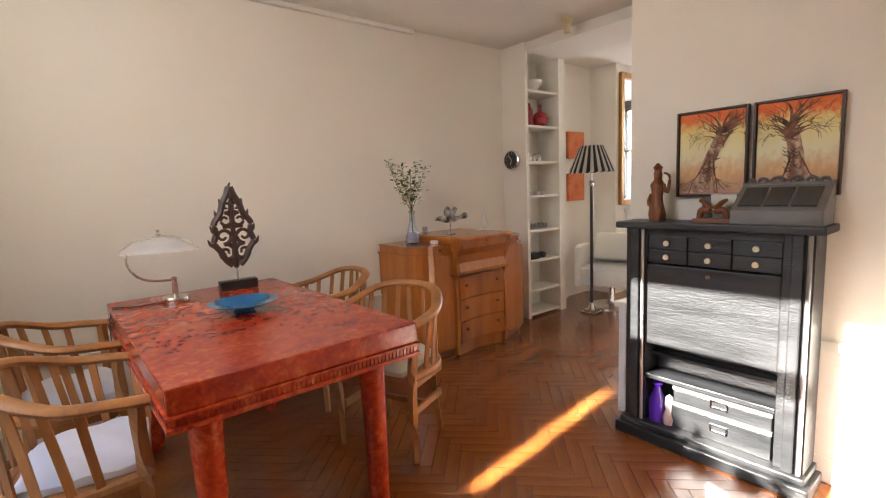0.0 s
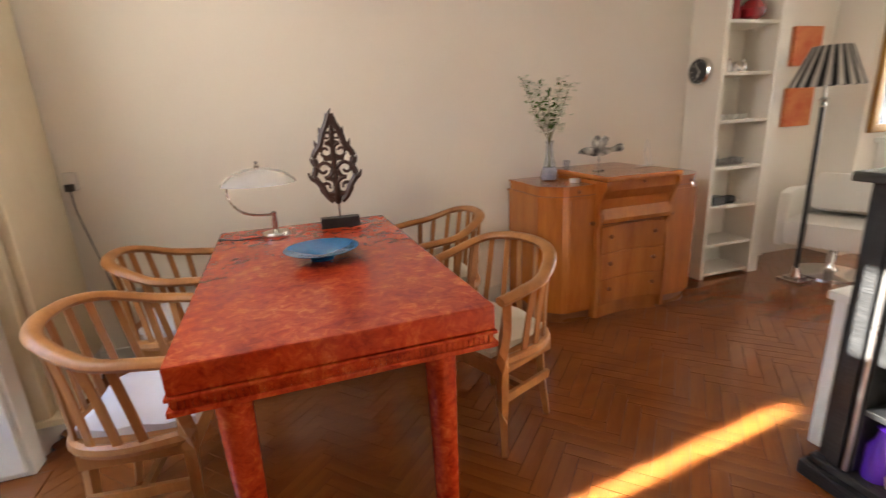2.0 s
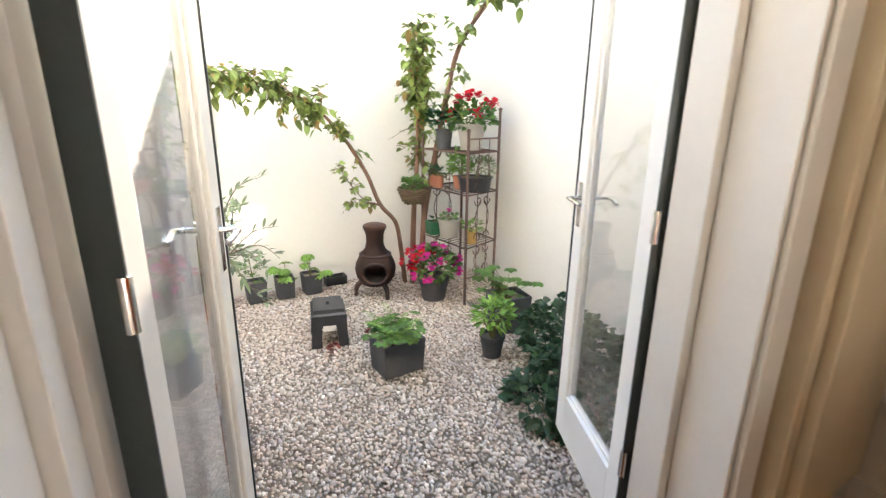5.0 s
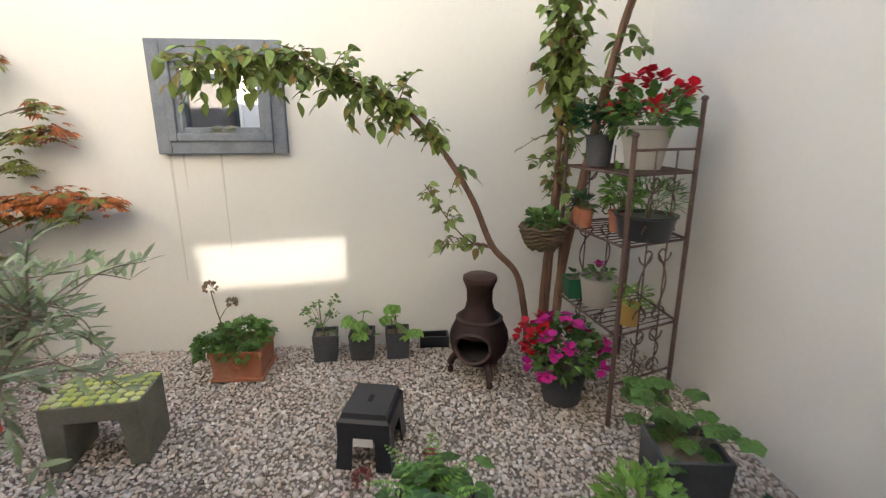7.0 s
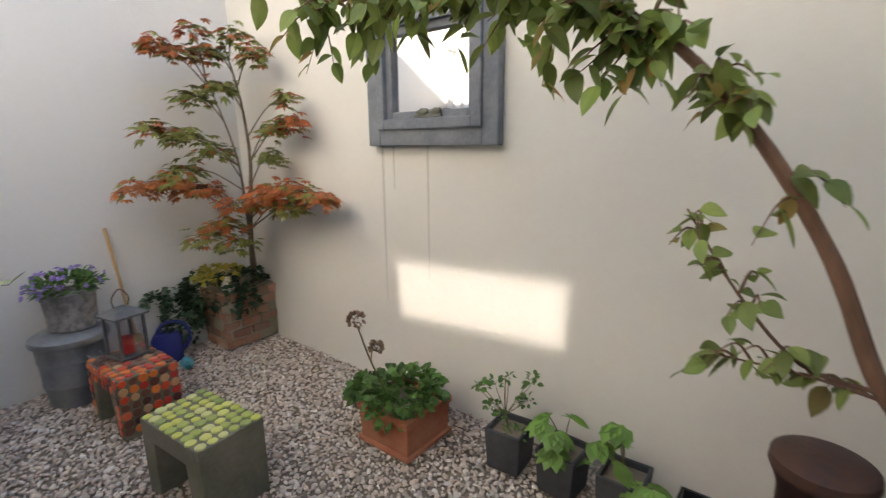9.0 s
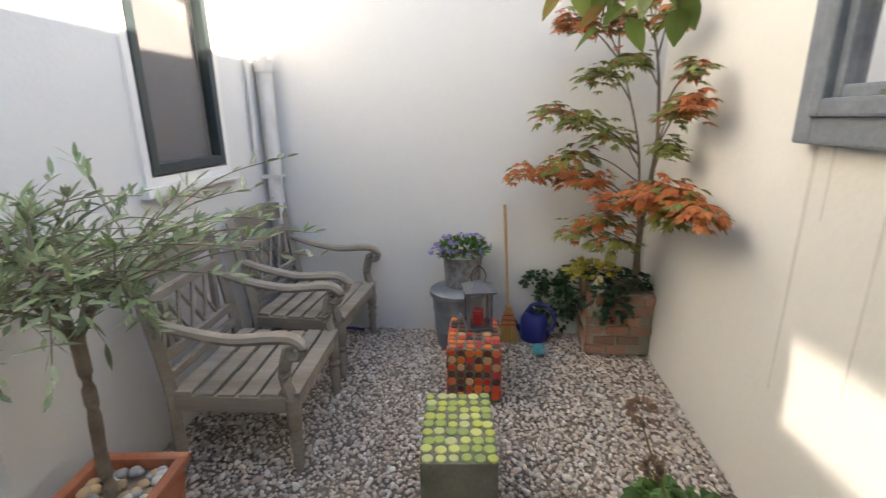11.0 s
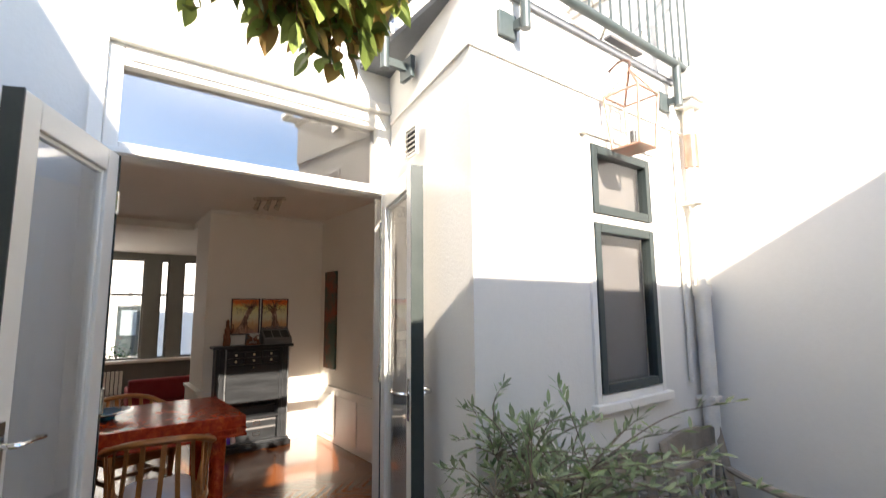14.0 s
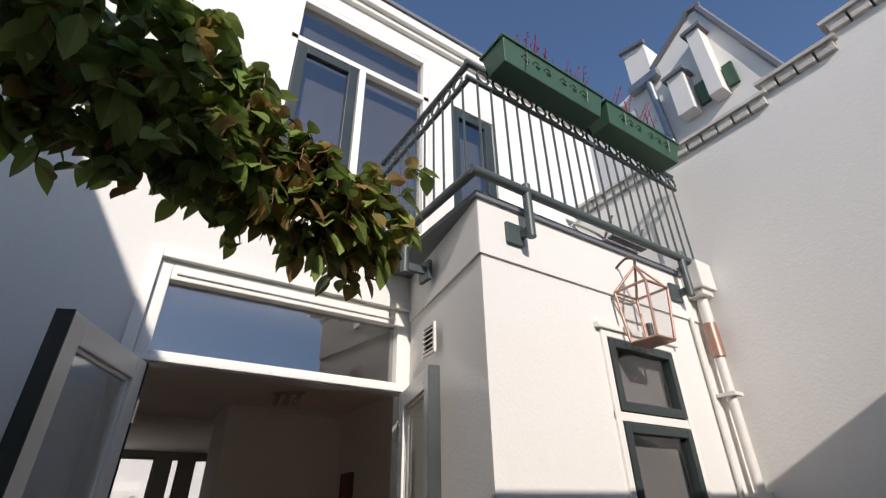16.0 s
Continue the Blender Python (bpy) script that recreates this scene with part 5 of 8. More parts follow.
part("pillow", bm, "white_leather", ac, bevel=0.05, soft=True)
for z0, z1 in ((1.50, 1.78), (1.05, 1.34)):
    cv = thing("canvas", pose(4.32, 3.978, z0), "small orange-red abstract canvas", "painting", "red canvases")
    bx("stretched_canvas", -0.14, 0.14, -0.035, 0, 0, z1 - z0, "orange_canvas", cv, bevel=0.003)
mi = thing("wall_mirror", pose(5.18, 3.668, 0.98), "large wall mirror in a gilt wooden frame above the mantel", "mirror")
M["gilt"] = material("gilt_wood", (0.42, 0.22, 0.05), 0.35, 0.4, second=(0.25, 0.11, 0.03), scale=14)
M["mirror"] = material("silvered_mirror", (0.85, 0.85, 0.85), 0.01, 1.0, rough_var=0.005, mix=0.0)
bm = bmesh.new()
frame_of(bm, "y", -0.02, -0.5, 0.5, 0, 1.4, 0.06, 0.04)
part("frame", bm, "gilt", mi, bevel=0.008)
bx("mirror_glass", -0.44, 0.44, -0.012, -0.006, 0.06, 1.34, "mirror", mi)
mt = thing("mantelpiece", pose(5.4, 3.668, 0), "white painted wooden mantelpiece below the mirror", "mantelpiece")
bx("shelf", -0.6, 0.6, -0.2, -0.002, 0.9, 0.94, "white_paint", mt, bevel=0.008)
for a, b in ((-0.55, -0.38), (0.38, 0.55)):
    bx("jamb", a, b, -0.12, -0.002, 0, 0.9, "white_paint", mt, bevel=0.006)
bx("panel", -0.38, 0.38, -0.1, -0.002, 0.6, 0.9, "white_paint", mt)
bx("firebox", -0.38, 0.38, -0.05, -0.002, 0, 0.6, "black_plastic", mt)
fgm = thing("small_figurine", pose(4.95, 3.55, 0.94), "small black figurine on the mantel", "figurine")
turned("figure", [(0.035, 0), (0.035, 0.05), (0.02, 0.07), (0.03, 0.12), (0.015, 0.16), (0.001, 0.18)], "black_plastic", fgm, seg=12)
rb = thing("sofa", pose(5.5, 2.1, 0), "dark red fabric sofa", "sofa")
bx("seat", -0.35, 0.4, -0.35, 0.5, 0.0, 0.25, "red_fabric", rb, bevel=0.03)
bx("backrest", -0.4, -0.25, -0.35, 0.5, 0.1, 0.42, "red_fabric", rb, bevel=0.04)
ra = thing("radiator", pose(6.9, 3.0, 0.0), "cream panel radiator under the window", "radiator")
for k in range(14):
    bx("fin", -0.04, 0.04, -0.42 + k * 0.06, -0.375 + k * 0.06, 0, 0.38, "white_paint", ra, bevel=0.008)

# ---- outside the street window ----
M["far_wall"] = material("white_house_front", (0.72, 0.70, 0.66), 0.8, second=(0.62, 0.6, 0.56), scale=1.5)
oh = thing("house", pose(14, 0, 0), "white house front across the street with a door", "house")
bx("wall", 0, 0.4, -6, 10, -0.3, 6.5, "far_wall", oh)
bx("door", -0.05, 0, 1.85, 2.45, 0.1, 1.56, "green_frame", oh, "dark house door with a glass pane")
bx("pane", -0.06, -0.05, 1.95, 2.35, 0.7, 1.45, material("far_glass", (0.25, 0.29, 0.3), 0.2), oh)
bx("lintel", -0.06, 0, 1.8, 2.5, 1.6, 2.15, "white_china", oh, "house number panel above the door")
cu = bpy.data.curves.new("number", "FONT")
cu.body, cu.size, cu.extrude, cu.align_x = "5", 0.34, 0.005, "CENTER"
tx = new("number", cu)
tx.data.materials.append(M["grey_paint"])
tx.matrix_basis = pose(-0.07, 2.15, 1.74, 90, 0, -90)
tx.parent = oh
bx("band", -0.1, 0, -6, 10, 3.0, 3.2, "far_wall", oh)
bx("window", -0.03, 0, 3.2, 4.4, 0.6, 2.4, material("far_window", (0.12, 0.14, 0.16), 0.15), oh)
hd = thing("hedge_plant", pose(7.6, 2.75, -0.3), "dark leafy shrub before the street window", "shrub")
bm = bmesh.new()
rnd = random.Random(11)
for k in range(420):
    q = Vector((rnd.gauss(0, 0.12), rnd.gauss(0, 0.25), 0.75 + rnd.gauss(0, 0.13)))
    leaf(bm, q, (rnd.uniform(-1, 1), rnd.uniform(-1, 1), rnd.uniform(-0.3, 1)), 0.07, 0.03, rnd.uniform(0, 3))
part("leaves", bm, "leaf_dark", hd)
rod("stem", (0, 0, 0), (0, 0, 0.75), 0.02, "stem", hd)

# ---- garden materials ----
M["terracotta"] = material("terracotta", (0.33, 0.09, 0.04), 0.8, second=(0.42, 0.20, 0.12), scale=7, fine=50, mix=0.9, bump=0.15)
M["dark_pot"] = material("dark_grey_fibre_pot", (0.045, 0.047, 0.05), 0.7, second=(0.09, 0.09, 0.092), scale=8, fine=60, mix=0.8, bump=0.12)
M["cast_iron"] = material("rusty_cast_iron", (0.05, 0.04, 0.037), 0.6, 0.4, second=(0.15, 0.055, 0.03), scale=5, fine=60, mix=0.7, bump=0.12)
M["rust_iron"] = material("rust_brown_iron", (0.15, 0.09, 0.07), 0.65, 0.3, second=(0.09, 0.05, 0.04), scale=20, fine=90, mix=1, bump=0.1)
M["bark_brown"] = material("brown_bark", (0.24, 0.13, 0.08), 0.85, second=(0.13, 0.07, 0.045), scale=14, fine=70, mix=1, bump=0.4, stretch=(1, 1, 0.35))
M["bark_grey"] = material("grey_bark", (0.22, 0.17, 0.12), 0.85, second=(0.13, 0.1, 0.07), scale=18, fine=80, mix=1, bump=0.4)
M["old_teak"] = wood("weathered_teak", (0.33, 0.285, 0.23), (0.185, 0.155, 0.12), 0.8, "x", 0.12)
M["frame_grey"] = material("blue_grey_mirror_frame", (0.12, 0.135, 0.155), 0.6, second=(0.22, 0.235, 0.25), scale=9, fine=70, mix=0.9, bump=0.12)
M["concrete"] = material("mossy_concrete", (0.19, 0.18, 0.15), 0.9, second=(0.10, 0.11, 0.065), scale=7, fine=60, mix=0.9, bump=0.25)



def toned(name, tones, rough):
    """Pieces in a few mixed tones, one tone for each piece."""
    m = material(name, tones[0], rough, scale=30, fine=90)
    n, l = m.node_tree.nodes, m.node_tree.links
    info = n.new("ShaderNodeObjectInfo")
    rp = n.new("ShaderNodeValToRGB")
    rp.color_ramp.interpolation = "CONSTANT"
    el = rp.color_ramp.elements
    for i, c in enumerate(tones):
        e = el[i] if i < 2 else el.new(i / len(tones))
        e.position, e.color = i / len(tones), (*c, 1)
    l.new(info.outputs["Random"], rp.inputs["Fac"])
    l.new(rp.outputs[0], n["Principled BSDF"].inputs["Base Color"])
    return m


M["disc_red"] = toned("red_mosaic_disc", ((0.55, 0.06, 0.02), (0.62, 0.16, 0.03), (0.07, 0.025, 0.02), (0.45, 0.03, 0.02), (0.5, 0.3, 0.15), (0.6, 0.12, 0.05), (0.12, 0.05, 0.03)), 0.3)
M["disc_green"] = toned("green_mosaic_disc", ((0.42, 0.45, 0.09), (0.50, 0.52, 0.16), (0.30, 0.36, 0.09), (0.45, 0.47, 0.2), (0.22, 0.28, 0.09)), 0.3)
M["brick"] = material("old_red_brick", (0.30, 0.11, 0.065), 0.9, second=(0.30, 0.24, 0.18), scale=7, fine=70, mix=1, bump=0.4, piece=0.3)
M["brick_mortar"] = material("crumbling_mortar", (0.33, 0.29, 0.23), 0.95, second=(0.16, 0.17, 0.09), scale=6, fine=60, mix=1, bump=0.5)
M["blue_plastic"] = material("dark_blue_plastic", (0.02, 0.025, 0.16), 0.4, second=(0.035, 0.04, 0.2), scale=5)
M["turquoise"] = material("turquoise_ceramic", (0.10, 0.42, 0.47), 0.3, second=(0.06, 0.3, 0.36), scale=12)
M["straw"] = material("broom_straw", (0.46, 0.30, 0.11), 0.85, second=(0.32, 0.19, 0.06), scale=40, stretch=(1, 1, 0.1), mix=1)
M["red_wax"] = material("red_candle_wax", (0.45, 0.01, 0.015), 0.4)
M["rubber"] = material("black_rubber_mat", (0.018, 0.018, 0.02), 0.7, second=(0.035, 0.035, 0.035), scale=14)
M["cream_pot"] = material("cream_grey_stoneware", (0.38, 0.35, 0.30), 0.6, second=(0.28, 0.25, 0.21), scale=6)
M["green_pot"] = material("green_glazed_pot", (0.02, 0.13, 0.06), 0.3)
M["wicker"] = material("dark_moss_wicker", (0.13, 0.075, 0.05), 0.9, second=(0.10, 0.085, 0.035), scale=16, fine=80, mix=1, bump=0.8, bump_scale=40)
M["petal_red"] = leaf_material("red_petals", (0.62, 0.015, 0.03), (0.5, 0.01, 0.02), piece=0.2)
M["petal_pink"] = leaf_material("magenta_petals", (0.62, 0.02, 0.26), (0.5, 0.015, 0.2), piece=0.2)
M["petal_purple"] = leaf_material("lilac_petals", (0.30, 0.2, 0.55), (0.4, 0.28, 0.6), piece=0.2)
M["dry_flower"] = leaf_material("dry_pink_flower", (0.33, 0.16, 0.13), (0.25, 0.2, 0.12), piece=0.3)
M["leaf_tree"] = leaf_material("tree_leaf", (0.17, 0.25, 0.06), (0.25, 0.30, 0.08), piece=0.4, through_light=0.33)
M["leaf_rust"] = leaf_material("autumn_tree_leaf", (0.36, 0.20, 0.08), (0.28, 0.27, 0.07), piece=0.35, through_light=0.5)
M["leaf_olive"] = leaf_material("olive_leaf", (0.14, 0.20, 0.075), (0.33, 0.38, 0.24), piece=0.4)
M["leaf_maple"] = leaf_material("maple_green_leaf", (0.27, 0.28, 0.07), (0.19, 0.22, 0.055), piece=0.3)
M["leaf_maple_red"] = leaf_material("maple_red_leaf", (0.46, 0.12, 0.04), (0.50, 0.19, 0.06), piece=0.3)
M["leaf_yellow"] = leaf_material("yellow_leaf", (0.48, 0.38, 0.05), (0.36, 0.36, 0.08), piece=0.2)
M["ivy"] = leaf_material("ivy_leaf", (0.025, 0.07, 0.03), (0.06, 0.11, 0.05), piece=0.4)


def up_dir(rnd, lift=0.3):
    return Vector((rnd.uniform(-1, 1), rnd.uniform(-1, 1), rnd.uniform(-0.5, 0.8) + lift))


def leaves_in(bm, rnd, n, centre, size, length, width, lift=0.2, droop=0.2, shell=0.35, shape=(0.0, 0.8, 1.0, 0.65, 0.0)):
    """Leaves through an uneven clump; shell: how far they keep to its outside."""
    for k in range(n):
        d = up_dir(rnd, 0.0).normalized()
        r = shell + (1 - shell) * rnd.random() ** 0.6
        q = Vector(centre) + Vector((d.x * size[0], d.y * size[1], d.z * size[2])) * r
        o = (d + up_dir(rnd, lift) * 0.8)
        s = rnd.uniform(0.7, 1.25)
        leaf(bm, q, o, length * s, width * s, rnd.uniform(-1, 1), 0.3, shape, droop)


def flowers_in(bm, rnd, n, centre, size, r):
    for k in range(n):
        d = up_dir(rnd, 0.35).normalized()
        q = Vector(centre) + Vector((d.x * size[0], d.y * size[1], abs(d.z) * size[2])) * rnd.uniform(0.85, 1.1)
        a = d.orthogonal().normalized()
        b = d.cross(a)
        t = rnd.uniform(0, 6)
        for p in range(5):
            ang = t + p * 2 * math.pi / 5
            leaf(bm, q, a * math.cos(ang) + b * math.sin(ang) + d * 0.35, r * rnd.uniform(0.8, 1.1), r * 0.95, rnd.uniform(-0.3, 0.3), 0.1, (0, 0.9, 1.0, 0))


def square_pot(t, w, d, h, mat, wall_=0.012, taper=0.9, rim=0.0):
    """Open-topped box pot with a soil filling, base at the thing's origin."""
    bm = bmesh.new()
    lo = [(sx * w / 2 * taper, sy * d / 2 * taper, 0) for sx, sy in ((-1, -1), (1, -1), (1, 1), (-1, 1))]
    hi = [(sx * w / 2, sy * d / 2, h) for sx, sy in ((-1, -1), (1, -1), (1, 1), (-1, 1))]
    hi2 = [(sx * (w / 2 - wall_), sy * (d / 2 - wall_), h) for sx, sy in ((-1, -1), (1, -1), (1, 1), (-1, 1))]
    lo2 = [(sx * (w / 2 - wall_), sy * (d / 2 - wall_), h * 0.7) for sx, sy in ((-1, -1), (1, -1), (1, 1), (-1, 1))]
    R = [[bm.verts.new(p) for p in ring] for ring in (lo, hi, hi2, lo2)]
    for a, b in zip(R, R[1:]):
        for i in range(4):
            bm.faces.new((a[i], a[(i + 1) % 4], b[(i + 1) % 4], b[i]))
    bm.faces.new(R[0][::-1])
    bm.faces.new(R[3])
    part("pot", bm, mat, t, bevel=0.005)
    if rim:
        bm = bmesh.new()
        frame_xy = ((-w / 2 - rim, w / 2 + rim, -d / 2 - rim, -d / 2 + 0.015), (-w / 2 - rim, w / 2 + rim, d / 2 - 0.015, d / 2 + rim), (-w / 2 - rim, -w / 2 + 0.015, -d / 2 + 0.015, d / 2 - 0.015), (w / 2 - 0.015, w / 2 + rim, -d / 2 + 0.015, d / 2 - 0.015))
        for a, b, c, e in frame_xy:
            box(bm, a, b, c, e, h - 0.028, h + 0.002)
        part("rim", bm, mat, t, bevel=0.006)
    bx("soil", -w / 2 + wall_, w / 2 - wall_, -d / 2 + wall_, d / 2 - wall_, h * 0.71, h * 0.85, "soil", t)


def round_pot(t, r0, r1, h, mat, seg=22):
    turned("pot", [(r0, 0), (r0 + (r1 - r0) * 0.5, h * 0.5), (r1, h * 0.9), (r1 * 1.06, h * 0.92), (r1 * 1.06, h), (r1 * 0.95, h), (r1 * 0.92, h * 0.85), (0.001, h * 0.84)], mat, t, seg=seg)


def stems_to(bm, rnd, tips, base, r):
    for q in tips:
        b = Vector(base)
        m = (b + Vector(q)) / 2 + Vector((rnd.uniform(-0.02, 0.02), rnd.uniform(-0.02, 0.02), 0.02))
        tube(bm, smooth_line([(*b, 1), (*m, 0.8), (*q, 0.4)], 3), r, 5)


G = GR + 0.004
# ---- garden mirror ----
mr = thing("garden_mirror", pose(-3.985, 1.85, 1.15), "garden mirror in a weathered blue-grey moulded frame", "mirror")
for k, (a, w, d) in enumerate(((0.0, 0.075, 0.045), (0.07, 0.045, 0.06), (0.11, 0.035, 0.035))):
    bm = bmesh.new()
    frame_of(bm, "x", d / 2, -0.35 + a, 0.35 - a, a, 0.60 - a, w, d)
    part("frame", bm, "frame_grey", mr, bevel=0.008)
bx("mirror_glass", 0.004, 0.01, -0.21, 0.21, 0.14, 0.46, "mirror", mr)
bd = thing("bird_figure", pose(-3.945, 1.86, 1.15 + 0.117), "two small grey stone birds on the mirror ledge", "figurine")
bm = bmesh.new()
for s in (-1, 1):
    tube(bm, smooth_line([(0, s * 0.035 - 0.03, 0.022, 0.3), (0, s * 0.035, 0.02, 1.2), (0, s * 0.035 + 0.03, 0.028, 0.5)], 4), 0.015, 8)
box(bm, -0.012, 0.012, -0.07, 0.07, 0.0, 0.01)
part("birds", bm, "concrete", bd, soft=True)

rust_run = material("rust_run_stain", (0.42, 0.33, 0.2), 0.9, second=(0.5, 0.42, 0.3), scale=20, stretch=(1, 1, 0.1))
rn, rl = rust_run.node_tree.nodes, rust_run.node_tree.links
rmx, rtr = rn.new("ShaderNodeMixShader"), rn.new("ShaderNodeBsdfTransparent")
rmx.inputs["Fac"].default_value = 0.93
rl.new(rn["Principled BSDF"].outputs[0], rmx.inputs[1])
rl.new(rtr.outputs[0], rmx.inputs[2])
rl.new(rmx.outputs[0], rn["Material Output"].inputs["Surface"])
for y, z1, z0, w in ((1.538, 1.15, 0.40, 0.008), (1.815, 1.15, 0.55, 0.006), (1.61, 1.15, 0.95, 0.005)):
    bm = bmesh.new()
    prism(bm, [(-3.9895, y - w), (-3.987, y - w), (-3.987, y + w), (-3.9895, y + w)], z0, z1)
    for v in bm.verts:
        if v.co.z < z0 + 0.01:
            v.co.y = y + (v.co.y - y) * 0.4
    setting(part("stain", bm, rust_run), "brown rust run down the rendered wall", "stain")

# ---- stools of concrete and mosaic discs ----
def disc_stool(name, m, w, d, h, mat, label, sides):
    """Concrete block with a tunnel along x; discs on its top and on the sides given."""
    t = thing(name, m, label, "stool")
    bm = bmesh.new()
    e, t_ = d / 2, h - 0.075
    slab(bm, [(-e, 0), (-e, h), (e, h), (e, 0), (e - 0.07, 0), (e - 0.085, t_), (-e + 0.085, t_), (-e + 0.07, 0)], "x", -w / 2, w / 2)
    part("block", bm, "concrete", t, bevel=0.006)
    rnd = random.Random(int(w * 1000) + len(label))
    me = None
    r = 0.0182
    spots = []
    nx, ny = int(w / 0.037), int(d / 0.037)
    for i in range(nx):
        for j in range(ny):
            spots.append((Vector(((i + 0.5) * w / nx - w / 2 + rnd.uniform(-0.005, 0.005), (j + 0.5) * d / ny - d / 2 + rnd.uniform(-0.005, 0.005), h + rnd.uniform(0, 0.0015))), Matrix()))
    for side in sides:
        n, L = (nx, w) if side in "ns" else (ny, d)
        for i in range(n):
            for j in range(int((h - 0.01) / 0.036)):
                z = h - 0.02 - j * 0.036
                u = (i + 0.5) * L / n - L / 2
                if side in "ew" and abs(u) < d / 2 - 0.06 and z < h - 0.06:
                    continue
                q = {"n": (u, d / 2, z), "s": (u, -d / 2, z), "e": (w / 2, u, z), "w": (-w / 2, u, z)}[side]
                spots.append((Vector(q), {"n": Matrix.Rotation(-math.pi / 2, 4, "X"), "s": Matrix.Rotation(math.pi / 2, 4, "X"), "e": Matrix.Rotation(math.pi / 2, 4, "Y"), "w": Matrix.Rotation(-math.pi / 2, 4, "Y")}[side]))
    for q, rot in spots:
        if me is None:
            bm = bmesh.new()
            lathe(bm, [(r, -0.002), (r, 0.003), (r * 0.85, 0.005)], 12)
            o = part("disc", bm, mat, t)
            me = o.data
        else:
            o = new("disc", me)
            o.parent = t
        o.matrix_basis = Matrix.Translation(q) @ rot @ Matrix.Scale(rnd.uniform(0.84, 1.12), 4)
    return t


disc_stool("mosaic_stool", pose(-3.02, 1.587, G, 0, 0, 5), 0.235, 0.365, 0.285, "disc_green", "concrete block stool topped with green-yellow mosaic discs", "")
disc_stool("mosaic_stool", pose(-3.045, 0.87, G, 0, 0, 2), 0.24, 0.33, 0.275, "disc_red", "block stool covered with red and orange mosaic discs", "new")
M["dark_zinc"] = material("dark_weathered_zinc", (0.10, 0.105, 0.11), 0.6, 0.4, second=(0.18, 0.18, 0.18), scale=12, fine=60, mix=0.9)
ln_ = thing("lantern", pose(-3.06, 0.80, G + 0.28, 0, 0, 12), "grey metal lantern with a red candle on the red stool", "lantern")
bx("base", -0.065, 0.065, -0.065, 0.065, 0, 0.012, "dark_zinc", ln_, bevel=0.003)
for sx in (-1, 1):
    for sy in (-1, 1):
        bx("post", sx * 0.055 - 0.005, sx * 0.055 + 0.005, sy * 0.055 - 0.005, sy * 0.055 + 0.005, 0.012, 0.19, "dark_zinc", ln_)
for a in range(4):
    o = bx("pane", -0.05, 0.05, 0.053, 0.056, 0.012, 0.19, "glass", ln_)
    o.matrix_basis = Matrix.Rotation(a * math.pi / 2, 4, "Z")
bm = bmesh.new()
prism(bm, [(-0.075, -0.075), (0.075, -0.075), (0.075, 0.075), (-0.075, 0.075)], 0.19, 0.20)
bmesh.ops.create_cone(bm, cap_ends=True, segments=4, radius1=0.1, radius2=0.03, depth=0.03, matrix=Matrix.Translation((0, 0, 0.215)) @ Matrix.Rotation(math.pi / 4, 4, "Z"))
part("roof", bm, "dark_zinc", ln_)
bent("handle", [(-0.03, 0, 0.23), (-0.035, 0, 0.27), (0, 0, 0.31), (0.035, 0, 0.27), (0.03, 0, 0.23)], 0.003, "rust_iron", ln_)
turned("candle", [(0.028, 0.012), (0.028, 0.085), (0.022, 0.08), (0.001, 0.078)], "red_wax", ln_, "red pillar candle")

# ---- zinc bin, planter, broom, watering can ----
zb = thing("zinc_bin", pose(-2.935, 0.44, G, 0, 0, 20), "dented zinc dustbin with its lid on", "bin")
turned("bin_body", [(0.115, 0), (0.12, 0.01), (0.13, 0.10), (0.134, 0.105), (0.132, 0.115), (0.138, 0.22), (0.143, 0.225), (0.14, 0.235), (0.147, 0.32)], "zinc", zb)
turned("lid", [(0.158, 0.305), (0.162, 0.312), (0.158, 0.335), (0.13, 0.35), (0.06, 0.36), (0.001, 0.362)], "zinc", zb)
bent("handle", [(-0.03, 0.14, 0.25), (-0.02, 0.165, 0.235), (0.02, 0.165, 0.235), (0.03, 0.14, 0.25)], 0.004, "zinc", zb)
zp = thing("flower_pot", pose(-2.96, 0.43, G + 0.362), "round mottled zinc pot with lilac flowers on the bin", "flower pot")
round_pot(zp, 0.098, 0.108, 0.175, material("mottled_zinc", (0.33, 0.33, 0.33), 0.6, 0.3, second=(0.16, 0.15, 0.15), scale=28, fine=60, mix=1.2))
rnd = random.Random(21)
bm = bmesh.new()
leaves_in(bm, rnd, 330, (0, 0, 0.20), (0.14, 0.14, 0.06), 0.038, 0.018, 0.5)
part("leaves", bm, "leaf_mid", zp)
bm = bmesh.new()
flowers_in(bm, rnd, 42, (0.0, 0.0, 0.22), (0.15, 0.15, 0.07), 0.015)
flowers_in(bm, rnd, 22, (0.14, 0.04, 0.17), (0.04, 0.05, 0.06), 0.014)
part("blossom", bm, "petal_purple", zp, "lilac blossom")
br = thing("broom", pose(-3.225, 0.40, G), "straw broom with a long wooden handle leaning on the wall", "broom")
rod("handle", (0, 0, 0.14), (0.035, -0.125, 0.79), 0.0085, wood("broom_handle", (0.55, 0.36, 0.17), (0.45, 0.27, 0.12), 0.5, "z"), br)
bm = bmesh.new()
rnd = random.Random(8)
for k in range(120):
    a, r = rnd.uniform(-1, 1), rnd.uniform(-1, 1)
    tube(bm, [(Vector((a * 0.014, r * 0.01, 0.22)), 1), (Vector((a * 0.035, r * 0.012, 0.14)), 1), (Vector((a * 0.062, r * 0.02 + 0.01, rnd.uniform(0.0, 0.012))), 1)], 0.003, 4)
part("straw", bm, "straw", br, "bound straw")
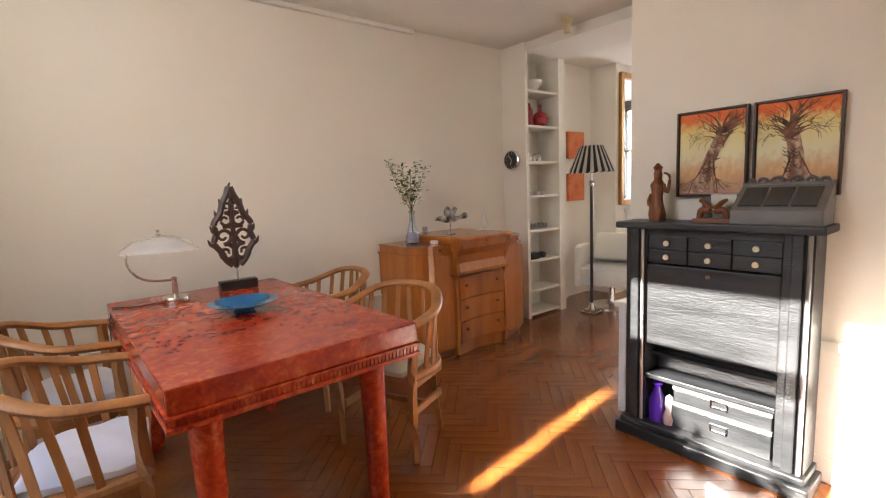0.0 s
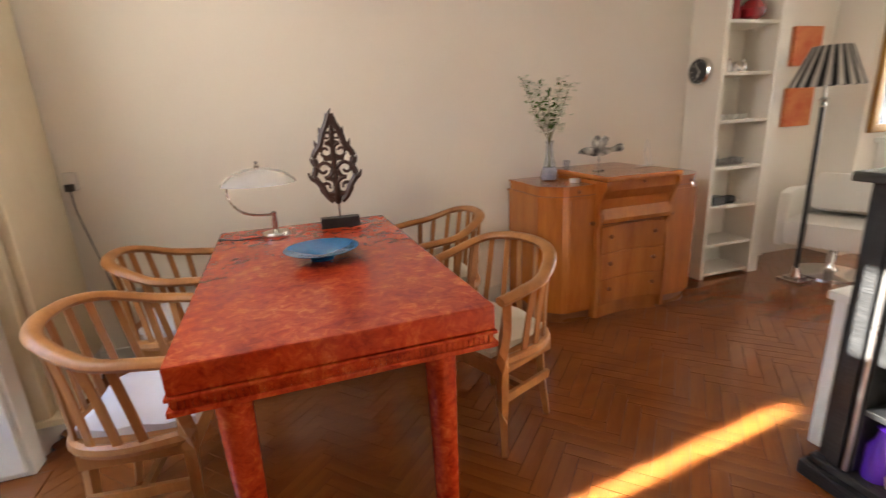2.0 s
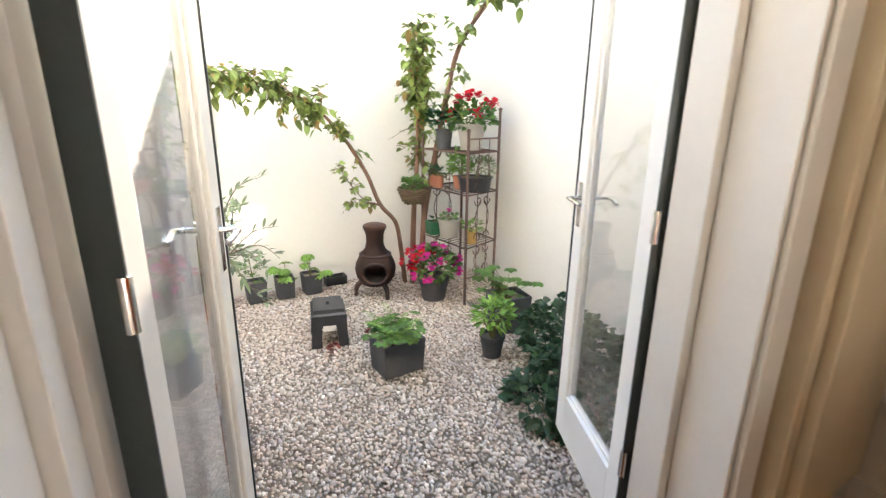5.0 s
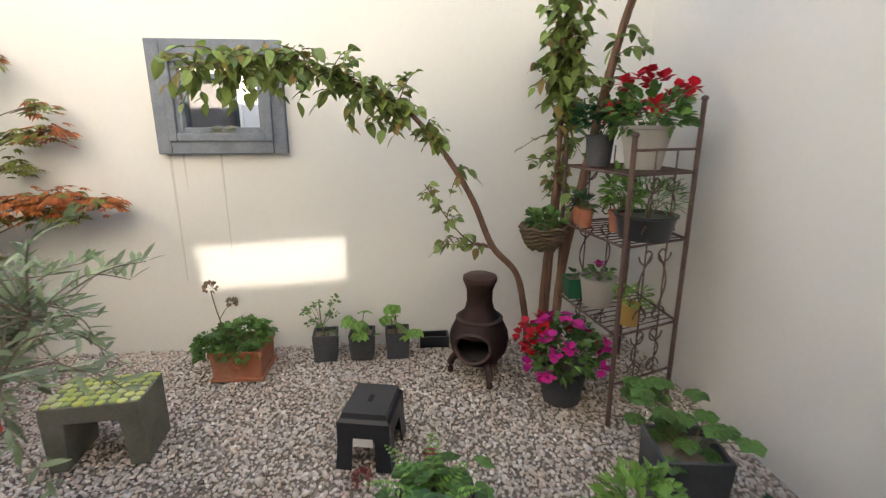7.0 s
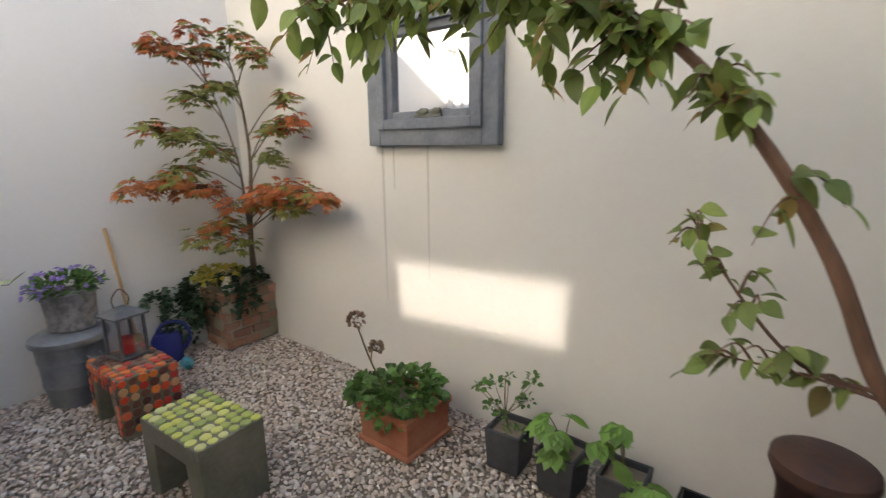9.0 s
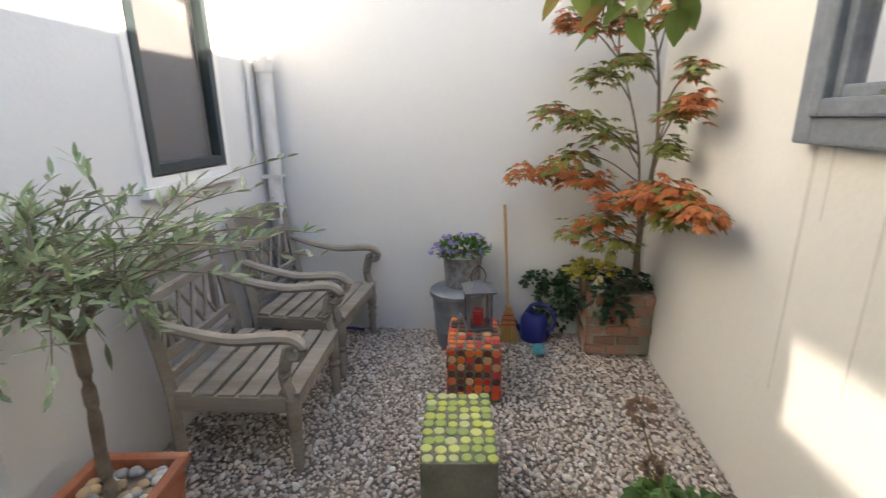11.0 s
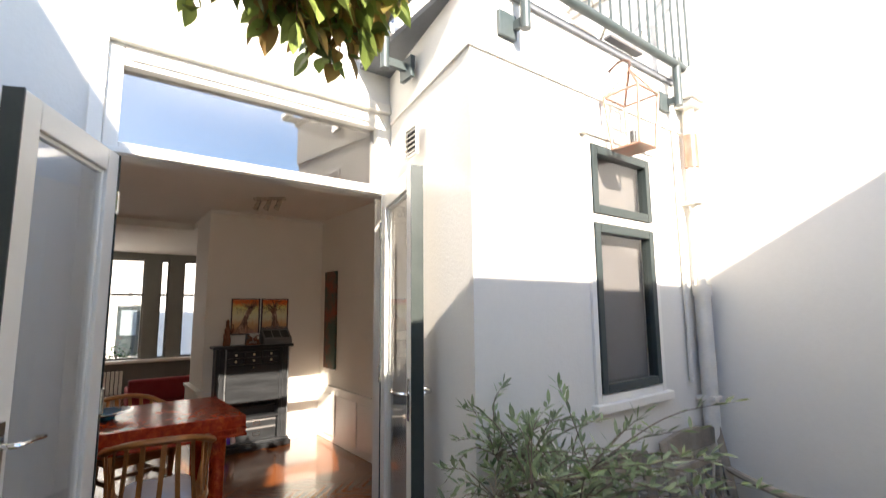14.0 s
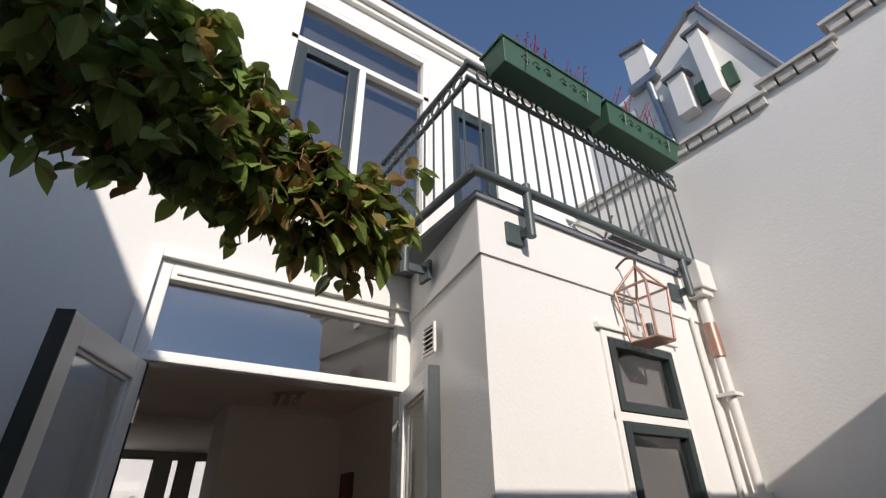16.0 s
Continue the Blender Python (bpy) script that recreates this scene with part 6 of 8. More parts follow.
bm = bmesh.new()
for z, w in ((0.17, 0.03), (0.14, 0.038), (0.11, 0.045)):
    box(bm, -w, w, -0.016, 0.02, z, z + 0.006)
part("binding", bm, "red_wax", br)
wc = thing("watering_can", pose(-3.375, 0.36, G, 0, 0, -20), "dark blue plastic watering can", "watering can")
turned("can_body", [(0.075, 0), (0.08, 0.01), (0.08, 0.13), (0.06, 0.165), (0.04, 0.17), (0.04, 0.165), (0.001, 0.12)], "blue_plastic", wc, squash=0.8)
bent("handle", [(-0.07, 0, 0.04), (-0.12, 0, 0.12), (-0.09, 0, 0.21), (0, 0, 0.225), (0.05, 0, 0.16)], 0.01, "blue_plastic", wc)
bent("spout", [(0.07, 0, 0.03, 1.3), (0.12, 0, 0.1, 1), (0.17, 0, 0.19, 0.9)], 0.012, "blue_plastic", wc)
tb = thing("ceramic_bird", pose(-3.39, 0.56, G, 0, 0, 60), "small turquoise ceramic bird on the gravel", "ornament")
bm = bmesh.new()
tube(bm, smooth_line([(-0.07, 0, 0.015, 0.2), (-0.04, 0, 0.025, 0.6), (0, 0, 0.035, 1.2), (0.03, 0, 0.055, 1.0), (0.045, 0, 0.07, 0.7), (0.06, 0, 0.066, 0.1)], 4), 0.03, 10)
part("bird_body", bm, "turquoise", tb, soft=True)

# ---- brick planter with maple ----
bp = thing("brick_planter", pose(-3.985, 0.252, G), "crumbling old brick planter in the wall corner", "planter")
bm = bmesh.new()
box(bm, 0, 0.335, 0.0, 0.265, 0, 0.36)
for v in bm.verts:
    if v.co.x > 0.1 and v.co.z > 0.1:
        v.co.z -= 0.02
part("core", bm, "brick_mortar", bp, bevel=0.012)
rnd = random.Random(31)
for row in range(6):
    z = 0.008 + row * 0.058
    for face in ("n", "e"):
        L = 0.345 if face == "n" else 0.275
        u = -0.06 * (row % 2)
        while u < L - 0.02:
            a, b = max(0.0, u), min(L, u + 0.112)
            u += 0.124
            if b - a < 0.03 or rnd.random() < (0.25 if row > 3 else 0.1):
                continue
            bm = bmesh.new()
            dp = rnd.uniform(0.002, 0.012)
            if face == "n":
                vs = box(bm, a, b, 0.25, 0.265 + dp, z, z + 0.048)
            else:
                vs = box(bm, 0.32, 0.335 + dp, a, b, z, z + 0.048)
            for v in vs:
                v.co += Vector((rnd.uniform(-0.005, 0.005), rnd.uniform(-0.005, 0.005), rnd.uniform(-0.005, 0.005)))
            part("brick", bm, "brick", bp, bevel=0.005)
bx("soil", 0.02, 0.315, 0.02, 0.245, 0.338, 0.366, "soil", bp)
bm = bmesh.new()
for (c, s, n) in (((0.16, 0.18, 0.40), (0.16, 0.10, 0.06), 170), ((0.37, 0.1, 0.33), (0.13, 0.13, 0.16), 330), ((0.20, 0.285, 0.27), (0.07, 0.02, 0.13), 110), ((0.29, 0.285, 0.33), (0.05, 0.02, 0.08), 50), ((0.50, 0.06, 0.20), (0.12, 0.06, 0.2), 260), ((0.60, 0.03, 0.33), (0.07, 0.03, 0.08), 60)):
    leaves_in(bm, rnd, n, c, s, 0.036, 0.034, 0.1, 0.3, 0.5, (0.0, 1.0, 0.85, 0.4, 0.0))
for v in bm.verts:
    v.co.y, v.co.z = max(v.co.y, 0.004), max(v.co.z, 0.004)
part("ivy_leaves", bm, "ivy", bp, "dark ivy hanging over the bricks")
bm = bmesh.new()
leaves_in(bm, rnd, 110, (0.33, 0.22, 0.47), (0.13, 0.09, 0.055), 0.042, 0.03)
part("yellow_leaves", bm, "leaf_yellow", bp, "yellowing leaves")
wb = thing("bird_ornament", pose(-3.70, 0.485, G + 0.35), "small white stone bird on the planter", "ornament")
bm = bmesh.new()
lathe(bm, [(0.02, 0), (0.035, 0.02), (0.038, 0.045), (0.025, 0.07), (0.02, 0.08), (0.015, 0.095), (0.001, 0.1)], 14)
part("bird_body", bm, "white_china", wb, soft=True)


def maple_leaf(bm, q, d, s, rnd):
    d = Vector(d).normalized()
    side = d.cross(Vector((0, 0, 1)))
    side = side.normalized() if side.length > 0.1 else Vector((1, 0, 0))
    for a, k in ((-1.15, 0.55), (-0.55, 0.85), (0.0, 1.0), (0.55, 0.85), (1.15, 0.55)):
        leaf(bm, q, d * math.cos(a) + side * math.sin(a) + Vector((0, 0, rnd.uniform(-0.1, 0.05))), s * k, s * 0.34, 0.0, 0.1, (0.25, 1.0, 0.0), 0.25)


mp_ = thing("japanese_maple", pose(-3.91, 0.44, G + 0.36), "slender Japanese maple with green and reddening leaves", "tree")
rnd = random.Random(77)
stem_line = smooth_line([(0, 0, -0.04, 1.6), (0.02, 0.01, 0.15, 1.35), (0.02, 0.03, 0.4, 1.1), (0.0, 0.06, 0.75, 0.8), (0.03, 0.07, 1.1, 0.5), (0.10, 0.07, 1.4, 0.25)], 5)
bm = bmesh.new()
tube(bm, stem_line, 0.013, 7)
part("trunk", bm, "bark_grey", mp_)
second_line = smooth_line([(0, 0.0, 0.1, 1.2), (0.05, 0.05, 0.45, 0.9), (0.10, 0.09, 0.8, 0.6), (0.22, 0.08, 1.2, 0.3)], 5)
bm = bmesh.new()
tube(bm, second_line, 0.009, 6)
part("stem", bm, "bark_grey", mp_)
green, red = bmesh.new(), bmesh.new()
# each layer: where its branch ends, how far it spreads, its leaves and how red they are
layers = [((0.62, 0.07, 0.66), 0.10, 0.07, 34, 0.85), ((0.48, 0.08, 0.68), 0.13, 0.09, 50, 0.75), ((0.34, 0.10, 0.64), 0.13, 0.09, 46, 0.85), ((0.40, 0.06, 0.74), 0.12, 0.07, 34, 0.3),
          ((0.08, 0.78, 0.60), 0.08, 0.13, 46, 0.85), ((0.10, 0.60, 0.64), 0.10, 0.14, 56, 0.85), ((0.12, 0.42, 0.62), 0.12, 0.13, 56, 0.9), ((0.08, 0.52, 0.55), 0.08, 0.16, 40, 0.25), ((0.18, 0.24, 0.55), 0.14, 0.11, 50, 0.8), ((0.24, 0.16, 0.44), 0.13, 0.1, 44, 0.5),
          ((0.36, 0.14, 0.38), 0.10, 0.08, 26, 0.1), ((0.20, 0.2, 0.33), 0.12, 0.1, 30, 0.15),
          ((0.50, 0.06, 0.95), 0.10, 0.06, 30, 0.45), ((0.36, 0.08, 0.92), 0.11, 0.07, 36, 0.1), ((0.24, 0.10, 0.84), 0.11, 0.08, 34, 0.05),
          ((0.06, 0.58, 0.98), 0.06, 0.11, 36, 0.8), ((0.06, 0.42, 0.95), 0.07, 0.11, 34, 0.15), ((0.06, 0.38, 0.80), 0.07, 0.1, 26, 0.05), ((0.05, 0.55, 1.10), 0.05, 0.09, 20, 0.4),
          ((0.30, 0.07, 1.12), 0.11, 0.07, 34, 0.1), ((0.18, 0.14, 1.18), 0.10, 0.09, 36, 0.15), ((0.46, 0.05, 1.36), 0.08, 0.06, 26, 0.8), ((0.34, 0.07, 1.34), 0.11, 0.07, 36, 0.6), ((0.20, 0.09, 1.36), 0.10, 0.08, 34, 0.4), ((0.08, 0.34, 1.33), 0.07, 0.1, 32, 0.45), ((0.10, 0.2, 1.44), 0.08, 0.08, 22, 0.5), ((0.25, 0.06, 1.46), 0.08, 0.06, 20, 0.7)]
for c, rx, ry, count, redness in layers:
    line_ = second_line if c[0] > 0.2 else stem_line
    base = min((p for p, k in line_), key=lambda p: abs(p.z - max(0.12, c[2] - 0.10 - 0.2 * Vector(c[:2]).length)))
    bm = bmesh.new()
    tube(bm, smooth_line([(*base, 1), ((base[0] + c[0]) / 2, (base[1] + c[1]) / 2, (base[2] + c[2]) / 2 + 0.035, 0.7), (*c, 0.35)], 5), 0.0045, 5)
    for j in range(5):
        a = rnd.uniform(0, 6.283)
        e = (c[0] + rx * 0.8 * math.cos(a), c[1] + ry * 0.8 * math.sin(a), c[2] - 0.01)
        m_ = ((base[0] + 2 * c[0]) / 3, (base[1] + 2 * c[1]) / 3, (base[2] + 2 * c[2]) / 3 + 0.02)
        tube(bm, smooth_line([(*m_, 0.5), ((m_[0] + e[0]) / 2, (m_[1] + e[1]) / 2, (m_[2] + e[2]) / 2 + 0.01, 0.4), (*e, 0.2)], 2), 0.004, 4)
    part("branch", bm, "bark_grey", mp_)
    for k in range(int(count * 1.7)):
        a, r = rnd.uniform(0, 6.283), rnd.random() ** 0.6
        q = (max(c[0] + rx * r * math.cos(a), -0.05), max(c[1] + ry * r * math.sin(a), -0.12), c[2] + rnd.gauss(0, 0.022) - 0.03 * r)
        d = (math.cos(a) + rnd.uniform(-0.5, 0.5), math.sin(a) + rnd.uniform(-0.5, 0.5), rnd.uniform(-0.6, 0.0))
        maple_leaf(red if rnd.random() < redness else green, q, d, rnd.uniform(0.038, 0.062), rnd)
for layer in (green, red):
    for v in layer.verts:
        v.co.x, v.co.y = max(v.co.x, -0.07), max(v.co.y, -0.18)
part("green_leaves", green, "leaf_maple", mp_)
part("red_leaves", red, "leaf_maple_red", mp_, "reddened leaves at the tips")

# ---- terracotta box, three dark pots ----
tp = thing("terracotta_planter", pose(-3.685, 1.925, G), "square terracotta planter with trailing green plants", "planter")
square_pot(tp, 0.27, 0.27, 0.17, "terracotta", 0.02, 0.94, 0.008)
turned("boss", [(0.022, 0), (0.02, 0.012), (0.001, 0.02)], "terracotta", tp, seg=14).matrix_basis = pose(0.131, 0, 0.085, 0, 90)
bx("foot_rim", -0.14, 0.14, -0.14, 0.14, 0.0, 0.02, "terracotta", tp, bevel=0.006)
rnd = random.Random(41)
bm = bmesh.new()
for c, s, n in (((0, 0, 0.21), (0.17, 0.17, 0.07), 420), ((0.06, -0.16, 0.17), (0.08, 0.07, 0.08), 160), ((0.13, 0.0, 0.16), (0.04, 0.1, 0.05), 60)):
    leaves_in(bm, rnd, n, c, s, 0.038, 0.036, 0.4, 0.3, 0.4, (0.0, 0.9, 1.0, 0.5, 0.0))
part("leaves", bm, "leaf_mid", tp)
bm = bmesh.new()
tube(bm, smooth_line([(0.05, -0.05, 0.2, 1), (0.12, -0.06, 0.36, 0.9), (0.185, -0.06, 0.54, 0.7)], 4), 0.004, 5)
tube(bm, smooth_line([(0.12, -0.06, 0.36, 0.9), (0.17, 0.0, 0.44, 0.7), (0.18, 0.03, 0.46, 0.7)], 4), 0.003, 5)
part("stem", bm, "stem", tp)
bm = bmesh.new()
for c, r in (((0.185, -0.06, 0.56), 0.038), ((0.18, 0.035, 0.475), 0.026)):
    for k in range(60):
        d = up_dir(rnd, 0.1).normalized()
        leaf(bm, Vector(c) + d * r * 0.6, d, 0.018, 0.016, rnd.uniform(0, 3), 0.2, (0, 1, 0.9, 0))
part("dried_flower", bm, "dry_flower", tp, "faded hydrangea head")
rnd = random.Random(52)
for k, (y, kind) in enumerate(((2.365, "fine"), (2.58, "vine"), (2.79, "vine"))):
    t = thing("square_pot", pose(-3.80, y, G, 0, 0, (4, -3, 2)[k]), "small dark grey square pot with %s" % ("a feathery seedling" if kind == "fine" else "a broad-leaved seedling"), "flower pot", "row of dark square pots")
    square_pot(t, 0.15, 0.145, 0.165, "dark_pot", 0.012, 0.88)
    bm, st_ = bmesh.new(), bmesh.new()
    if kind == "fine":
        tube(st_, smooth_line([(0, 0, 0.1, 1), (0.01, -0.02, 0.24, 0.8), (-0.01, -0.03, 0.35, 0.4)], 4), 0.004, 5)
        for j in range(12):
            c = Vector((0.01, -0.02, 0.2)) + Vector((rnd.uniform(-0.07, 0.07), rnd.uniform(-0.09, 0.09), rnd.uniform(0.02, 0.16)))
            tube(st_, smooth_line([(0.0, -0.02, 0.2, 1), (*c, 0.5)], 2), 0.002, 4)
            leaves_in(bm, rnd, 12, c, (0.022, 0.022, 0.015), 0.024, 0.016, 0.2)
        leaves_in(bm, rnd, 30, (0.02, 0.03, 0.15), (0.03, 0.04, 0.02), 0.03, 0.01, 0.6)
    else:
        for j in range(8):
            c = Vector((rnd.uniform(-0.02, 0.1), rnd.uniform(-0.1, 0.1), rnd.uniform(0.14, 0.33)))
            tube(st_, smooth_line([(0, 0, 0.1, 1), (c.x * 0.4, c.y * 0.4, c.z * 0.8, 0.8), (*c, 0.5)], 3), 0.003, 5)
            for a in (-0.9, -0.3, 0.3, 0.9):
                leaf(bm, c, (math.cos(a + j), math.sin(a + j), -0.25), 0.07, 0.055, 0, 0.15, (0.2, 1, 0.8, 0), 0.3)
    part("stem", st_, "stem", t)
    part("leaves", bm, "leaf_light" if kind == "vine" else "leaf_mid", t)
dg = thing("drain_tray", pose(-3.92, 3.02, G), "low black plastic tray against the wall", "tray")
bm = bmesh.new()
for q in ((-0.05, 0.05, -0.09, -0.08), (-0.05, 0.05, 0.08, 0.09), (-0.05, -0.04, -0.08, 0.08), (0.04, 0.05, -0.08, 0.08)):
    box(bm, *q, 0, 0.07)
box(bm, -0.05, 0.05, -0.09, 0.09, 0, 0.008)
part("tray_body", bm, "black_plastic", dg)

# ---- chiminea ----
cm = thing("chiminea", pose(-3.52, 3.24, G, 0, 0, -22), "rust-flecked cast iron chiminea with a round mouth", "garden stove")
prof = [(0.05, 0.09), (0.11, 0.1), (0.15, 0.16), (0.162, 0.22), (0.155, 0.27), (0.12, 0.34), (0.08, 0.39), (0.068, 0.44), (0.07, 0.5), (0.085, 0.545)]
bm = bmesh.new()
seg = 36
rings = [[bm.verts.new((r * math.cos(2 * math.pi * i / seg), r * math.sin(2 * math.pi * i / seg), h)) for i in range(seg)] for r, h in prof]
for a, b in zip(rings, rings[1:]):
    for i in range(seg):
        f = (a[i], a[(i + 1) % seg], b[(i + 1) % seg], b[i])
        c = sum((v.co for v in f), Vector()) / 4
        ang = math.atan2(c.y, c.x)
        if (ang / 0.56) ** 2 + ((c.z - 0.225) / 0.075) ** 2 < 1:
            continue
        bm.faces.new(f)
bmesh.ops.solidify(bm, geom=bm.faces[:], thickness=0.01)
part("belly", bm, "cast_iron", cm, soft=True)
bm = bmesh.new()
tube(bm, [(Vector((0.165 * math.cos(0.60 * math.sin(k * 0.2618)), 0.165 * math.sin(0.60 * math.sin(k * 0.2618)), 0.225 + 0.08 * math.cos(k * 0.2618))), 1) for k in range(25)], 0.011, 6)
part("mouth_rim", bm, "cast_iron", cm, soft=True)
turned("lid", [(0.088, 0.545), (0.092, 0.555), (0.09, 0.575), (0.07, 0.585), (0.001, 0.588)], "cast_iron", cm)
turned("collar", [(0.125, 0.335), (0.128, 0.345), (0.12, 0.352)], "cast_iron", cm)
for k in range(3):
    a = 0.6 + k * 2.094
    bent("leg", [(0.09 * math.cos(a), 0.09 * math.sin(a), 0.13, 1.3), (0.15 * math.cos(a), 0.15 * math.sin(a), 0.08, 1.0), (0.16 * math.cos(a), 0.16 * math.sin(a), 0.0, 0.8)], 0.02, "cast_iron", cm)
turned("fire_bed", [(0.12, 0.13), (0.11, 0.14), (0.001, 0.145)], material("ash", (0.05, 0.045, 0.04), 0.95), cm)

# ---- plastic stool, planter with fern ----
ps = thing("step_stool", pose(-2.935, 2.69, G, 0, 0, -12), "black plastic step stool with a peeling white label", "stool")
bm = bmesh.new()
ring0 = [(-0.145, -0.115), (0.145, -0.115), (0.145, 0.115), (-0.145, 0.115)]
hi = [bm.verts.new((x * 0.78, y * 0.78, 0.24)) for x, y in ring0]
mid = [bm.verts.new((x * 0.86, y * 0.86, 0.20)) for x, y in ring0]
bm.faces.new(hi)
for i in range(4):
    bm.faces.new((mid[i], mid[(i + 1) % 4], hi[(i + 1) % 4], hi[i]))
for i in range(4):
    a, b = Vector((*ring0[i], 0)), Vector((*ring0[(i + 1) % 4], 0))
    at_, bt_ = mid[i].co.copy(), mid[(i + 1) % 4].co.copy()
    for p, q, pt, qt in ((a, a.lerp(b, 0.28), at_, at_.lerp(bt_, 0.28)), (a.lerp(b, 0.72), b, at_.lerp(bt_, 0.72), bt_)):
        bm.faces.new([bm.verts.new(v) for v in (p, q, q.lerp(qt, 0.62), qt, pt)] if p == a else [bm.verts.new(v) for v in (p, q, qt, pt, p.lerp(pt, 0.62))])
    bm.faces.new([bm.verts.new(v) for v in (a.lerp(b, 0.28).lerp(at_.lerp(bt_, 0.28), 0.62), a.lerp(b, 0.72).lerp(at_.lerp(bt_, 0.72), 0.62), at_.lerp(bt_, 0.72), at_.lerp(bt_, 0.28))])
bmesh.ops.remove_doubles(bm, verts=bm.verts, dist=0.0005)
bmesh.ops.recalc_face_normals(bm, faces=bm.faces)
bmesh.ops.solidify(bm, geom=bm.faces[:], thickness=0.008)
part("stool_body", bm, "black_plastic", ps, bevel=0.003)
# Black patch raised on the seat paints the shade inside a grip slot.
bx("grip_slot", -0.025, 0.025, -0.01, 0.01, 0.2385, 0.2412, material("slot_shade_black", (0.004, 0.004, 0.004), 0.9), ps)
bm = bmesh.new()
box(bm, 0.128, 0.1295, -0.04, 0.04, 0.12, 0.155, Matrix.Translation((0.0095, 0, -0.012)) @ Matrix.Rotation(-0.0, 4, "Y"))
part("label_sticker", bm, "white_china", ps, "torn white sticker")
pl = thing("planter_box", pose(-2.375, 2.93, G, 0, 0, 5), "dark grey planter box with fern and strawberry leaves", "planter")
square_pot(pl, 0.2, 0.26, 0.20, "dark_pot", 0.014, 0.92)
rnd = random.Random(61)
bm, st_ = bmesh.new(), bmesh.new()
for k in range(70):
    a, r = rnd.uniform(0, 6.283), rnd.uniform(0.02, 0.15)
    c = Vector((r * math.cos(a), r * math.sin(a) * 1.15, 0.23 + rnd.uniform(0, 0.08) - r * 0.2))
    tube(st_, smooth_line([(c.x * 0.3, c.y * 0.3, 0.16, 1), (*c, 0.6)], 2), 0.002, 4)
    for q in (-0.9, 0, 0.9):
        leaf(bm, c, (math.cos(a + q), math.sin(a + q), 0.1), 0.05, 0.04, 0, 0.2, (0, 0.8, 1, 0.7, 0), 0.2)
part("leaves", bm, "leaf_mid", pl)
part("stems", st_, "stem", pl)
bm = bmesh.new()
for k in range(7):
    a = k * 0.9 + 3.0
    L = 0.24 if k < 3 else 0.17
    for j in range(14):
        u = j / 13
        q = Vector((0.02 + L * u * math.cos(a) * 0.8, -0.02 + L * u * math.sin(a) * 0.8, 0.2 + L * (u - 0.45 * u * u) * 1.1))
        w = 0.05 * (1 - u) ** 0.7 + 0.006
        for s in (-1, 1):
            leaf(bm, q, (math.cos(a + s * 1.3), math.sin(a + s * 1.3), 0.25), w, 0.013, 0, 0.1, (0.4, 1, 0), 0.2)
part("fern_fronds", bm, "leaf_light", pl, "pale green fern fronds")
for (x, y, r) in ((-2.72, 2.66, 0.045), (-2.83, 2.93, 0.035)):
    hf = thing("dried_bloom", pose(x, y, G), "faded pink flower head lying on the gravel", "flower")
    bm = bmesh.new()
    for k in range(60):
        d = up_dir(rnd, 0.4).normalized()
        leaf(bm, d * r * 0.6 + Vector((0, 0, r * 0.5)), d, 0.022, 0.016, rnd.uniform(0, 3), 0.2, (0, 1, 0.9, 0))
    part("petals", bm, leaf_material("faded_pink", (0.42, 0.14, 0.12), (0.3, 0.12, 0.1)), hf)

# ---- pots by the north wall ----
bg = thing("planter_box", pose(-2.53, 3.82, G, 0, 0, -8), "large dark grey square planter with trailing round leaves", "planter")
square_pot(bg, 0.22, 0.24, 0.25, "dark_pot", 0.014, 0.92)
rnd = random.Random(71)
bm, st_ = bmesh.new(), bmesh.new()
for k in range(26):
    c = Vector((rnd.uniform(-0.3, 0.16), rnd.uniform(-0.18, 0.14), rnd.uniform(0.22, 0.42)))
    stems_to(st_, rnd, [c], (0, 0, 0.2), 0.003)
    a = rnd.uniform(0, 6)
    for j in range(5):
        leaf(bm, c, (math.cos(a + j * 1.25), math.sin(a + j * 1.25), -0.1), 0.05, 0.055, 0, 0.15, (0.3, 1, 0.9, 0), 0.2)
part("leaves", bm, "leaf_mid", bg)
part("stems", st_, "stem", bg)
sp2 = thing("flower_pot", pose(-2.25, 3.50, G), "small round dark pot with a light green bush", "flower pot")
round_pot(sp2, 0.055, 0.075, 0.14, "dark_pot")
bm, st_ = bmesh.new(), bmesh.new()
leaves_in(bm, rnd, 240, (0, 0, 0.27), (0.115, 0.115, 0.11), 0.05, 0.024, 0.3)
stems_to(st_, rnd, [(rnd.uniform(-0.08, 0.08), rnd.uniform(-0.08, 0.08), 0.28) for k in range(8)], (0, 0, 0.1), 0.005)
part("leaves", bm, "leaf_light", sp2)
part("stems", st_, "stem", sp2)
iv = thing("ivy_bush", pose(-1.75, 3.75, G), "low dark ivy bush along the wall behind the door", "shrub")
bm, st_ = bmesh.new(), bmesh.new()
for c, s, n in (((-0.25, 0.02, 0.18), (0.2, 0.2, 0.24), 420), ((0.02, -0.05, 0.16), (0.22, 0.25, 0.24), 460), ((0.25, -0.12, 0.1), (0.2, 0.28, 0.18), 380), ((0.1, -0.35, 0.05), (0.25, 0.14, 0.12), 260), ((0.42, 0.1, 0.28), (0.16, 0.16, 0.22), 240)):
    leaves_in(bm, rnd, n, c, s, 0.062, 0.045, 0.2, 0.3, 0.45, (0.0, 1.0, 0.9, 0.45, 0.0))
    stems_to(st_, rnd, [(c[0] + rnd.uniform(-0.1, 0.1), c[1] + rnd.uniform(-0.1, 0.1), c[2]) for k in range(6)], (c[0], c[1], 0), 0.005)
part("leaves", bm, "ivy", iv)
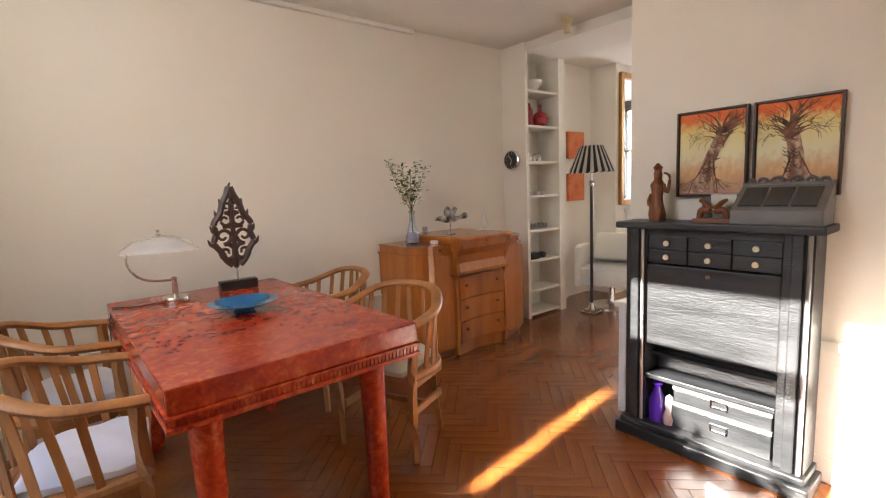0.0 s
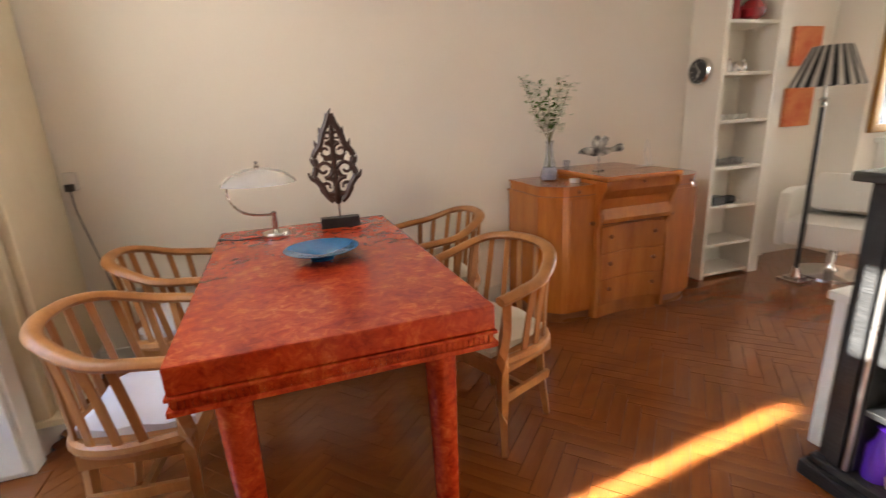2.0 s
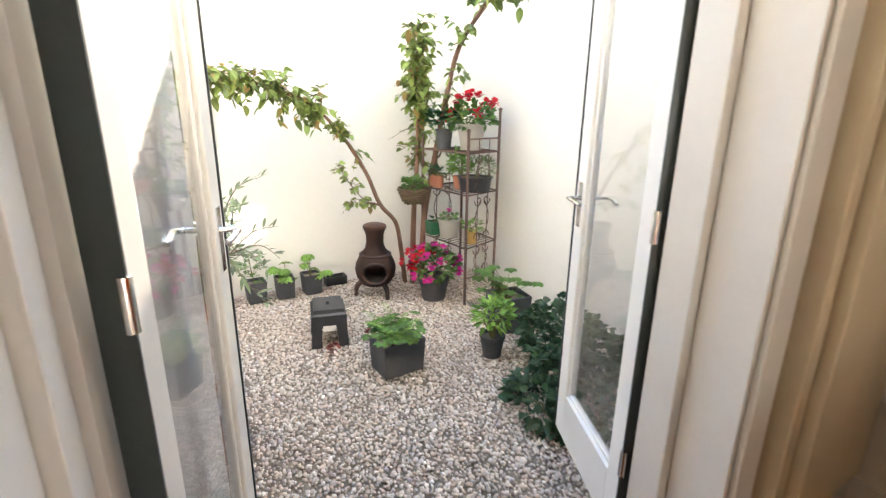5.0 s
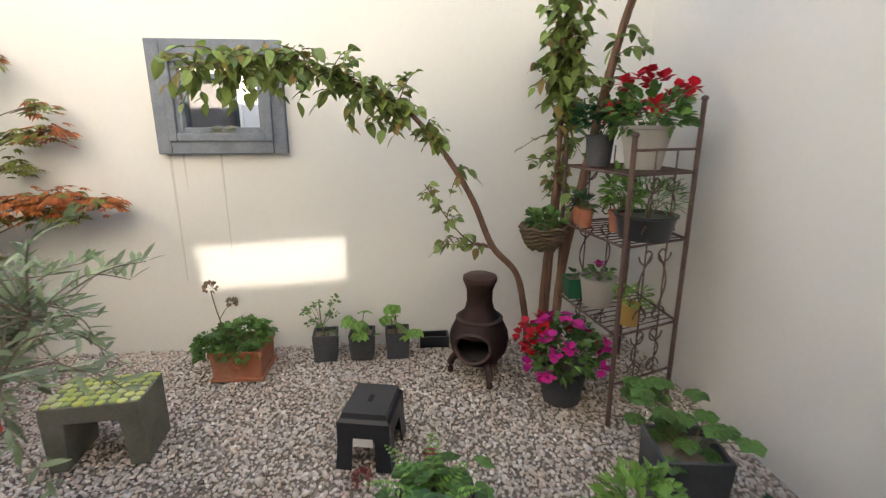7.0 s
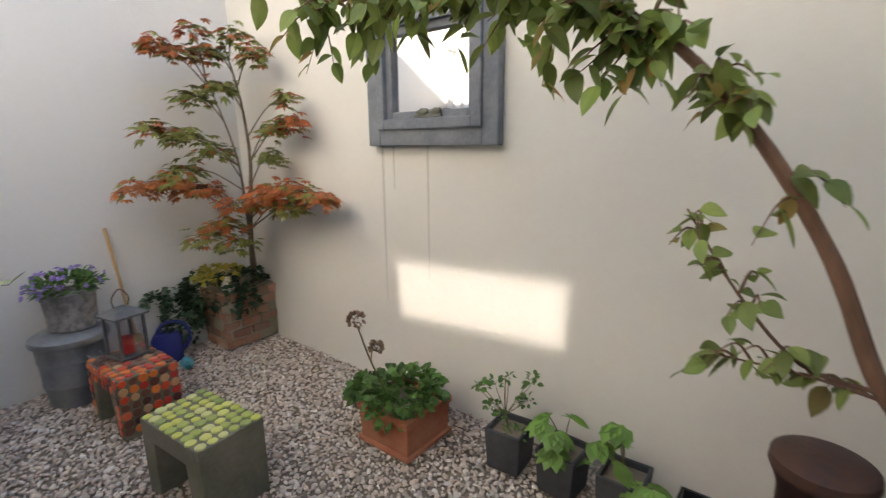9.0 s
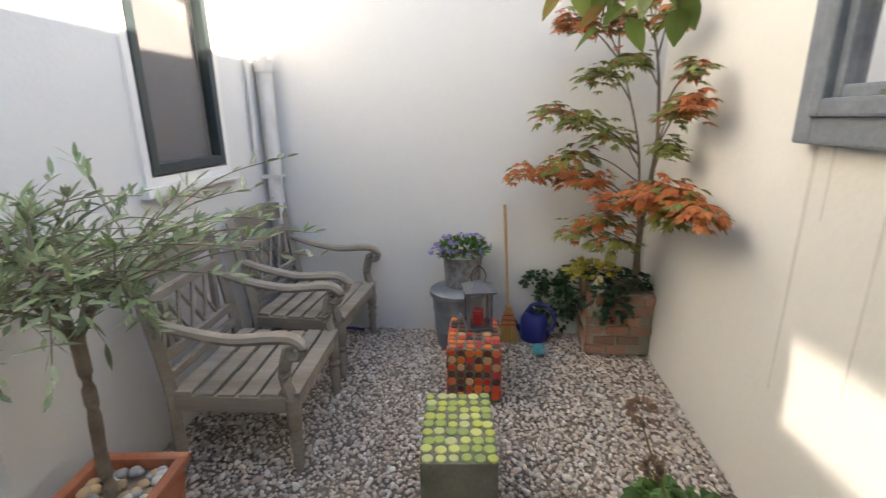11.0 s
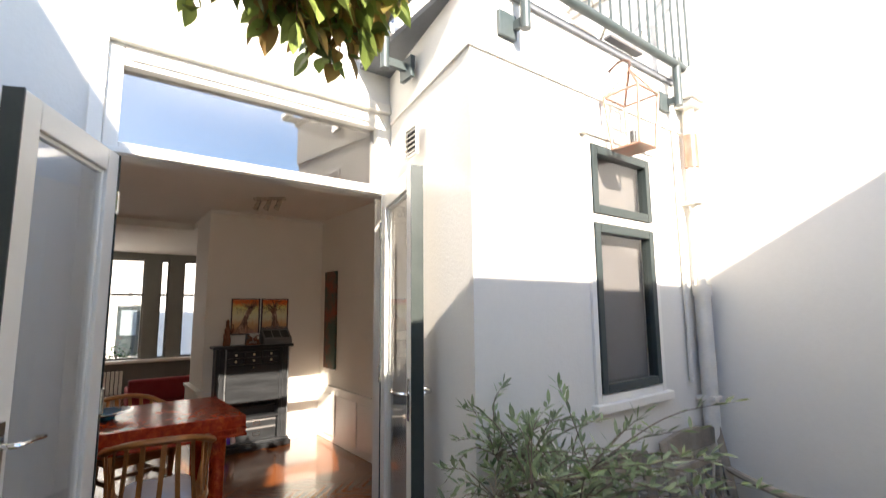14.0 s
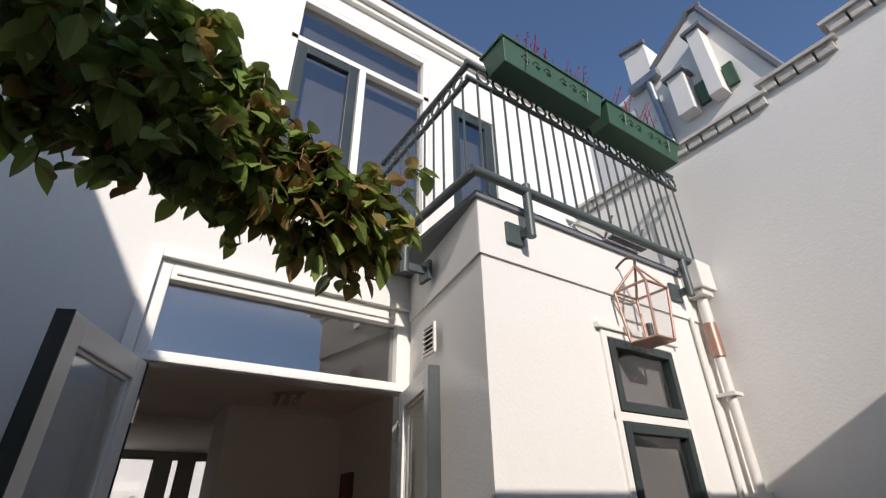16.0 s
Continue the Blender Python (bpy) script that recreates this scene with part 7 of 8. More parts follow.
part("stems", st_, "stem", iv)

# ---- iron plant rack ----
rk = thing("plant_rack", pose(0, 0, 0), "rust-brown iron corner plant rack with scrolled sides", "plant rack")
PA, PB, PC, PD = Vector((-3.14, 4.12, 0)), Vector((-3.00, 3.76, 0)), Vector((-3.69, 4.13, 0)), Vector((-3.58, 3.69, 0))
for p, h in ((PA, 1.40), (PB, 1.25), (PC, 1.25), (PD, 1.2)):
    rod("post", (p.x, p.y, G), (p.x, p.y, h), 0.011, "rust_iron", rk)
    turned("knob", [(0.012, 0), (0.017, 0.008), (0.012, 0.018), (0.001, 0.022)], "rust_iron", rk, at=(p.x, p.y, h), seg=10)
SH = (0.40, 0.80, 1.10)
for z in SH + (1.2, 0.16):
    for a, b in ((PA, PB), (PB, PD), (PD, PC), (PC, PA)):
        if z in (1.2, 0.16) and a is not PA:
            continue
        rod("rail", (a.x, a.y, z), (b.x, b.y, z), 0.006, "rust_iron", rk, seg=7)
    if z in SH:
        for k in range(1, 12):
            u = k / 12
            a, b = PC.lerp(PA, u), PD.lerp(PB, u)
            rod("wire", (a.x, a.y, z), (b.x, b.y, z), 0.003, "rust_iron", rk, seg=5)


def side_scroll(a, b, z0, z1):
    """Mirrored wire scrolls in the side between posts a and b."""
    w = (b - a)
    for s in (-1, 1):
        pts = []
        for i in range(25):
            u = i / 24
            off = 0.5 + s * (0.05 + 0.17 * math.sin(math.pi * u))
            pts.append((*(a + w * off + Vector((0, 0, z0 + (z1 - z0) * (0.12 + 0.76 * u)))),))
        bent("scroll", pts, 0.004, "rust_iron", rk, steps=2, seg=5)
        for zc, h in ((z0 + (z1 - z0) * 0.13, 1), (z0 + (z1 - z0) * 0.87, -1)):
            pts = []
            for i in range(15):
                ang = i * 0.42
                r = 0.05 * (1 - i / 18)
                off = a + w * (0.5 + s * 0.13)
                pts.append((*(off + w.normalized() * s * r * math.cos(ang) + Vector((0, 0, zc + h * r * math.sin(ang)))),))
            bent("scroll", pts, 0.004, "rust_iron", rk, steps=2, seg=5)


for z0, z1 in ((0.17, 0.40), (0.41, 0.80), (0.81, 1.10)):
    side_scroll(PA, PB, z0, z1)
    side_scroll(PC, PD, z0, z1)
for u in (0.33, 0.66):
    for a, b in ((PA, PB), (PC, PD)):
        q = a.lerp(b, u)
        rod("wire", (q.x, q.y, 0.16), (q.x, q.y, 1.2), 0.004, "rust_iron", rk, seg=5)
rnd = random.Random(81)


def potted(name, x, y, z, r0, r1, h, mat, label, greens=(), blooms=(), tags="flower pot", square=False):
    t = thing(name, pose(x, y, z), label, tags)
    if square:
        square_pot(t, r1 * 2, r1 * 2, h, mat, 0.01, 0.85)
    else:
        round_pot(t, r0, r1, h, mat)
    for m, n, c, s, L, w in greens:
        bm, st_ = bmesh.new(), bmesh.new()
        leaves_in(bm, rnd, n, c, s, L, w, 0.3)
        stems_to(st_, rnd, [(c[0] + rnd.uniform(-0.6, 0.6) * s[0], c[1] + rnd.uniform(-0.6, 0.6) * s[1], c[2]) for k in range(7)], (0, 0, h * 0.7), 0.003)
        part("leaves", bm, m, t)
        part("stems", st_, "stem", t)
    for m, n, c, s, r in blooms:
        bm = bmesh.new()
        flowers_in(bm, rnd, n, c, s, r)
        part("blossom", bm, m, t, "red blossom" if m == "petal_red" else "magenta blossom")
    return t


Z1, Z2, Z3 = 1.108, 0.808, 0.408
potted("flower_pot", -3.240, 3.930, Z1, 0.075, 0.11, 0.19, "cream_pot", "grey stoneware pot with bright red flowers", [("leaf_mid", 200, (0, 0, 0.24), (0.17, 0.17, 0.11), 0.06, 0.034)], [("petal_red", 17, (0.02, 0.02, 0.25), (0.17, 0.17, 0.18), 0.052)])
potted("flower_pot", -3.430, 3.800, Z1, 0.055, 0.066, 0.15, "dark_pot", "dark pot with leafy plant and few red flowers", [("leaf_dark", 170, (0, 0, 0.22), (0.12, 0.12, 0.09), 0.055, 0.03)], [("petal_red", 4, (-0.06, -0.05, 0.2), (0.1, 0.1, 0.08), 0.026)])
potted("plant_bowl", -3.150, 3.920, Z2, 0.11, 0.13, 0.11, "black_plastic", "black bowl with rosemary-like herbs", [("leaf_mid", 330, (0.01, 0, 0.18), (0.14, 0.14, 0.09), 0.06, 0.006)])
potted("flower_pot", -3.290, 3.870, Z2, 0.045, 0.055, 0.1, "terracotta", "terracotta pot with fresh green basil", [("leaf_light", 110, (0, 0, 0.19), (0.08, 0.08, 0.12), 0.055, 0.034)])
for k, (x, y) in enumerate(((-3.40, 3.745), (-3.465, 3.745), (-3.525, 3.76))):
    potted("flower_pot", x, y, Z2, 0.028, 0.037, 0.095, "terracotta", "small terracotta pot with a dark succulent", [("leaf_dark", 24, (0, 0, 0.12), (0.035, 0.035, 0.05), 0.05, 0.02)])
potted("flower_pot", -3.500, 3.755, Z3, 0.05, 0.058, 0.11, "green_pot", "square green glazed pot", [("leaf_dark", 12, (0, 0, 0.12), (0.04, 0.04, 0.03), 0.04, 0.02)], square=True)
potted("flower_pot", -3.370, 3.825, Z3, 0.07, 0.09, 0.15, "cream_pot", "pale green-grey pot with a magenta flower", [("leaf_mid", 30, (0, 0, 0.17), (0.06, 0.06, 0.03), 0.04, 0.025)], [("petal_pink", 2, (0, 0, 0.17), (0.03, 0.03, 0.05), 0.035)])
potted("flower_pot", -3.110, 3.870, Z3, 0.04, 0.05, 0.10, material("ochre_pot", (0.5, 0.3, 0.08), 0.6), "small ochre pot with feathery green", [("leaf_light", 90, (0.02, 0, 0.14), (0.08, 0.08, 0.06), 0.04, 0.014)])
potted("flower_pot", -3.24, 3.62, G, 0.09, 0.12, 0.19, "dark_pot", "dark pot overflowing with red and magenta flowers", [("leaf_mid", 340, (0, 0, 0.27), (0.20, 0.18, 0.16), 0.05, 0.03)], [("petal_pink", 24, (0.03, 0.0, 0.22), (0.22, 0.2, 0.22), 0.046), ("petal_red", 15, (-0.10, -0.06, 0.26), (0.15, 0.15, 0.17), 0.046)])
hp = thing("hanging_basket", pose(-3.47, 3.555, 0.675), "dark wicker half basket with green plants tied to the tree", "basket")
turned("basket_body", [(0.02, 0), (0.06, 0.015), (0.095, 0.06), (0.11, 0.11), (0.116, 0.125), (0.1, 0.125), (0.08, 0.1), (0.001, 0.1)], "wicker", hp)
for k in range(7):
    u = k / 6
    rr_, zz = 0.068 + 0.05 * u ** 0.6, 0.018 + 0.108 * u
    bm = bmesh.new()
    tube(bm, [(Vector((rr_ * (1 + 0.035 * math.sin(a * 2.1 + 3 * k)) * math.cos(a * math.pi / 20), rr_ * (1 + 0.035 * math.sin(a * 2.1 + 3 * k)) * math.sin(a * math.pi / 20), zz + 0.006 * math.sin(a * 1.3 + k))), 1) for a in range(41)], 0.0085, 5, 1.0, 0.2, rnd)
    part("strand", bm, "wicker", hp)
bm = bmesh.new()
leaves_in(bm, rnd, 120, (0, 0, 0.16), (0.085, 0.085, 0.05), 0.045, 0.034, 0.4)
part("leaves", bm, "leaf_mid", hp)
bm = bmesh.new()
box(bm, -0.13, -0.1, -0.02, 0.02, 0.05, 0.13)
part("bracket", bm, "rust_iron", hp)

# ---- the arching tree ----
tr = thing("arching_tree", pose(0, 0, 0), "small garden tree with several stems and a long arching limb", "tree")
rnd = random.Random(101)
trunks = [[(-3.64, 3.62, G - 0.03, 1.3), (-3.65, 3.63, 0.5, 1.0), (-3.63, 3.66, 1.0, 0.9), (-3.66, 3.68, 1.5, 0.7), (-3.60, 3.66, 2.0, 0.5)],
          [(-3.70, 3.66, G - 0.03, 1.2), (-3.73, 3.69, 0.6, 0.9), (-3.72, 3.73, 1.2, 0.8), (-3.70, 3.74, 1.7, 0.5)],
          [(-3.58, 3.68, G - 0.03, 1.4), (-3.58, 3.70, 0.5, 1.3), (-3.52, 3.76, 1.0, 1.2), (-3.42, 3.80, 1.45, 1.1), (-3.3, 3.85, 1.85, 0.9), (-2.9, 3.85, 2.12, 0.8), (-2.55, 3.65, 2.24, 0.7), (-2.3, 3.4, 2.27, 0.6), (-2.22, 3.15, 2.27, 0.45), (-2.2, 2.92, 2.22, 0.35), (-2.2, 2.70, 2.16, 0.2)]]
limb = [(-3.70, 3.58, G - 0.03, 1.3), (-3.66, 3.52, 0.3, 1.2), (-3.60, 3.45, 0.52, 1.15), (-3.57, 3.31, 0.68, 1.1), (-3.56, 3.20, 0.93, 1.0), (-3.55, 3.05, 1.17, 0.9), (-3.54, 2.86, 1.38, 0.8), (-3.50, 2.66, 1.48, 0.65), (-3.44, 2.45, 1.54, 0.5), (-3.38, 2.2, 1.57, 0.35), (-3.33, 1.98, 1.53, 0.2)]
twig_b = [(-3.57, 3.31, 0.68, 0.7), (-3.52, 3.18, 0.72, 0.5), (-3.5, 3.06, 0.85, 0.4), (-3.49, 2.95, 1.02, 0.25)]
twig_c = [(-3.575, 3.33, 0.66, 0.6), (-3.52, 3.2, 0.70, 0.4), (-3.5, 3.05, 0.71, 0.2)]
for k, line_ in enumerate(trunks + [limb, twig_b, twig_c]):
    bm = bmesh.new()
    tube(bm, smooth_line(line_, 6), (0.017, 0.0155, 0.0185, 0.0155, 0.008, 0.008)[k], 8, 1.0, 0.06, rnd)
    part("trunk" if k < 3 else "limb", bm, "bark_brown", tr, soft=True)
fol, fol2, tw = bmesh.new(), bmesh.new(), bmesh.new()


def spray(q, d, L, n, rust, s=1.0):
    """A leafy twig."""
    d = Vector(d).normalized()
    pts = smooth_line([(*q, 1), (*(Vector(q) + d * L * 0.5 + Vector((0, 0, 0.02))), 0.7), (*(Vector(q) + d * L - Vector((0, 0, 0.02))), 0.3)], 4)
    tube(tw, pts, 0.0035, 4)
    for k in range(n):
        p = pts[1 + k * (len(pts) - 1) // n][0]
        o = d * 0.4 + up_dir(rnd, -0.25)
        w = rnd.uniform(0.8, 1.25) * s
        leaf(fol2 if rnd.random() < rust else fol, p, o, 0.078 * w, 0.054 * w, rnd.uniform(-0.8, 0.8), 0.18, (0.0, 0.72, 1.0, 0.95, 0.62, 0.0), 0.45)


def along(line_, u):
    return line_[min(len(line_) - 1, int(u * len(line_)))][0]


lp = smooth_line(limb, 6)
for k in range(80):
    u = rnd.uniform(0.58, 1.0)
    spray(along(lp, u), (rnd.uniform(-0.1, 0.8), rnd.uniform(-0.8, 0.5), rnd.uniform(-0.7, 0.5)), rnd.uniform(0.08, 0.20), rnd.randint(5, 9), 0.12, 0.72)
for k in range(16):
    u = rnd.uniform(0.45, 0.62)
    spray(along(lp, u), (rnd.uniform(-0.1, 0.8), rnd.uniform(-0.9, 0.9), rnd.uniform(-0.5, 0.5)), rnd.uniform(0.06, 0.14), 5, 0.1, 0.72)
for line_ in (twig_b, twig_c):
    q = smooth_line(line_, 5)
    for k in range(9):
        spray(along(q, rnd.uniform(0.25, 1.0)), (rnd.uniform(-0.2, 0.8), rnd.uniform(-1, 0.3), rnd.uniform(-0.2, 0.6)), 0.07, 4, 0.05, 0.58)
for line_, lo, hi_, n in ((trunks[0], 0.45, 0.7, 14), (trunks[0], 0.7, 1.0, 62), (trunks[1], 0.4, 0.72, 16), (trunks[1], 0.74, 1.0, 48), (trunks[2], 0.28, 0.62, 30)):
    q = smooth_line(line_, 6)
    for k in range(n):
        spray(along(q, rnd.uniform(lo, hi_)), (rnd.uniform(-0.4, 1), rnd.uniform(-1, 0.6), rnd.uniform(-0.6, 0.6)), rnd.uniform(0.08, 0.22), rnd.randint(4, 7), 0.08, 0.78)
q = smooth_line(trunks[2], 6)
for k in range(380):
    u = rnd.uniform(0.56, 1.0)
    p = along(q, u)
    wide = 0.23 - 0.13 * (u - 0.56) / 0.44
    o = Vector((rnd.uniform(-1, 1) * wide * 0.8, rnd.uniform(-1, 1) * wide * 0.8, rnd.uniform(-0.8, 0.9) * wide))
    tube(tw, smooth_line([(*p, 1), (*(p + o * 0.6 + Vector((0, 0, 0.03))), 0.6), (*(p + o), 0.4)], 3), 0.003, 4)
    spray(p + o, (o.x + rnd.uniform(-0.2, 0.2), o.y + rnd.uniform(-0.2, 0.2), rnd.uniform(-0.6, 0.2)), rnd.uniform(0.05, 0.09), rnd.randint(6, 9), 0.4 if u > 0.88 else 0.2 if u > 0.75 else 0.08, 0.7)
part("twig_mass", tw, "bark_brown", tr)
part("green_leaves", fol, "leaf_tree", tr)
part("rusty_leaves", fol2, "leaf_rust", tr, "leaves turning rust-red")

# ---- olive tree ----
ol = thing("olive_tree", pose(-2.055, 1.93, G, 0, 0, 6), "small standard olive tree in a square terracotta pot", "olive tree")
square_pot(ol, 0.27, 0.27, 0.265, "terracotta", 0.02, 0.82, 0.012)
rnd = random.Random(111)
bm = bmesh.new()
tube(bm, smooth_line([(0, 0, 0.18, 1.3), (0.012, 0.0, 0.35, 1.0), (-0.008, 0.01, 0.55, 0.95), (0.0, 0.0, 0.74, 1.1)], 5), 0.018, 9, 1.0, 0.08, rnd)
ends = []
for k in range(7):
    a = k * 0.9 + 0.3
    e = Vector((0.15 * math.cos(a), 0.17 * math.sin(a), 0.88 + rnd.uniform(-0.05, 0.1)))
    tube(bm, smooth_line([(0, 0, 0.72, 1), (0.06 * math.cos(a), 0.07 * math.sin(a), 0.82, 0.8), (*e, 0.5)], 4), 0.0085, 6)
    ends.append(e)
part("trunk", bm, "bark_grey", ol)
bm, tw = bmesh.new(), bmesh.new()
for k in range(112):
    e = rnd.choice(ends)
    a = rnd.uniform(0, 6.283)
    L = rnd.uniform(0.1, 0.3) if k % 3 else rnd.uniform(0.1, 0.24)
    d = Vector((math.cos(a) * 0.8, math.sin(a) * 0.95, rnd.uniform(-0.1, 1.3) if k % 3 else rnd.uniform(-0.9, -0.1))).normalized()
    if k % 6 == 1:
        d, L = Vector((-0.75 + rnd.uniform(-0.2, 0.2), -0.65 + rnd.uniform(-0.3, 0.3), rnd.uniform(-0.1, 0.35))).normalized(), rnd.uniform(0.3, 0.5)
    q0 = e + Vector((rnd.uniform(-0.05, 0.05), rnd.uniform(-0.05, 0.05), rnd.uniform(-0.04, 0.05)))
    pts = smooth_line([(*e, 1), (*(q0 + d * L * 0.5 + Vector((0, 0, 0.03))), 0.7), (*(q0 + d * L - Vector((0, 0, 0.03 * rnd.random()))), 0.3)], 5)
    tube(tw, pts, 0.0028, 4)
    for j in range(2, len(pts)):
        for s in (-1, 1):
            if rnd.random() < 0.3:
                continue
            side = d.cross(Vector((0, 0, 1)))
            o = d * 0.7 + side * s * 0.6 + up_dir(rnd, 0.25) * 0.7
            leaf(bm, pts[j][0], o, rnd.uniform(0.04, 0.068), 0.0125, rnd.uniform(-0.8, 0.8), 0.15, (0.2, 1.0, 0.9, 0.0), 0.1)
part("twig_mass", tw, "bark_grey", ol)
part("leaves", bm, "leaf_olive", ol)
peb = [material("pebble_" + n, c, 0.6, second=tuple(q * 0.75 for q in c), scale=15, piece=0.2) for n, c in (("white", (0.62, 0.60, 0.55)), ("grey", (0.30, 0.30, 0.30)), ("tan", (0.42, 0.30, 0.18)))]
for k in range(60):
    x, y = rnd.uniform(-0.1, 0.1), rnd.uniform(-0.1, 0.1)
    if abs(x) < 0.025 and abs(y) < 0.025:
        continue
    bm = bmesh.new()
    r = rnd.uniform(0.012, 0.022)
    bmesh.ops.create_icosphere(bm, subdivisions=2, radius=r)
    for v in bm.verts:
        v.co *= 1 + 0.12 * noise.noise(v.co * 60 + Vector((k, 0, 0)))
        v.co.z *= 0.7
    o = part("pebble", bm, peb[k % 3], ol, soft=True)
    o.matrix_basis = Matrix.Translation((x, y, 0.236 + rnd.uniform(0, 0.012))) @ Matrix.Rotation(rnd.uniform(0, 3), 4, "Z")

# ---- garden armchairs ----
def garden_chair(m):
    """Weathered colonial armchair facing its local -x; 0.50 wide."""
    c = thing("garden_armchair", m, "weathered grey teak garden armchair with scrolled arms and lattice back", "garden chair", "pair of garden chairs")
    W = 0.255
    for s in (-1, 1):
        turned("leg", [(0.014, 0), (0.022, 0.03), (0.018, 0.07), (0.025, 0.12), (0.018, 0.145), (0.028, 0.165), (0.02, 0.18), (0.027, 0.2), (0.027, 0.31)], "old_teak", c, at=(-0.245, s * W, 0), seg=14)
        bm = bmesh.new()
        tube(bm, smooth_line([(-0.245, s * W, 0.31, 1.0), (-0.225, s * W, 0.40, 0.9), (-0.25, s * W, 0.50, 0.9)], 4), 0.026, 4)
        part("arm_post", bm, "old_teak", c)
        bm = bmesh.new()
        tube(bm, smooth_line([(0.21, s * W, 0, 1.0), (0.20, s * W, 0.3, 1.0), (0.23, s * W, 0.55, 1.0), (0.275, s * W, 0.80, 0.9)], 4), 0.028, 4)
        part("leg", bm, "old_teak", c, "tall rear leg and back post")
        pts = [(0.235, s * W, 0.60, 0.8), (0.12, s * W, 0.565, 0.9), (-0.05, s * W, 0.535, 1.0), (-0.2, s * W, 0.545, 1.1), (-0.27, s * W, 0.54, 1.0), (-0.30, s * W, 0.51, 0.9), (-0.285, s * W, 0.475, 0.8), (-0.255, s * W, 0.475, 0.7), (-0.25, s * W, 0.5, 0.6), (-0.268, s * W, 0.512, 0.5)]
        bm = bmesh.new()
        tube(bm, smooth_line(pts, 5), 0.027, 8, 0.75)
        part("armrest", bm, "old_teak", c, "curved arm ending in a scroll", soft=True)
        bx("side_rail", -0.24, 0.2, s * W - 0.015, s * W + 0.015, 0.255, 0.315, "old_teak", c, bevel=0.004)
    bx("front_rail", -0.262, -0.235, -W + 0.02, W - 0.02, 0.255, 0.315, "old_teak", c, bevel=0.004)
    bx("rear_rail", 0.19, 0.215, -W + 0.02, W - 0.02, 0.255, 0.315, "old_teak", c, bevel=0.004)
    for k in range(6):
        x = -0.275 + k * 0.079
        o = bx("seat_slat", x, x + 0.064, -W - 0.01, W + 0.01, 0.317 - 0.012 * math.sin(k * 0.6), 0.335 - 0.012 * math.sin(k * 0.6), "old_teak", c, bevel=0.004)

    def back(z):
        return 0.195 + 0.09 * (max(0, z - 0.3) / 0.5) ** 1.2
    bm = bmesh.new()
    arch = [(u / 6 * (W - 0.005), 0.80 + 0.03 * (1 - (u / 6) ** 2)) for u in range(-6, 7)]
    slab(bm, [(-W + 0.005, 0.72)] + arch + [(W - 0.005, 0.72)], "x", back(0.78) - 0.013, back(0.78) + 0.013)
    part("top_rail", bm, "old_teak", c, "arched top rail")
    for z in (0.66, 0.45, 0.38):
        bx("back_rail", back(z) - 0.012, back(z) + 0.012, -W + 0.02, W - 0.02, z - 0.018, z + 0.018, "old_teak", c, bevel=0.003)
    for y in (-0.17, 0.17):
        bx("back_stile", back(0.55) - 0.011, back(0.55) + 0.011, y - 0.014, y + 0.014, 0.46, 0.65, "old_teak", c)
    for k in range(4):
        for s in (-1, 1):
            y0 = -0.14 + k * 0.0935 - 0.0
            bm = bmesh.new()
            a = Vector((back(0.47), y0 - 0.0, 0.47 if s > 0 else 0.64))
            b = Vector((back(0.64), y0 + 0.0935 * 0.98, 0.64 if s > 0 else 0.47))
            a.x, b.x = back(a.z) + s * 0.003, back(b.z) + s * 0.003
            bar(bm, a, b, 0.009, 0.009, 4)
            part("lattice", bm, "old_teak", c)
    return c


g1_ = garden_chair(pose(-2.16, 1.28, G, 0, 0, 3))
copy_thing(g1_, pose(-2.15, 0.60, G, 0, 0, -3))
bkt = thing("bucket", pose(-1.98, 0.42, G), "small dark bucket behind the garden chairs", "bucket")
round_pot(bkt, 0.06, 0.08, 0.14, "dark_pot")
stk = thing("stick", pose(-2.2, 0.34, G), "grey plastic stick lying by the wall", "stick")
rod("shaft", (-0.15, 0, 0.012), (0.12, -0.02, 0.02), 0.009, "blue_plastic", stk)

# ---- door mat ----
mat_ = thing("door_mat", pose(-1.14, 2.43, GR + 0.01), "black rubber openwork door mat on the gravel", "door mat")
bm = bmesh.new()
frame_xy2 = ((-0.155, 0.155, -0.335, -0.315), (-0.155, 0.155, 0.315, 0.335), (-0.155, -0.135, -0.315, 0.315), (0.135, 0.155, -0.315, 0.315))
for a, b, c, e in frame_xy2:
    box(bm, a, b, c, e, 0, 0.016)
part("border", bm, "rubber", mat_, bevel=0.003)
bm = bmesh.new()
rnd = random.Random(131)
for i in range(5):
    for j in range(11):
        cx, cy = -0.108 + i * 0.054, -0.285 + j * 0.057
        h = 1 if (i + j) % 2 else -1
        pts = []
        for k in range(13):
            a = k * 0.62 * h + (i * 2 + j)
            r = 0.029 * (1 - 0.65 * k / 12)
            pts.append((Vector((cx + r * math.cos(a), cy + r * math.sin(a), 0.008)), 1))
        tube(bm, pts, 0.0058, 5)
tagged(part("scrollwork", bm, "rubber", mat_, "cast rubber scrolls"), kind="stuff")

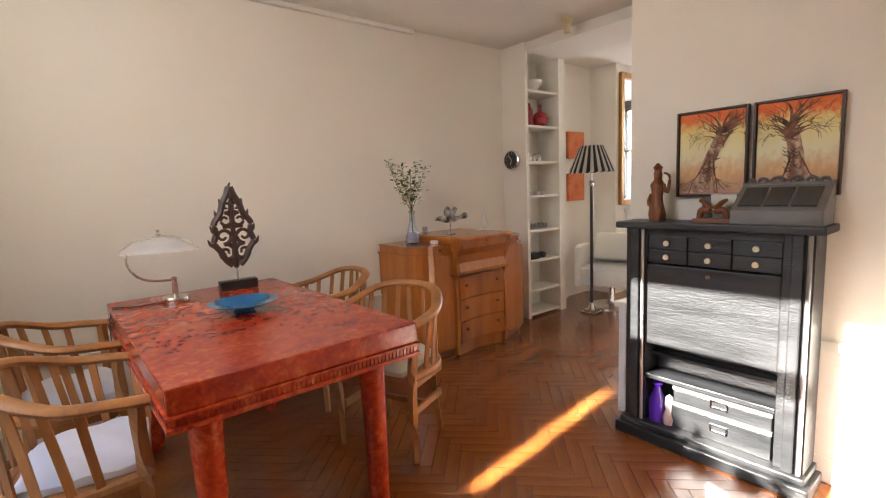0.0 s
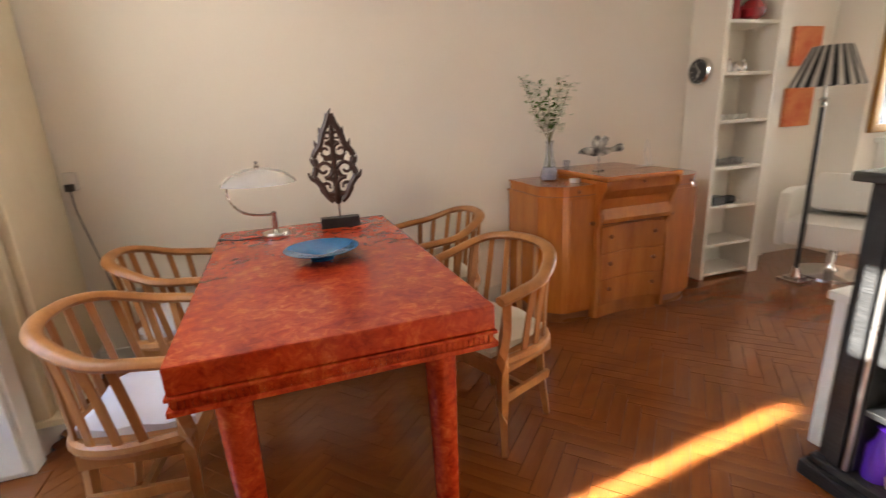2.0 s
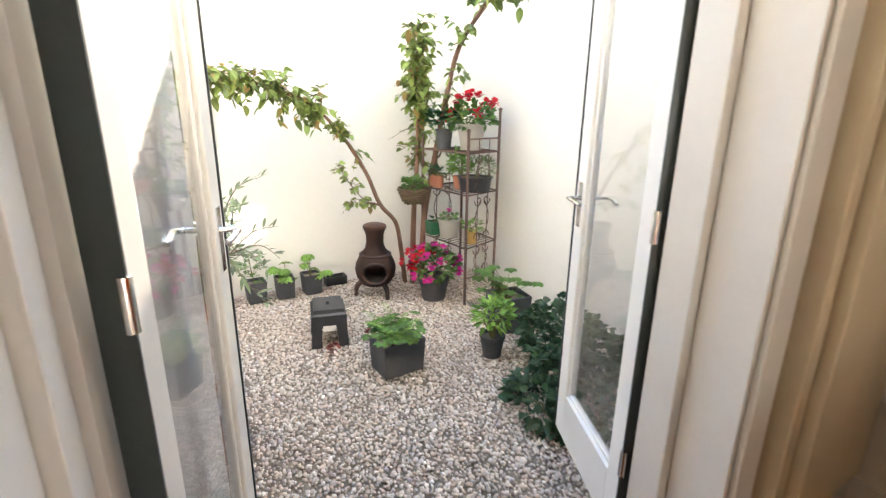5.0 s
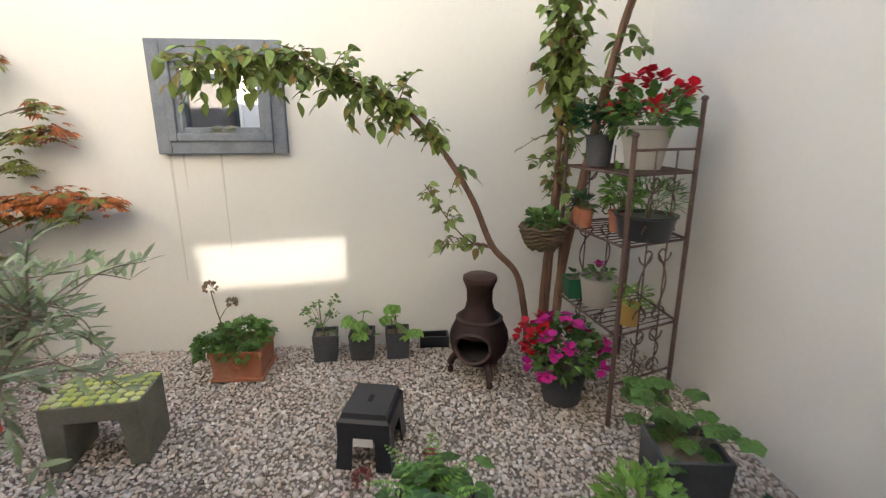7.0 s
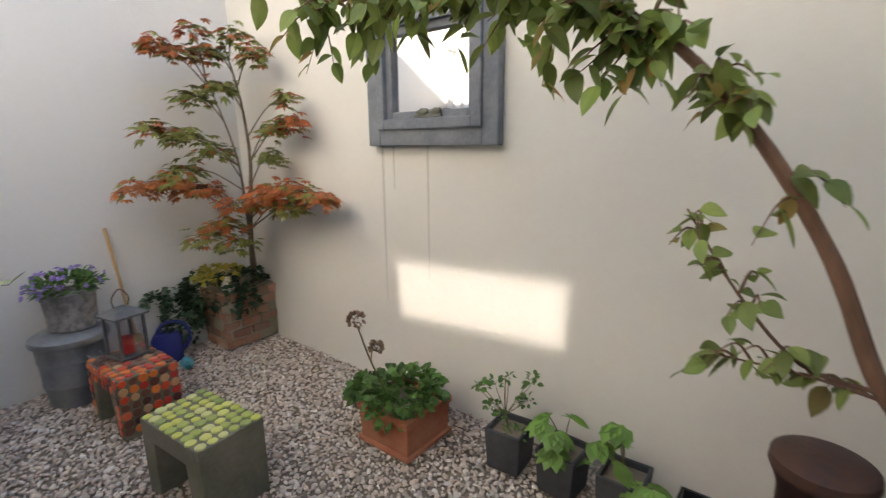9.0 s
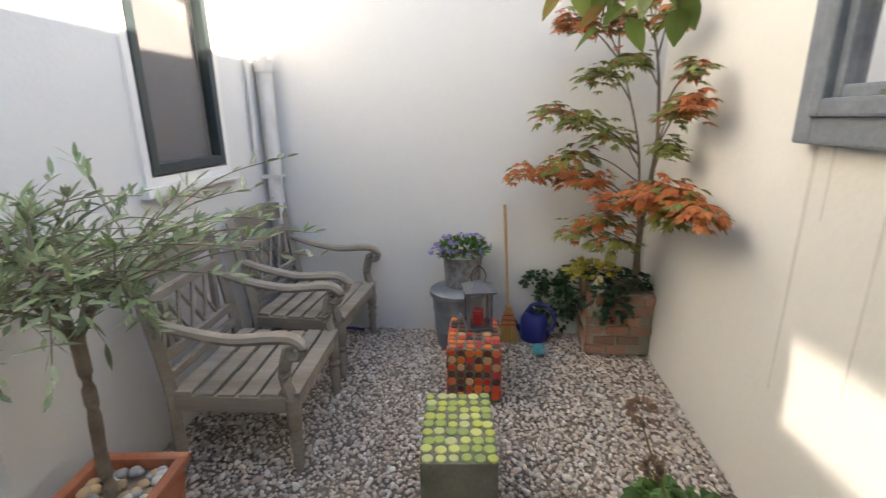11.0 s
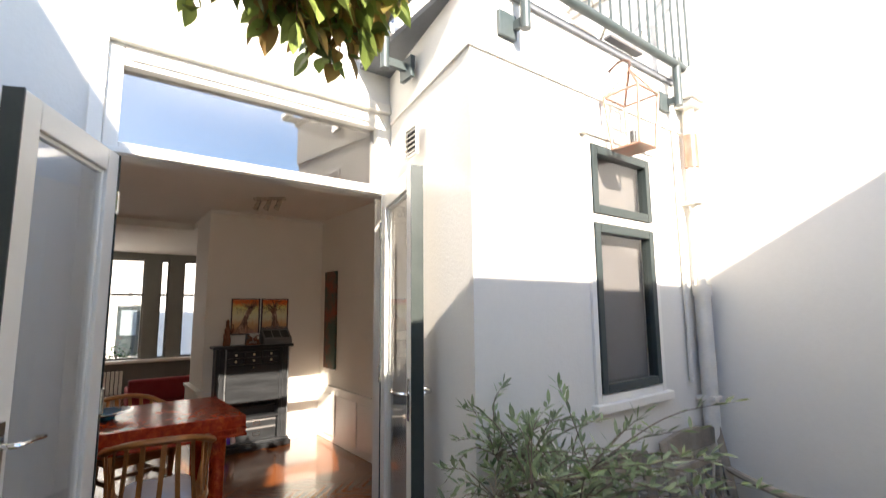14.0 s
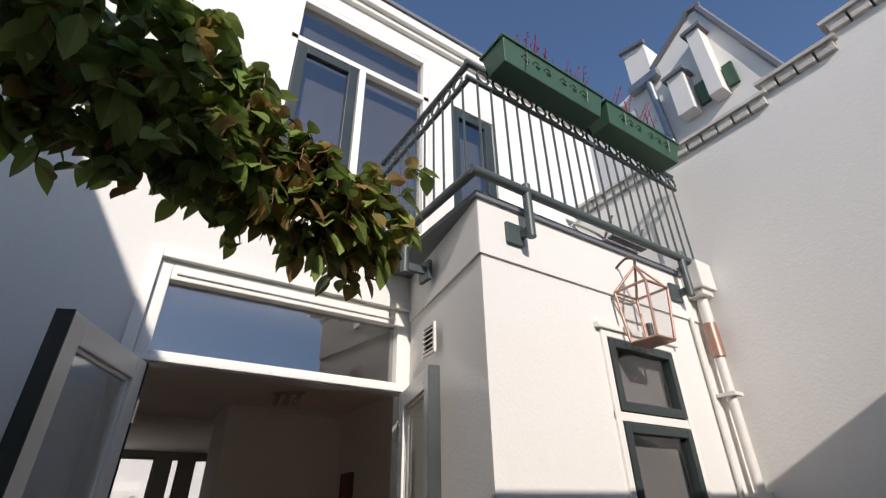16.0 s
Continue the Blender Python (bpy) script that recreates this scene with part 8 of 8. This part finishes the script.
# ---- on the facade: balcony rail, boxes, pipes ----
M["rail_paint"] = material("blue_green_rail_paint", (0.05, 0.07, 0.072), 0.45, second=(0.10, 0.11, 0.11), scale=12, fine=60)
M["box_green"] = material("green_plastic_trough", (0.035, 0.085, 0.05), 0.5, second=(0.05, 0.11, 0.065), scale=10)
bl = thing("balcony_railing", pose(0, 0, 0), "dark iron balcony railing with rings under the top rail", "railing")
RX, RY, RT = -1.90, 2.07, 3.50
for z, r in ((2.80, 0.024), (RT, 0.018), (RT - 0.11, 0.014)):
    rod("rail", (RX, RY + 0.02, z), (RX, 0.30, z), r, "rail_paint", bl)
    rod("rail", (RX, RY, z), (OUT - 0.02, RY, z), r, "rail_paint", bl)
for k in range(20):
    y = RY - 0.05 - k * 0.0885
    rod("baluster", (RX, y, 2.80), (RX, y, RT - 0.11), 0.0065, "rail_paint", bl, seg=6)
for k in range(10):
    x = RX + 0.06 + k * 0.092
    rod("baluster", (x, RY, 2.80), (x, RY, RT - 0.11), 0.0065, "rail_paint", bl, seg=6)
for k in range(17):
    y = RY - 0.09 - k * 0.104
    bm = bmesh.new()
    tube(bm, [(Vector((0, 0.038 * math.cos(a * 0.5236), 0.038 * math.sin(a * 0.5236))), 1) for a in range(13)], 0.008, 5)
    part("ring", bm, "rail_paint", bl, at=pose(RX, y, RT - 0.055))
for k in range(8):
    bm = bmesh.new()
    tube(bm, [(Vector((0.038 * math.cos(a * 0.5236), 0, 0.038 * math.sin(a * 0.5236))), 1) for a in range(13)], 0.008, 5)
    part("ring", bm, "rail_paint", bl, at=pose(RX + 0.1 + k * 0.108, RY, RT - 0.055))
for (x, y) in ((RX, 1.76), (RX, 0.50), (-1.28, RY)):
    rod("bracket_post", (x, y, 2.84), (x, y, 2.55), 0.022, "rail_paint", bl)
    if y > 2:
        bx("bracket_plate", x - 0.05, x + 0.05, 1.93, 1.955, 2.53, 2.64, "rail_paint", bl, bevel=0.003)
        bx("bracket_arm", x - 0.012, x + 0.012, 1.95, y, 2.57, 2.61, "rail_paint", bl)
    else:
        bx("bracket_plate", AX - 0.03, AX - 0.012, y - 0.01, y + 0.09, 2.53, 2.64, "rail_paint", bl, bevel=0.003)
        bx("bracket_arm", x, AX - 0.03, y - 0.012, y + 0.012, 2.57, 2.61, "rail_paint", bl)
for (y0, y1) in ((1.98, 1.22), (1.18, 0.46)):
    fb = thing("flower_trough", pose(RX - 0.09, (y0 + y1) / 2, RT - 0.06), "dark green plastic balcony trough with dry red heather", "flower trough", "balcony troughs")
    L = (y0 - y1) / 2
    bm = bmesh.new()
    lo = [bm.verts.new((sx * 0.065, sy * (L - 0.02), 0)) for sx, sy in ((-1, -1), (1, -1), (1, 1), (-1, 1))]
    hi2 = [bm.verts.new((sx * 0.09, sy * L, 0.16)) for sx, sy in ((-1, -1), (1, -1), (1, 1), (-1, 1))]
    for i in range(4):
        bm.faces.new((lo[i], lo[(i + 1) % 4], hi2[(i + 1) % 4], hi2[i]))
    bm.faces.new(lo[::-1])
    bm.faces.new(hi2)
    part("trough", bm, "box_green", fb, bevel=0.006)
    bx("rim", -0.098, 0.098, -L - 0.008, L + 0.008, 0.145, 0.162, "box_green", fb, bevel=0.004)
    for s in (-1, 1):
        for k in range(3):
            pts = [(-0.083, s * (0.06 + k * 0.08) + 0.03 * math.cos(a * 0.6) * (1 - a / 14), 0.085 + 0.03 * math.sin(a * 0.6) * (1 - a / 14)) for a in range(11)]
            bent("relief", pts, 0.004, "box_green", fb, steps=2, seg=5)
        bent("hanger", [(0.09, s * L * 0.6, 0.05), (0.1, s * L * 0.6, 0.17), (0.0, s * L * 0.6, 0.175), (-0.095, s * L * 0.6, 0.17), (-0.09, s * L * 0.6, 0.02)], 0.003, "rail_paint", fb)
    bm = bmesh.new()
    rnd = random.Random(int(y0 * 100))
    for k in range(38):
        q = Vector((rnd.uniform(-0.05, 0.05), rnd.uniform(-0.8, 0.8) * L, 0.15))
        d = Vector((rnd.uniform(-0.7, 0.3), rnd.uniform(-0.5, 0.5), 1)).normalized()
        h = rnd.uniform(0.08, 0.24)
        tube(bm, smooth_line([(*q, 1), (*(q + d * h * 0.5), 0.8), (*(q + d * h + Vector((0, 0, 0.01))), 0.4)], 3), 0.004, 4)
        for j in range(7):
            leaf(bm, q + d * h * (0.3 + 0.1 * j), up_dir(rnd, 0.4), 0.02, 0.007, rnd.uniform(0, 3), 0.1, (0.4, 1, 0))
    part("heather", bm, leaf_material("red_heather", (0.30, 0.03, 0.07), (0.2, 0.05, 0.06)), fb, "dry red heather")
bc2 = thing("balcony_chair", pose(-1.55, 0.62, 2.75), "folding metal chair on the balcony", "chair")
for s in (-1, 1):
    bent("leg", [(-0.15, s * 0.17, 0), (0.0, s * 0.17, 0.2), (0.17, s * 0.17, 0.45)], 0.01, "nickel", bc2)
    bent("leg", [(0.15, s * 0.16, 0), (-0.05, s * 0.16, 0.25), (-0.14, s * 0.16, 0.38)], 0.01, "nickel", bc2)
for k in range(4):
    bx("slat", -0.13 + k * 0.07, -0.08 + k * 0.07, -0.17, 0.17, 0.23, 0.245, "grey_paint", bc2)
bent("backrest", [(0.17, -0.17, 0.45), (0.19, -0.1, 0.5), (0.19, 0.1, 0.5), (0.17, 0.17, 0.45)], 0.011, "nickel", bc2)
vt = thing("wall_vent", pose(-1.31, 1.9295, 2.13, 0, 0, -7), "square grey louvred wall vent", "vent")
bm = bmesh.new()
frame_of(bm, "y", 0.008, -0.065, 0.065, 0, 0.15, 0.012, 0.014)
part("frame", bm, "grey_pipe", vt)
# Black sheet behind the slats supplies the dark of the slits.
bx("backing", -0.055, 0.055, 0.0, 0.003, 0.01, 0.14, "black_plastic", vt)
for k in range(5):
    bm = bmesh.new()
    box(bm, -0.053, 0.053, -0.002, 0.002, -0.009, 0.009, pose(0, 0.01, 0.026 + k * 0.025, 40))
    part("slat", bm, "grey_pipe", vt)
lt = thing("wall_lantern", pose(-1.935, 1.06, 2.17), "copper-framed glass lantern hung on the annexe", "lantern")
M["copper"] = material("pinkish_copper", (0.46, 0.22, 0.16), 0.4, 0.6, second=(0.36, 0.3, 0.24), scale=14, mix=1)
for sx in (-1, 1):
    for sy in (-1, 1):
        rod("post", (sx * 0.07, sy * 0.07, 0), (sx * 0.09, sy * 0.09, 0.27), 0.007, "copper", lt)
        rod("roof_bar", (sx * 0.09, sy * 0.09, 0.27), (0, 0, 0.41), 0.007, "copper", lt)
for z, w in ((0.0, 0.07), (0.27, 0.09)):
    for a in range(4):
        m_ = Matrix.Rotation(a * math.pi / 2, 4, "Z")
        p, q = m_ @ Vector((-w, w, z)), m_ @ Vector((w, w, z))
        rod("bar", p, q, 0.007, "copper", lt)
for a in range(4):
    bm = bmesh.new()
    f = [bm.verts.new(Matrix.Rotation(a * math.pi / 2, 4, "Z") @ Vector(p)) for p in ((-0.068, 0.068, 0.0), (0.068, 0.068, 0.0), (0.088, 0.088, 0.27), (-0.088, 0.088, 0.27))]
    bm.faces.new(f)
    bmesh.ops.solidify(bm, geom=bm.faces[:], thickness=0.003)
    part("pane", bm, "glass", lt).visible_shadow = False
rod("socket", (0, 0, 0.02), (0, 0, 0.09), 0.016, "black_plastic", lt)
bx("foot", -0.07, 0.07, -0.07, 0.07, -0.008, 0.0, "copper", lt)
bent("wall_hook", [(0, 0, 0.41), (0, 0, 0.45), (0.05, 0, 0.47), (0.122, 0, 0.44)], 0.007, "rust_iron", lt)
dp = thing("downpipe", pose(-1.87, 0.33, 0), "cream painted rainwater pipe with a hopper head", "downpipe")
bm = bmesh.new()
box(bm, -0.075, 0.055, -0.07, 0.09, 2.62, 2.80)
box(bm, -0.055, 0.045, -0.05, 0.07, 2.58, 2.62)
part("hopper", bm, "grey_pipe", dp, bevel=0.008)
rod("pipe", (0, 0, 2.6), (0, 0, 2.42), 0.032, "grey_pipe", dp)
rod("sleeve", (0, 0, 2.42), (0, 0, 2.22), 0.037, "copper", dp, "pink-brown sleeve joint")
rod("pipe", (0, 0, 2.22), (0, 0, 1.5), 0.026, "grey_pipe", dp)
rod("lower_pipe", (0, 0, 1.5), (0, 0, GR - 0.02), 0.042, "grey_pipe", dp)
rod("collar", (0, 0, 1.47), (0, 0, 1.53), 0.05, "grey_pipe", dp)
for z in (2.0, 0.9):
    bx("clip", -0.045, 0.055, -0.045, 0.045, z, z + 0.02, "grey_pipe", dp)
rod("thin_pipe", (0.04, 0.11, 2.45), (0.04, 0.11, 1.0), 0.012, "grey_pipe", dp)

# coping of the south wall and the houses beyond
M["coping"] = material("pale_coping_brick", (0.60, 0.57, 0.52), 0.9, second=(0.42, 0.39, 0.35), scale=9, fine=60, mix=1, bump=0.3, piece=0.12)
cp = setting(thing("coping", pose(0, 0, 0), "stepped brick coping with a tiled edge on the wall", "coping"))
for x0, x1, zt in ((-2.58, -1.0, 3.64), (-2.98, -2.58, 3.72), (-5.5, -2.98, 3.84)):
    k = x0 + 0.002
    while k < x1 - 0.03:
        e = min(k + 0.1, x1)
        bm = bmesh.new()
        box(bm, k, e - 0.006, 0.02, 0.28, zt + 0.002, zt + 0.07)
        part("brick", bm, "coping", cp, bevel=0.005)
        k += 0.105
    bx("ridge_tile", x0 - 0.02, x1 + 0.02, 0.0, 0.30, zt + 0.07, zt + 0.095, "coping", cp)
nh = thing("neighbour_house", pose(0, 0, 0), "white neighbouring house with stepped roof and dormers", "house")
bm = bmesh.new()
slab(bm, [(-2.25, -0.3), (-2.2, 6.4), (-1.6, 8.5), (-1.42, 8.55), (-0.62, 8.0), (-0.62, 8.75), (-0.22, 8.85), (-0.22, 7.9), (1.6, 7.6), (1.6, -0.3)], "y", -5.5, -3.0)
part("wall", bm, "far_wall", nh)
bm = bmesh.new()
for a, b in (((-2.22, 6.42), (-1.6, 8.52)), ((-1.45, 8.58), (-0.64, 8.03)), ((-0.66, 8.76), (-0.18, 8.88)), ((-1.65, 8.55), (-1.38, 8.6))):
    bar(bm, (a[0], -2.98, a[1]), (b[0], -2.98, b[1]), 0.05, 0.05, 6)
part("roof_edge", bm, "roof", nh, "dark lead roof edge")
for x0, x1, z0, z1 in ((-1.14, -0.88, 6.6, 7.35), (-1.56, -1.36, 6.6, 7.9)):
    d_ = bx("dormer", x0, x1, -3.0, -2.75, z0, z1, "far_wall", nh, bevel=0.01)
    bx("dormer_roof", x0 - 0.05, x1 + 0.05, -3.0, -2.70, z1, z1 + 0.06, "roof", d_)
    bx("awning", x0 - 0.16, x0 - 0.02, -2.99, -2.93, z0 + 0.1, z0 + 0.5, "box_green", d_, "green folded awning")
bx("gutter", -0.75, -0.2, -2.99, -2.85, 7.75, 7.9, "zinc", nh, bevel=0.01)
rod("drainpipe", (-0.55, -2.92, 7.75), (-0.62, -2.92, 6.2), 0.06, "zinc", nh)

# ---- pieces: parquet ----
floor_ob = bpy.data.objects["floor"]
PW, PL = 0.062, 0.31
plank_bm = bmesh.new()
box(plank_bm, -PL / 2 + 0.0008, PL / 2 - 0.0008, -PW / 2 + 0.0008, PW / 2 - 0.0008, -0.014, 0.0)
for v in plank_bm.verts:
    if v.co.z > -0.001:
        v.co.x *= 0.999
        v.co.y *= 0.996
plank_me = bpy.data.meshes.new("plank")
plank_bm.to_mesh(plank_me)
plank_bm.free()
plank_me.materials.append(M["parquet"])
turn45 = Matrix.Rotation(math.pi / 4, 4, "Z")
spots = []
for m_ in range(-16, 17):
    for k in range(-130, 131):
        x0, y0 = k * PW + m_ * 2 * PL, k * PW
        for cx, cy, a in ((x0 + PL / 2, y0 + PW / 2, 0.0), (x0 + PW / 2, y0 + PW + PL / 2, math.pi / 2)):
            c = turn45 @ Vector((cx, cy, 0))
            q = (c.x + 2.0, c.y + 2.4)
            if IN - 0.1 < q[0] < 7.08 and 0.84 < q[1] < 4.06:
                spots.append((q[0], q[1], a + math.pi / 4))
rnd = random.Random(7)
near = [s for s in spots if -0.7 < s[0] < 2.3 and s[1] < 2.75][:300]
rest = [s for s in spots if s not in set(near)]
for x, y, a in near:
    o = new("plank", plank_me)
    o.parent = floor_ob
    o.matrix_basis = pose(x, y, rnd.uniform(-0.0008, 0.0), 0, 0, math.degrees(a))
vs, fs = [], []
base_v = [v.co.copy() for v in plank_me.vertices]
base_f = [tuple(p.vertices) for p in plank_me.polygons]
for x, y, a in rest:
    n0 = len(vs)
    mm = pose(x, y, rnd.uniform(-0.0008, 0.0), 0, 0, math.degrees(a))
    vs += [mm @ v for v in base_v]
    fs += [tuple(i + n0 for i in f) for f in base_f]
me = bpy.data.meshes.new("planks")
me.from_pydata(vs, [], fs)
me.materials.append(M["parquet"])
o = new("planks", me)
o.parent = floor_ob
o["kind"] = "stuff"

# ---- pieces: gravel ----


def gravel_material():
    m = material("river_gravel", (0.4, 0.36, 0.31), 0.75, scale=60, fine=300, bump=0.1)
    n, l = m.node_tree.nodes, m.node_tree.links
    geo = n.new("ShaderNodeNewGeometry")
    rp = n.new("ShaderNodeValToRGB")
    rp.color_ramp.interpolation = "LINEAR"
    el = rp.color_ramp.elements
    cols = ((0.0, (0.29, 0.22, 0.18)), (0.18, (0.49, 0.42, 0.36)), (0.35, (0.62, 0.51, 0.42)), (0.5, (0.68, 0.59, 0.50)), (0.65, (0.50, 0.36, 0.28)), (0.78, (0.74, 0.66, 0.58)), (0.9, (0.44, 0.38, 0.35)), (1.0, (0.84, 0.78, 0.71)))
    for i, (p, c) in enumerate(cols):
        e = el[i] if i < 2 else el.new(p)
        e.position, e.color = p, (*c, 1)
    l.new(geo.outputs["Random Per Island"], rp.inputs["Fac"])
    l.new(rp.outputs[0], n["Principled BSDF"].inputs["Base Color"])
    return m


bm = bmesh.new()
bmesh.ops.create_icosphere(bm, subdivisions=1, radius=1)
bm.verts.ensure_lookup_table()
ico_v = np.array([v.co[:] for v in bm.verts])
ico_f = np.array([[v.index for v in f.verts] for f in bm.faces])
bm.free()
rng = np.random.default_rng(17)
step = 0.0172
gx, gy = np.meshgrid(np.arange(-3.985, OUT - 0.03, step), np.arange(0.255, 4.295, step))
px, py = gx.ravel(), gy.ravel()
px, py = px + rng.uniform(-0.5, 0.5, px.size) * step, py + rng.uniform(-0.5, 0.5, py.size) * step
keep = ~((px > AX - 0.005) & (py < AF + 0.005)) & (px > -3.985) & (py < 4.295) & (py > 0.255) & (px < OUT - 0.012) & ~((px > -0.99) & (py > AN) & (py < DN + 0.02))
px, py = px[keep], py[keep]
n = px.size
rad = 0.0082 * np.exp(rng.normal(0, 0.25, n))
sc = np.stack([rad * rng.uniform(0.9, 1.5, n), rad * rng.uniform(0.75, 1.1, n), rad * rng.uniform(0.5, 0.8, n)], 1)
V = ico_v[None] * sc[:, None] * rng.uniform(0.85, 1.15, (n, 12, 1))
az, tl = rng.uniform(0, 2 * np.pi, n), rng.normal(0, 0.35, n)
ct, st2 = np.cos(tl)[:, None], np.sin(tl)[:, None]
V = np.stack([V[..., 0] * ct - V[..., 2] * st2, V[..., 1], V[..., 0] * st2 + V[..., 2] * ct], -1)
ca, sa = np.cos(az)[:, None], np.sin(az)[:, None]
V = np.stack([V[..., 0] * ca - V[..., 1] * sa, V[..., 0] * sa + V[..., 1] * ca, V[..., 2]], -1)
V += np.stack([px, py, GR - 0.006 + rng.uniform(-0.003, 0.006, n)], 1)[:, None]
F = (ico_f[None] + (np.arange(n) * 12)[:, None, None]).reshape(-1, 3)
me = bpy.data.meshes.new("gravel")
me.vertices.add(n * 12)
me.vertices.foreach_set("co", V.reshape(-1))
me.loops.add(F.size)
me.loops.foreach_set("vertex_index", F.reshape(-1).astype(np.int32))
me.polygons.add(len(F))
me.polygons.foreach_set("loop_start", (np.arange(len(F)) * 3).astype(np.int32))
me.update(calc_edges=True)
me.validate()
me.materials.append(gravel_material())
tagged(new("gravel", me), "loose mixed river gravel, beige, grey and brown", "gravel", kind="stuff")
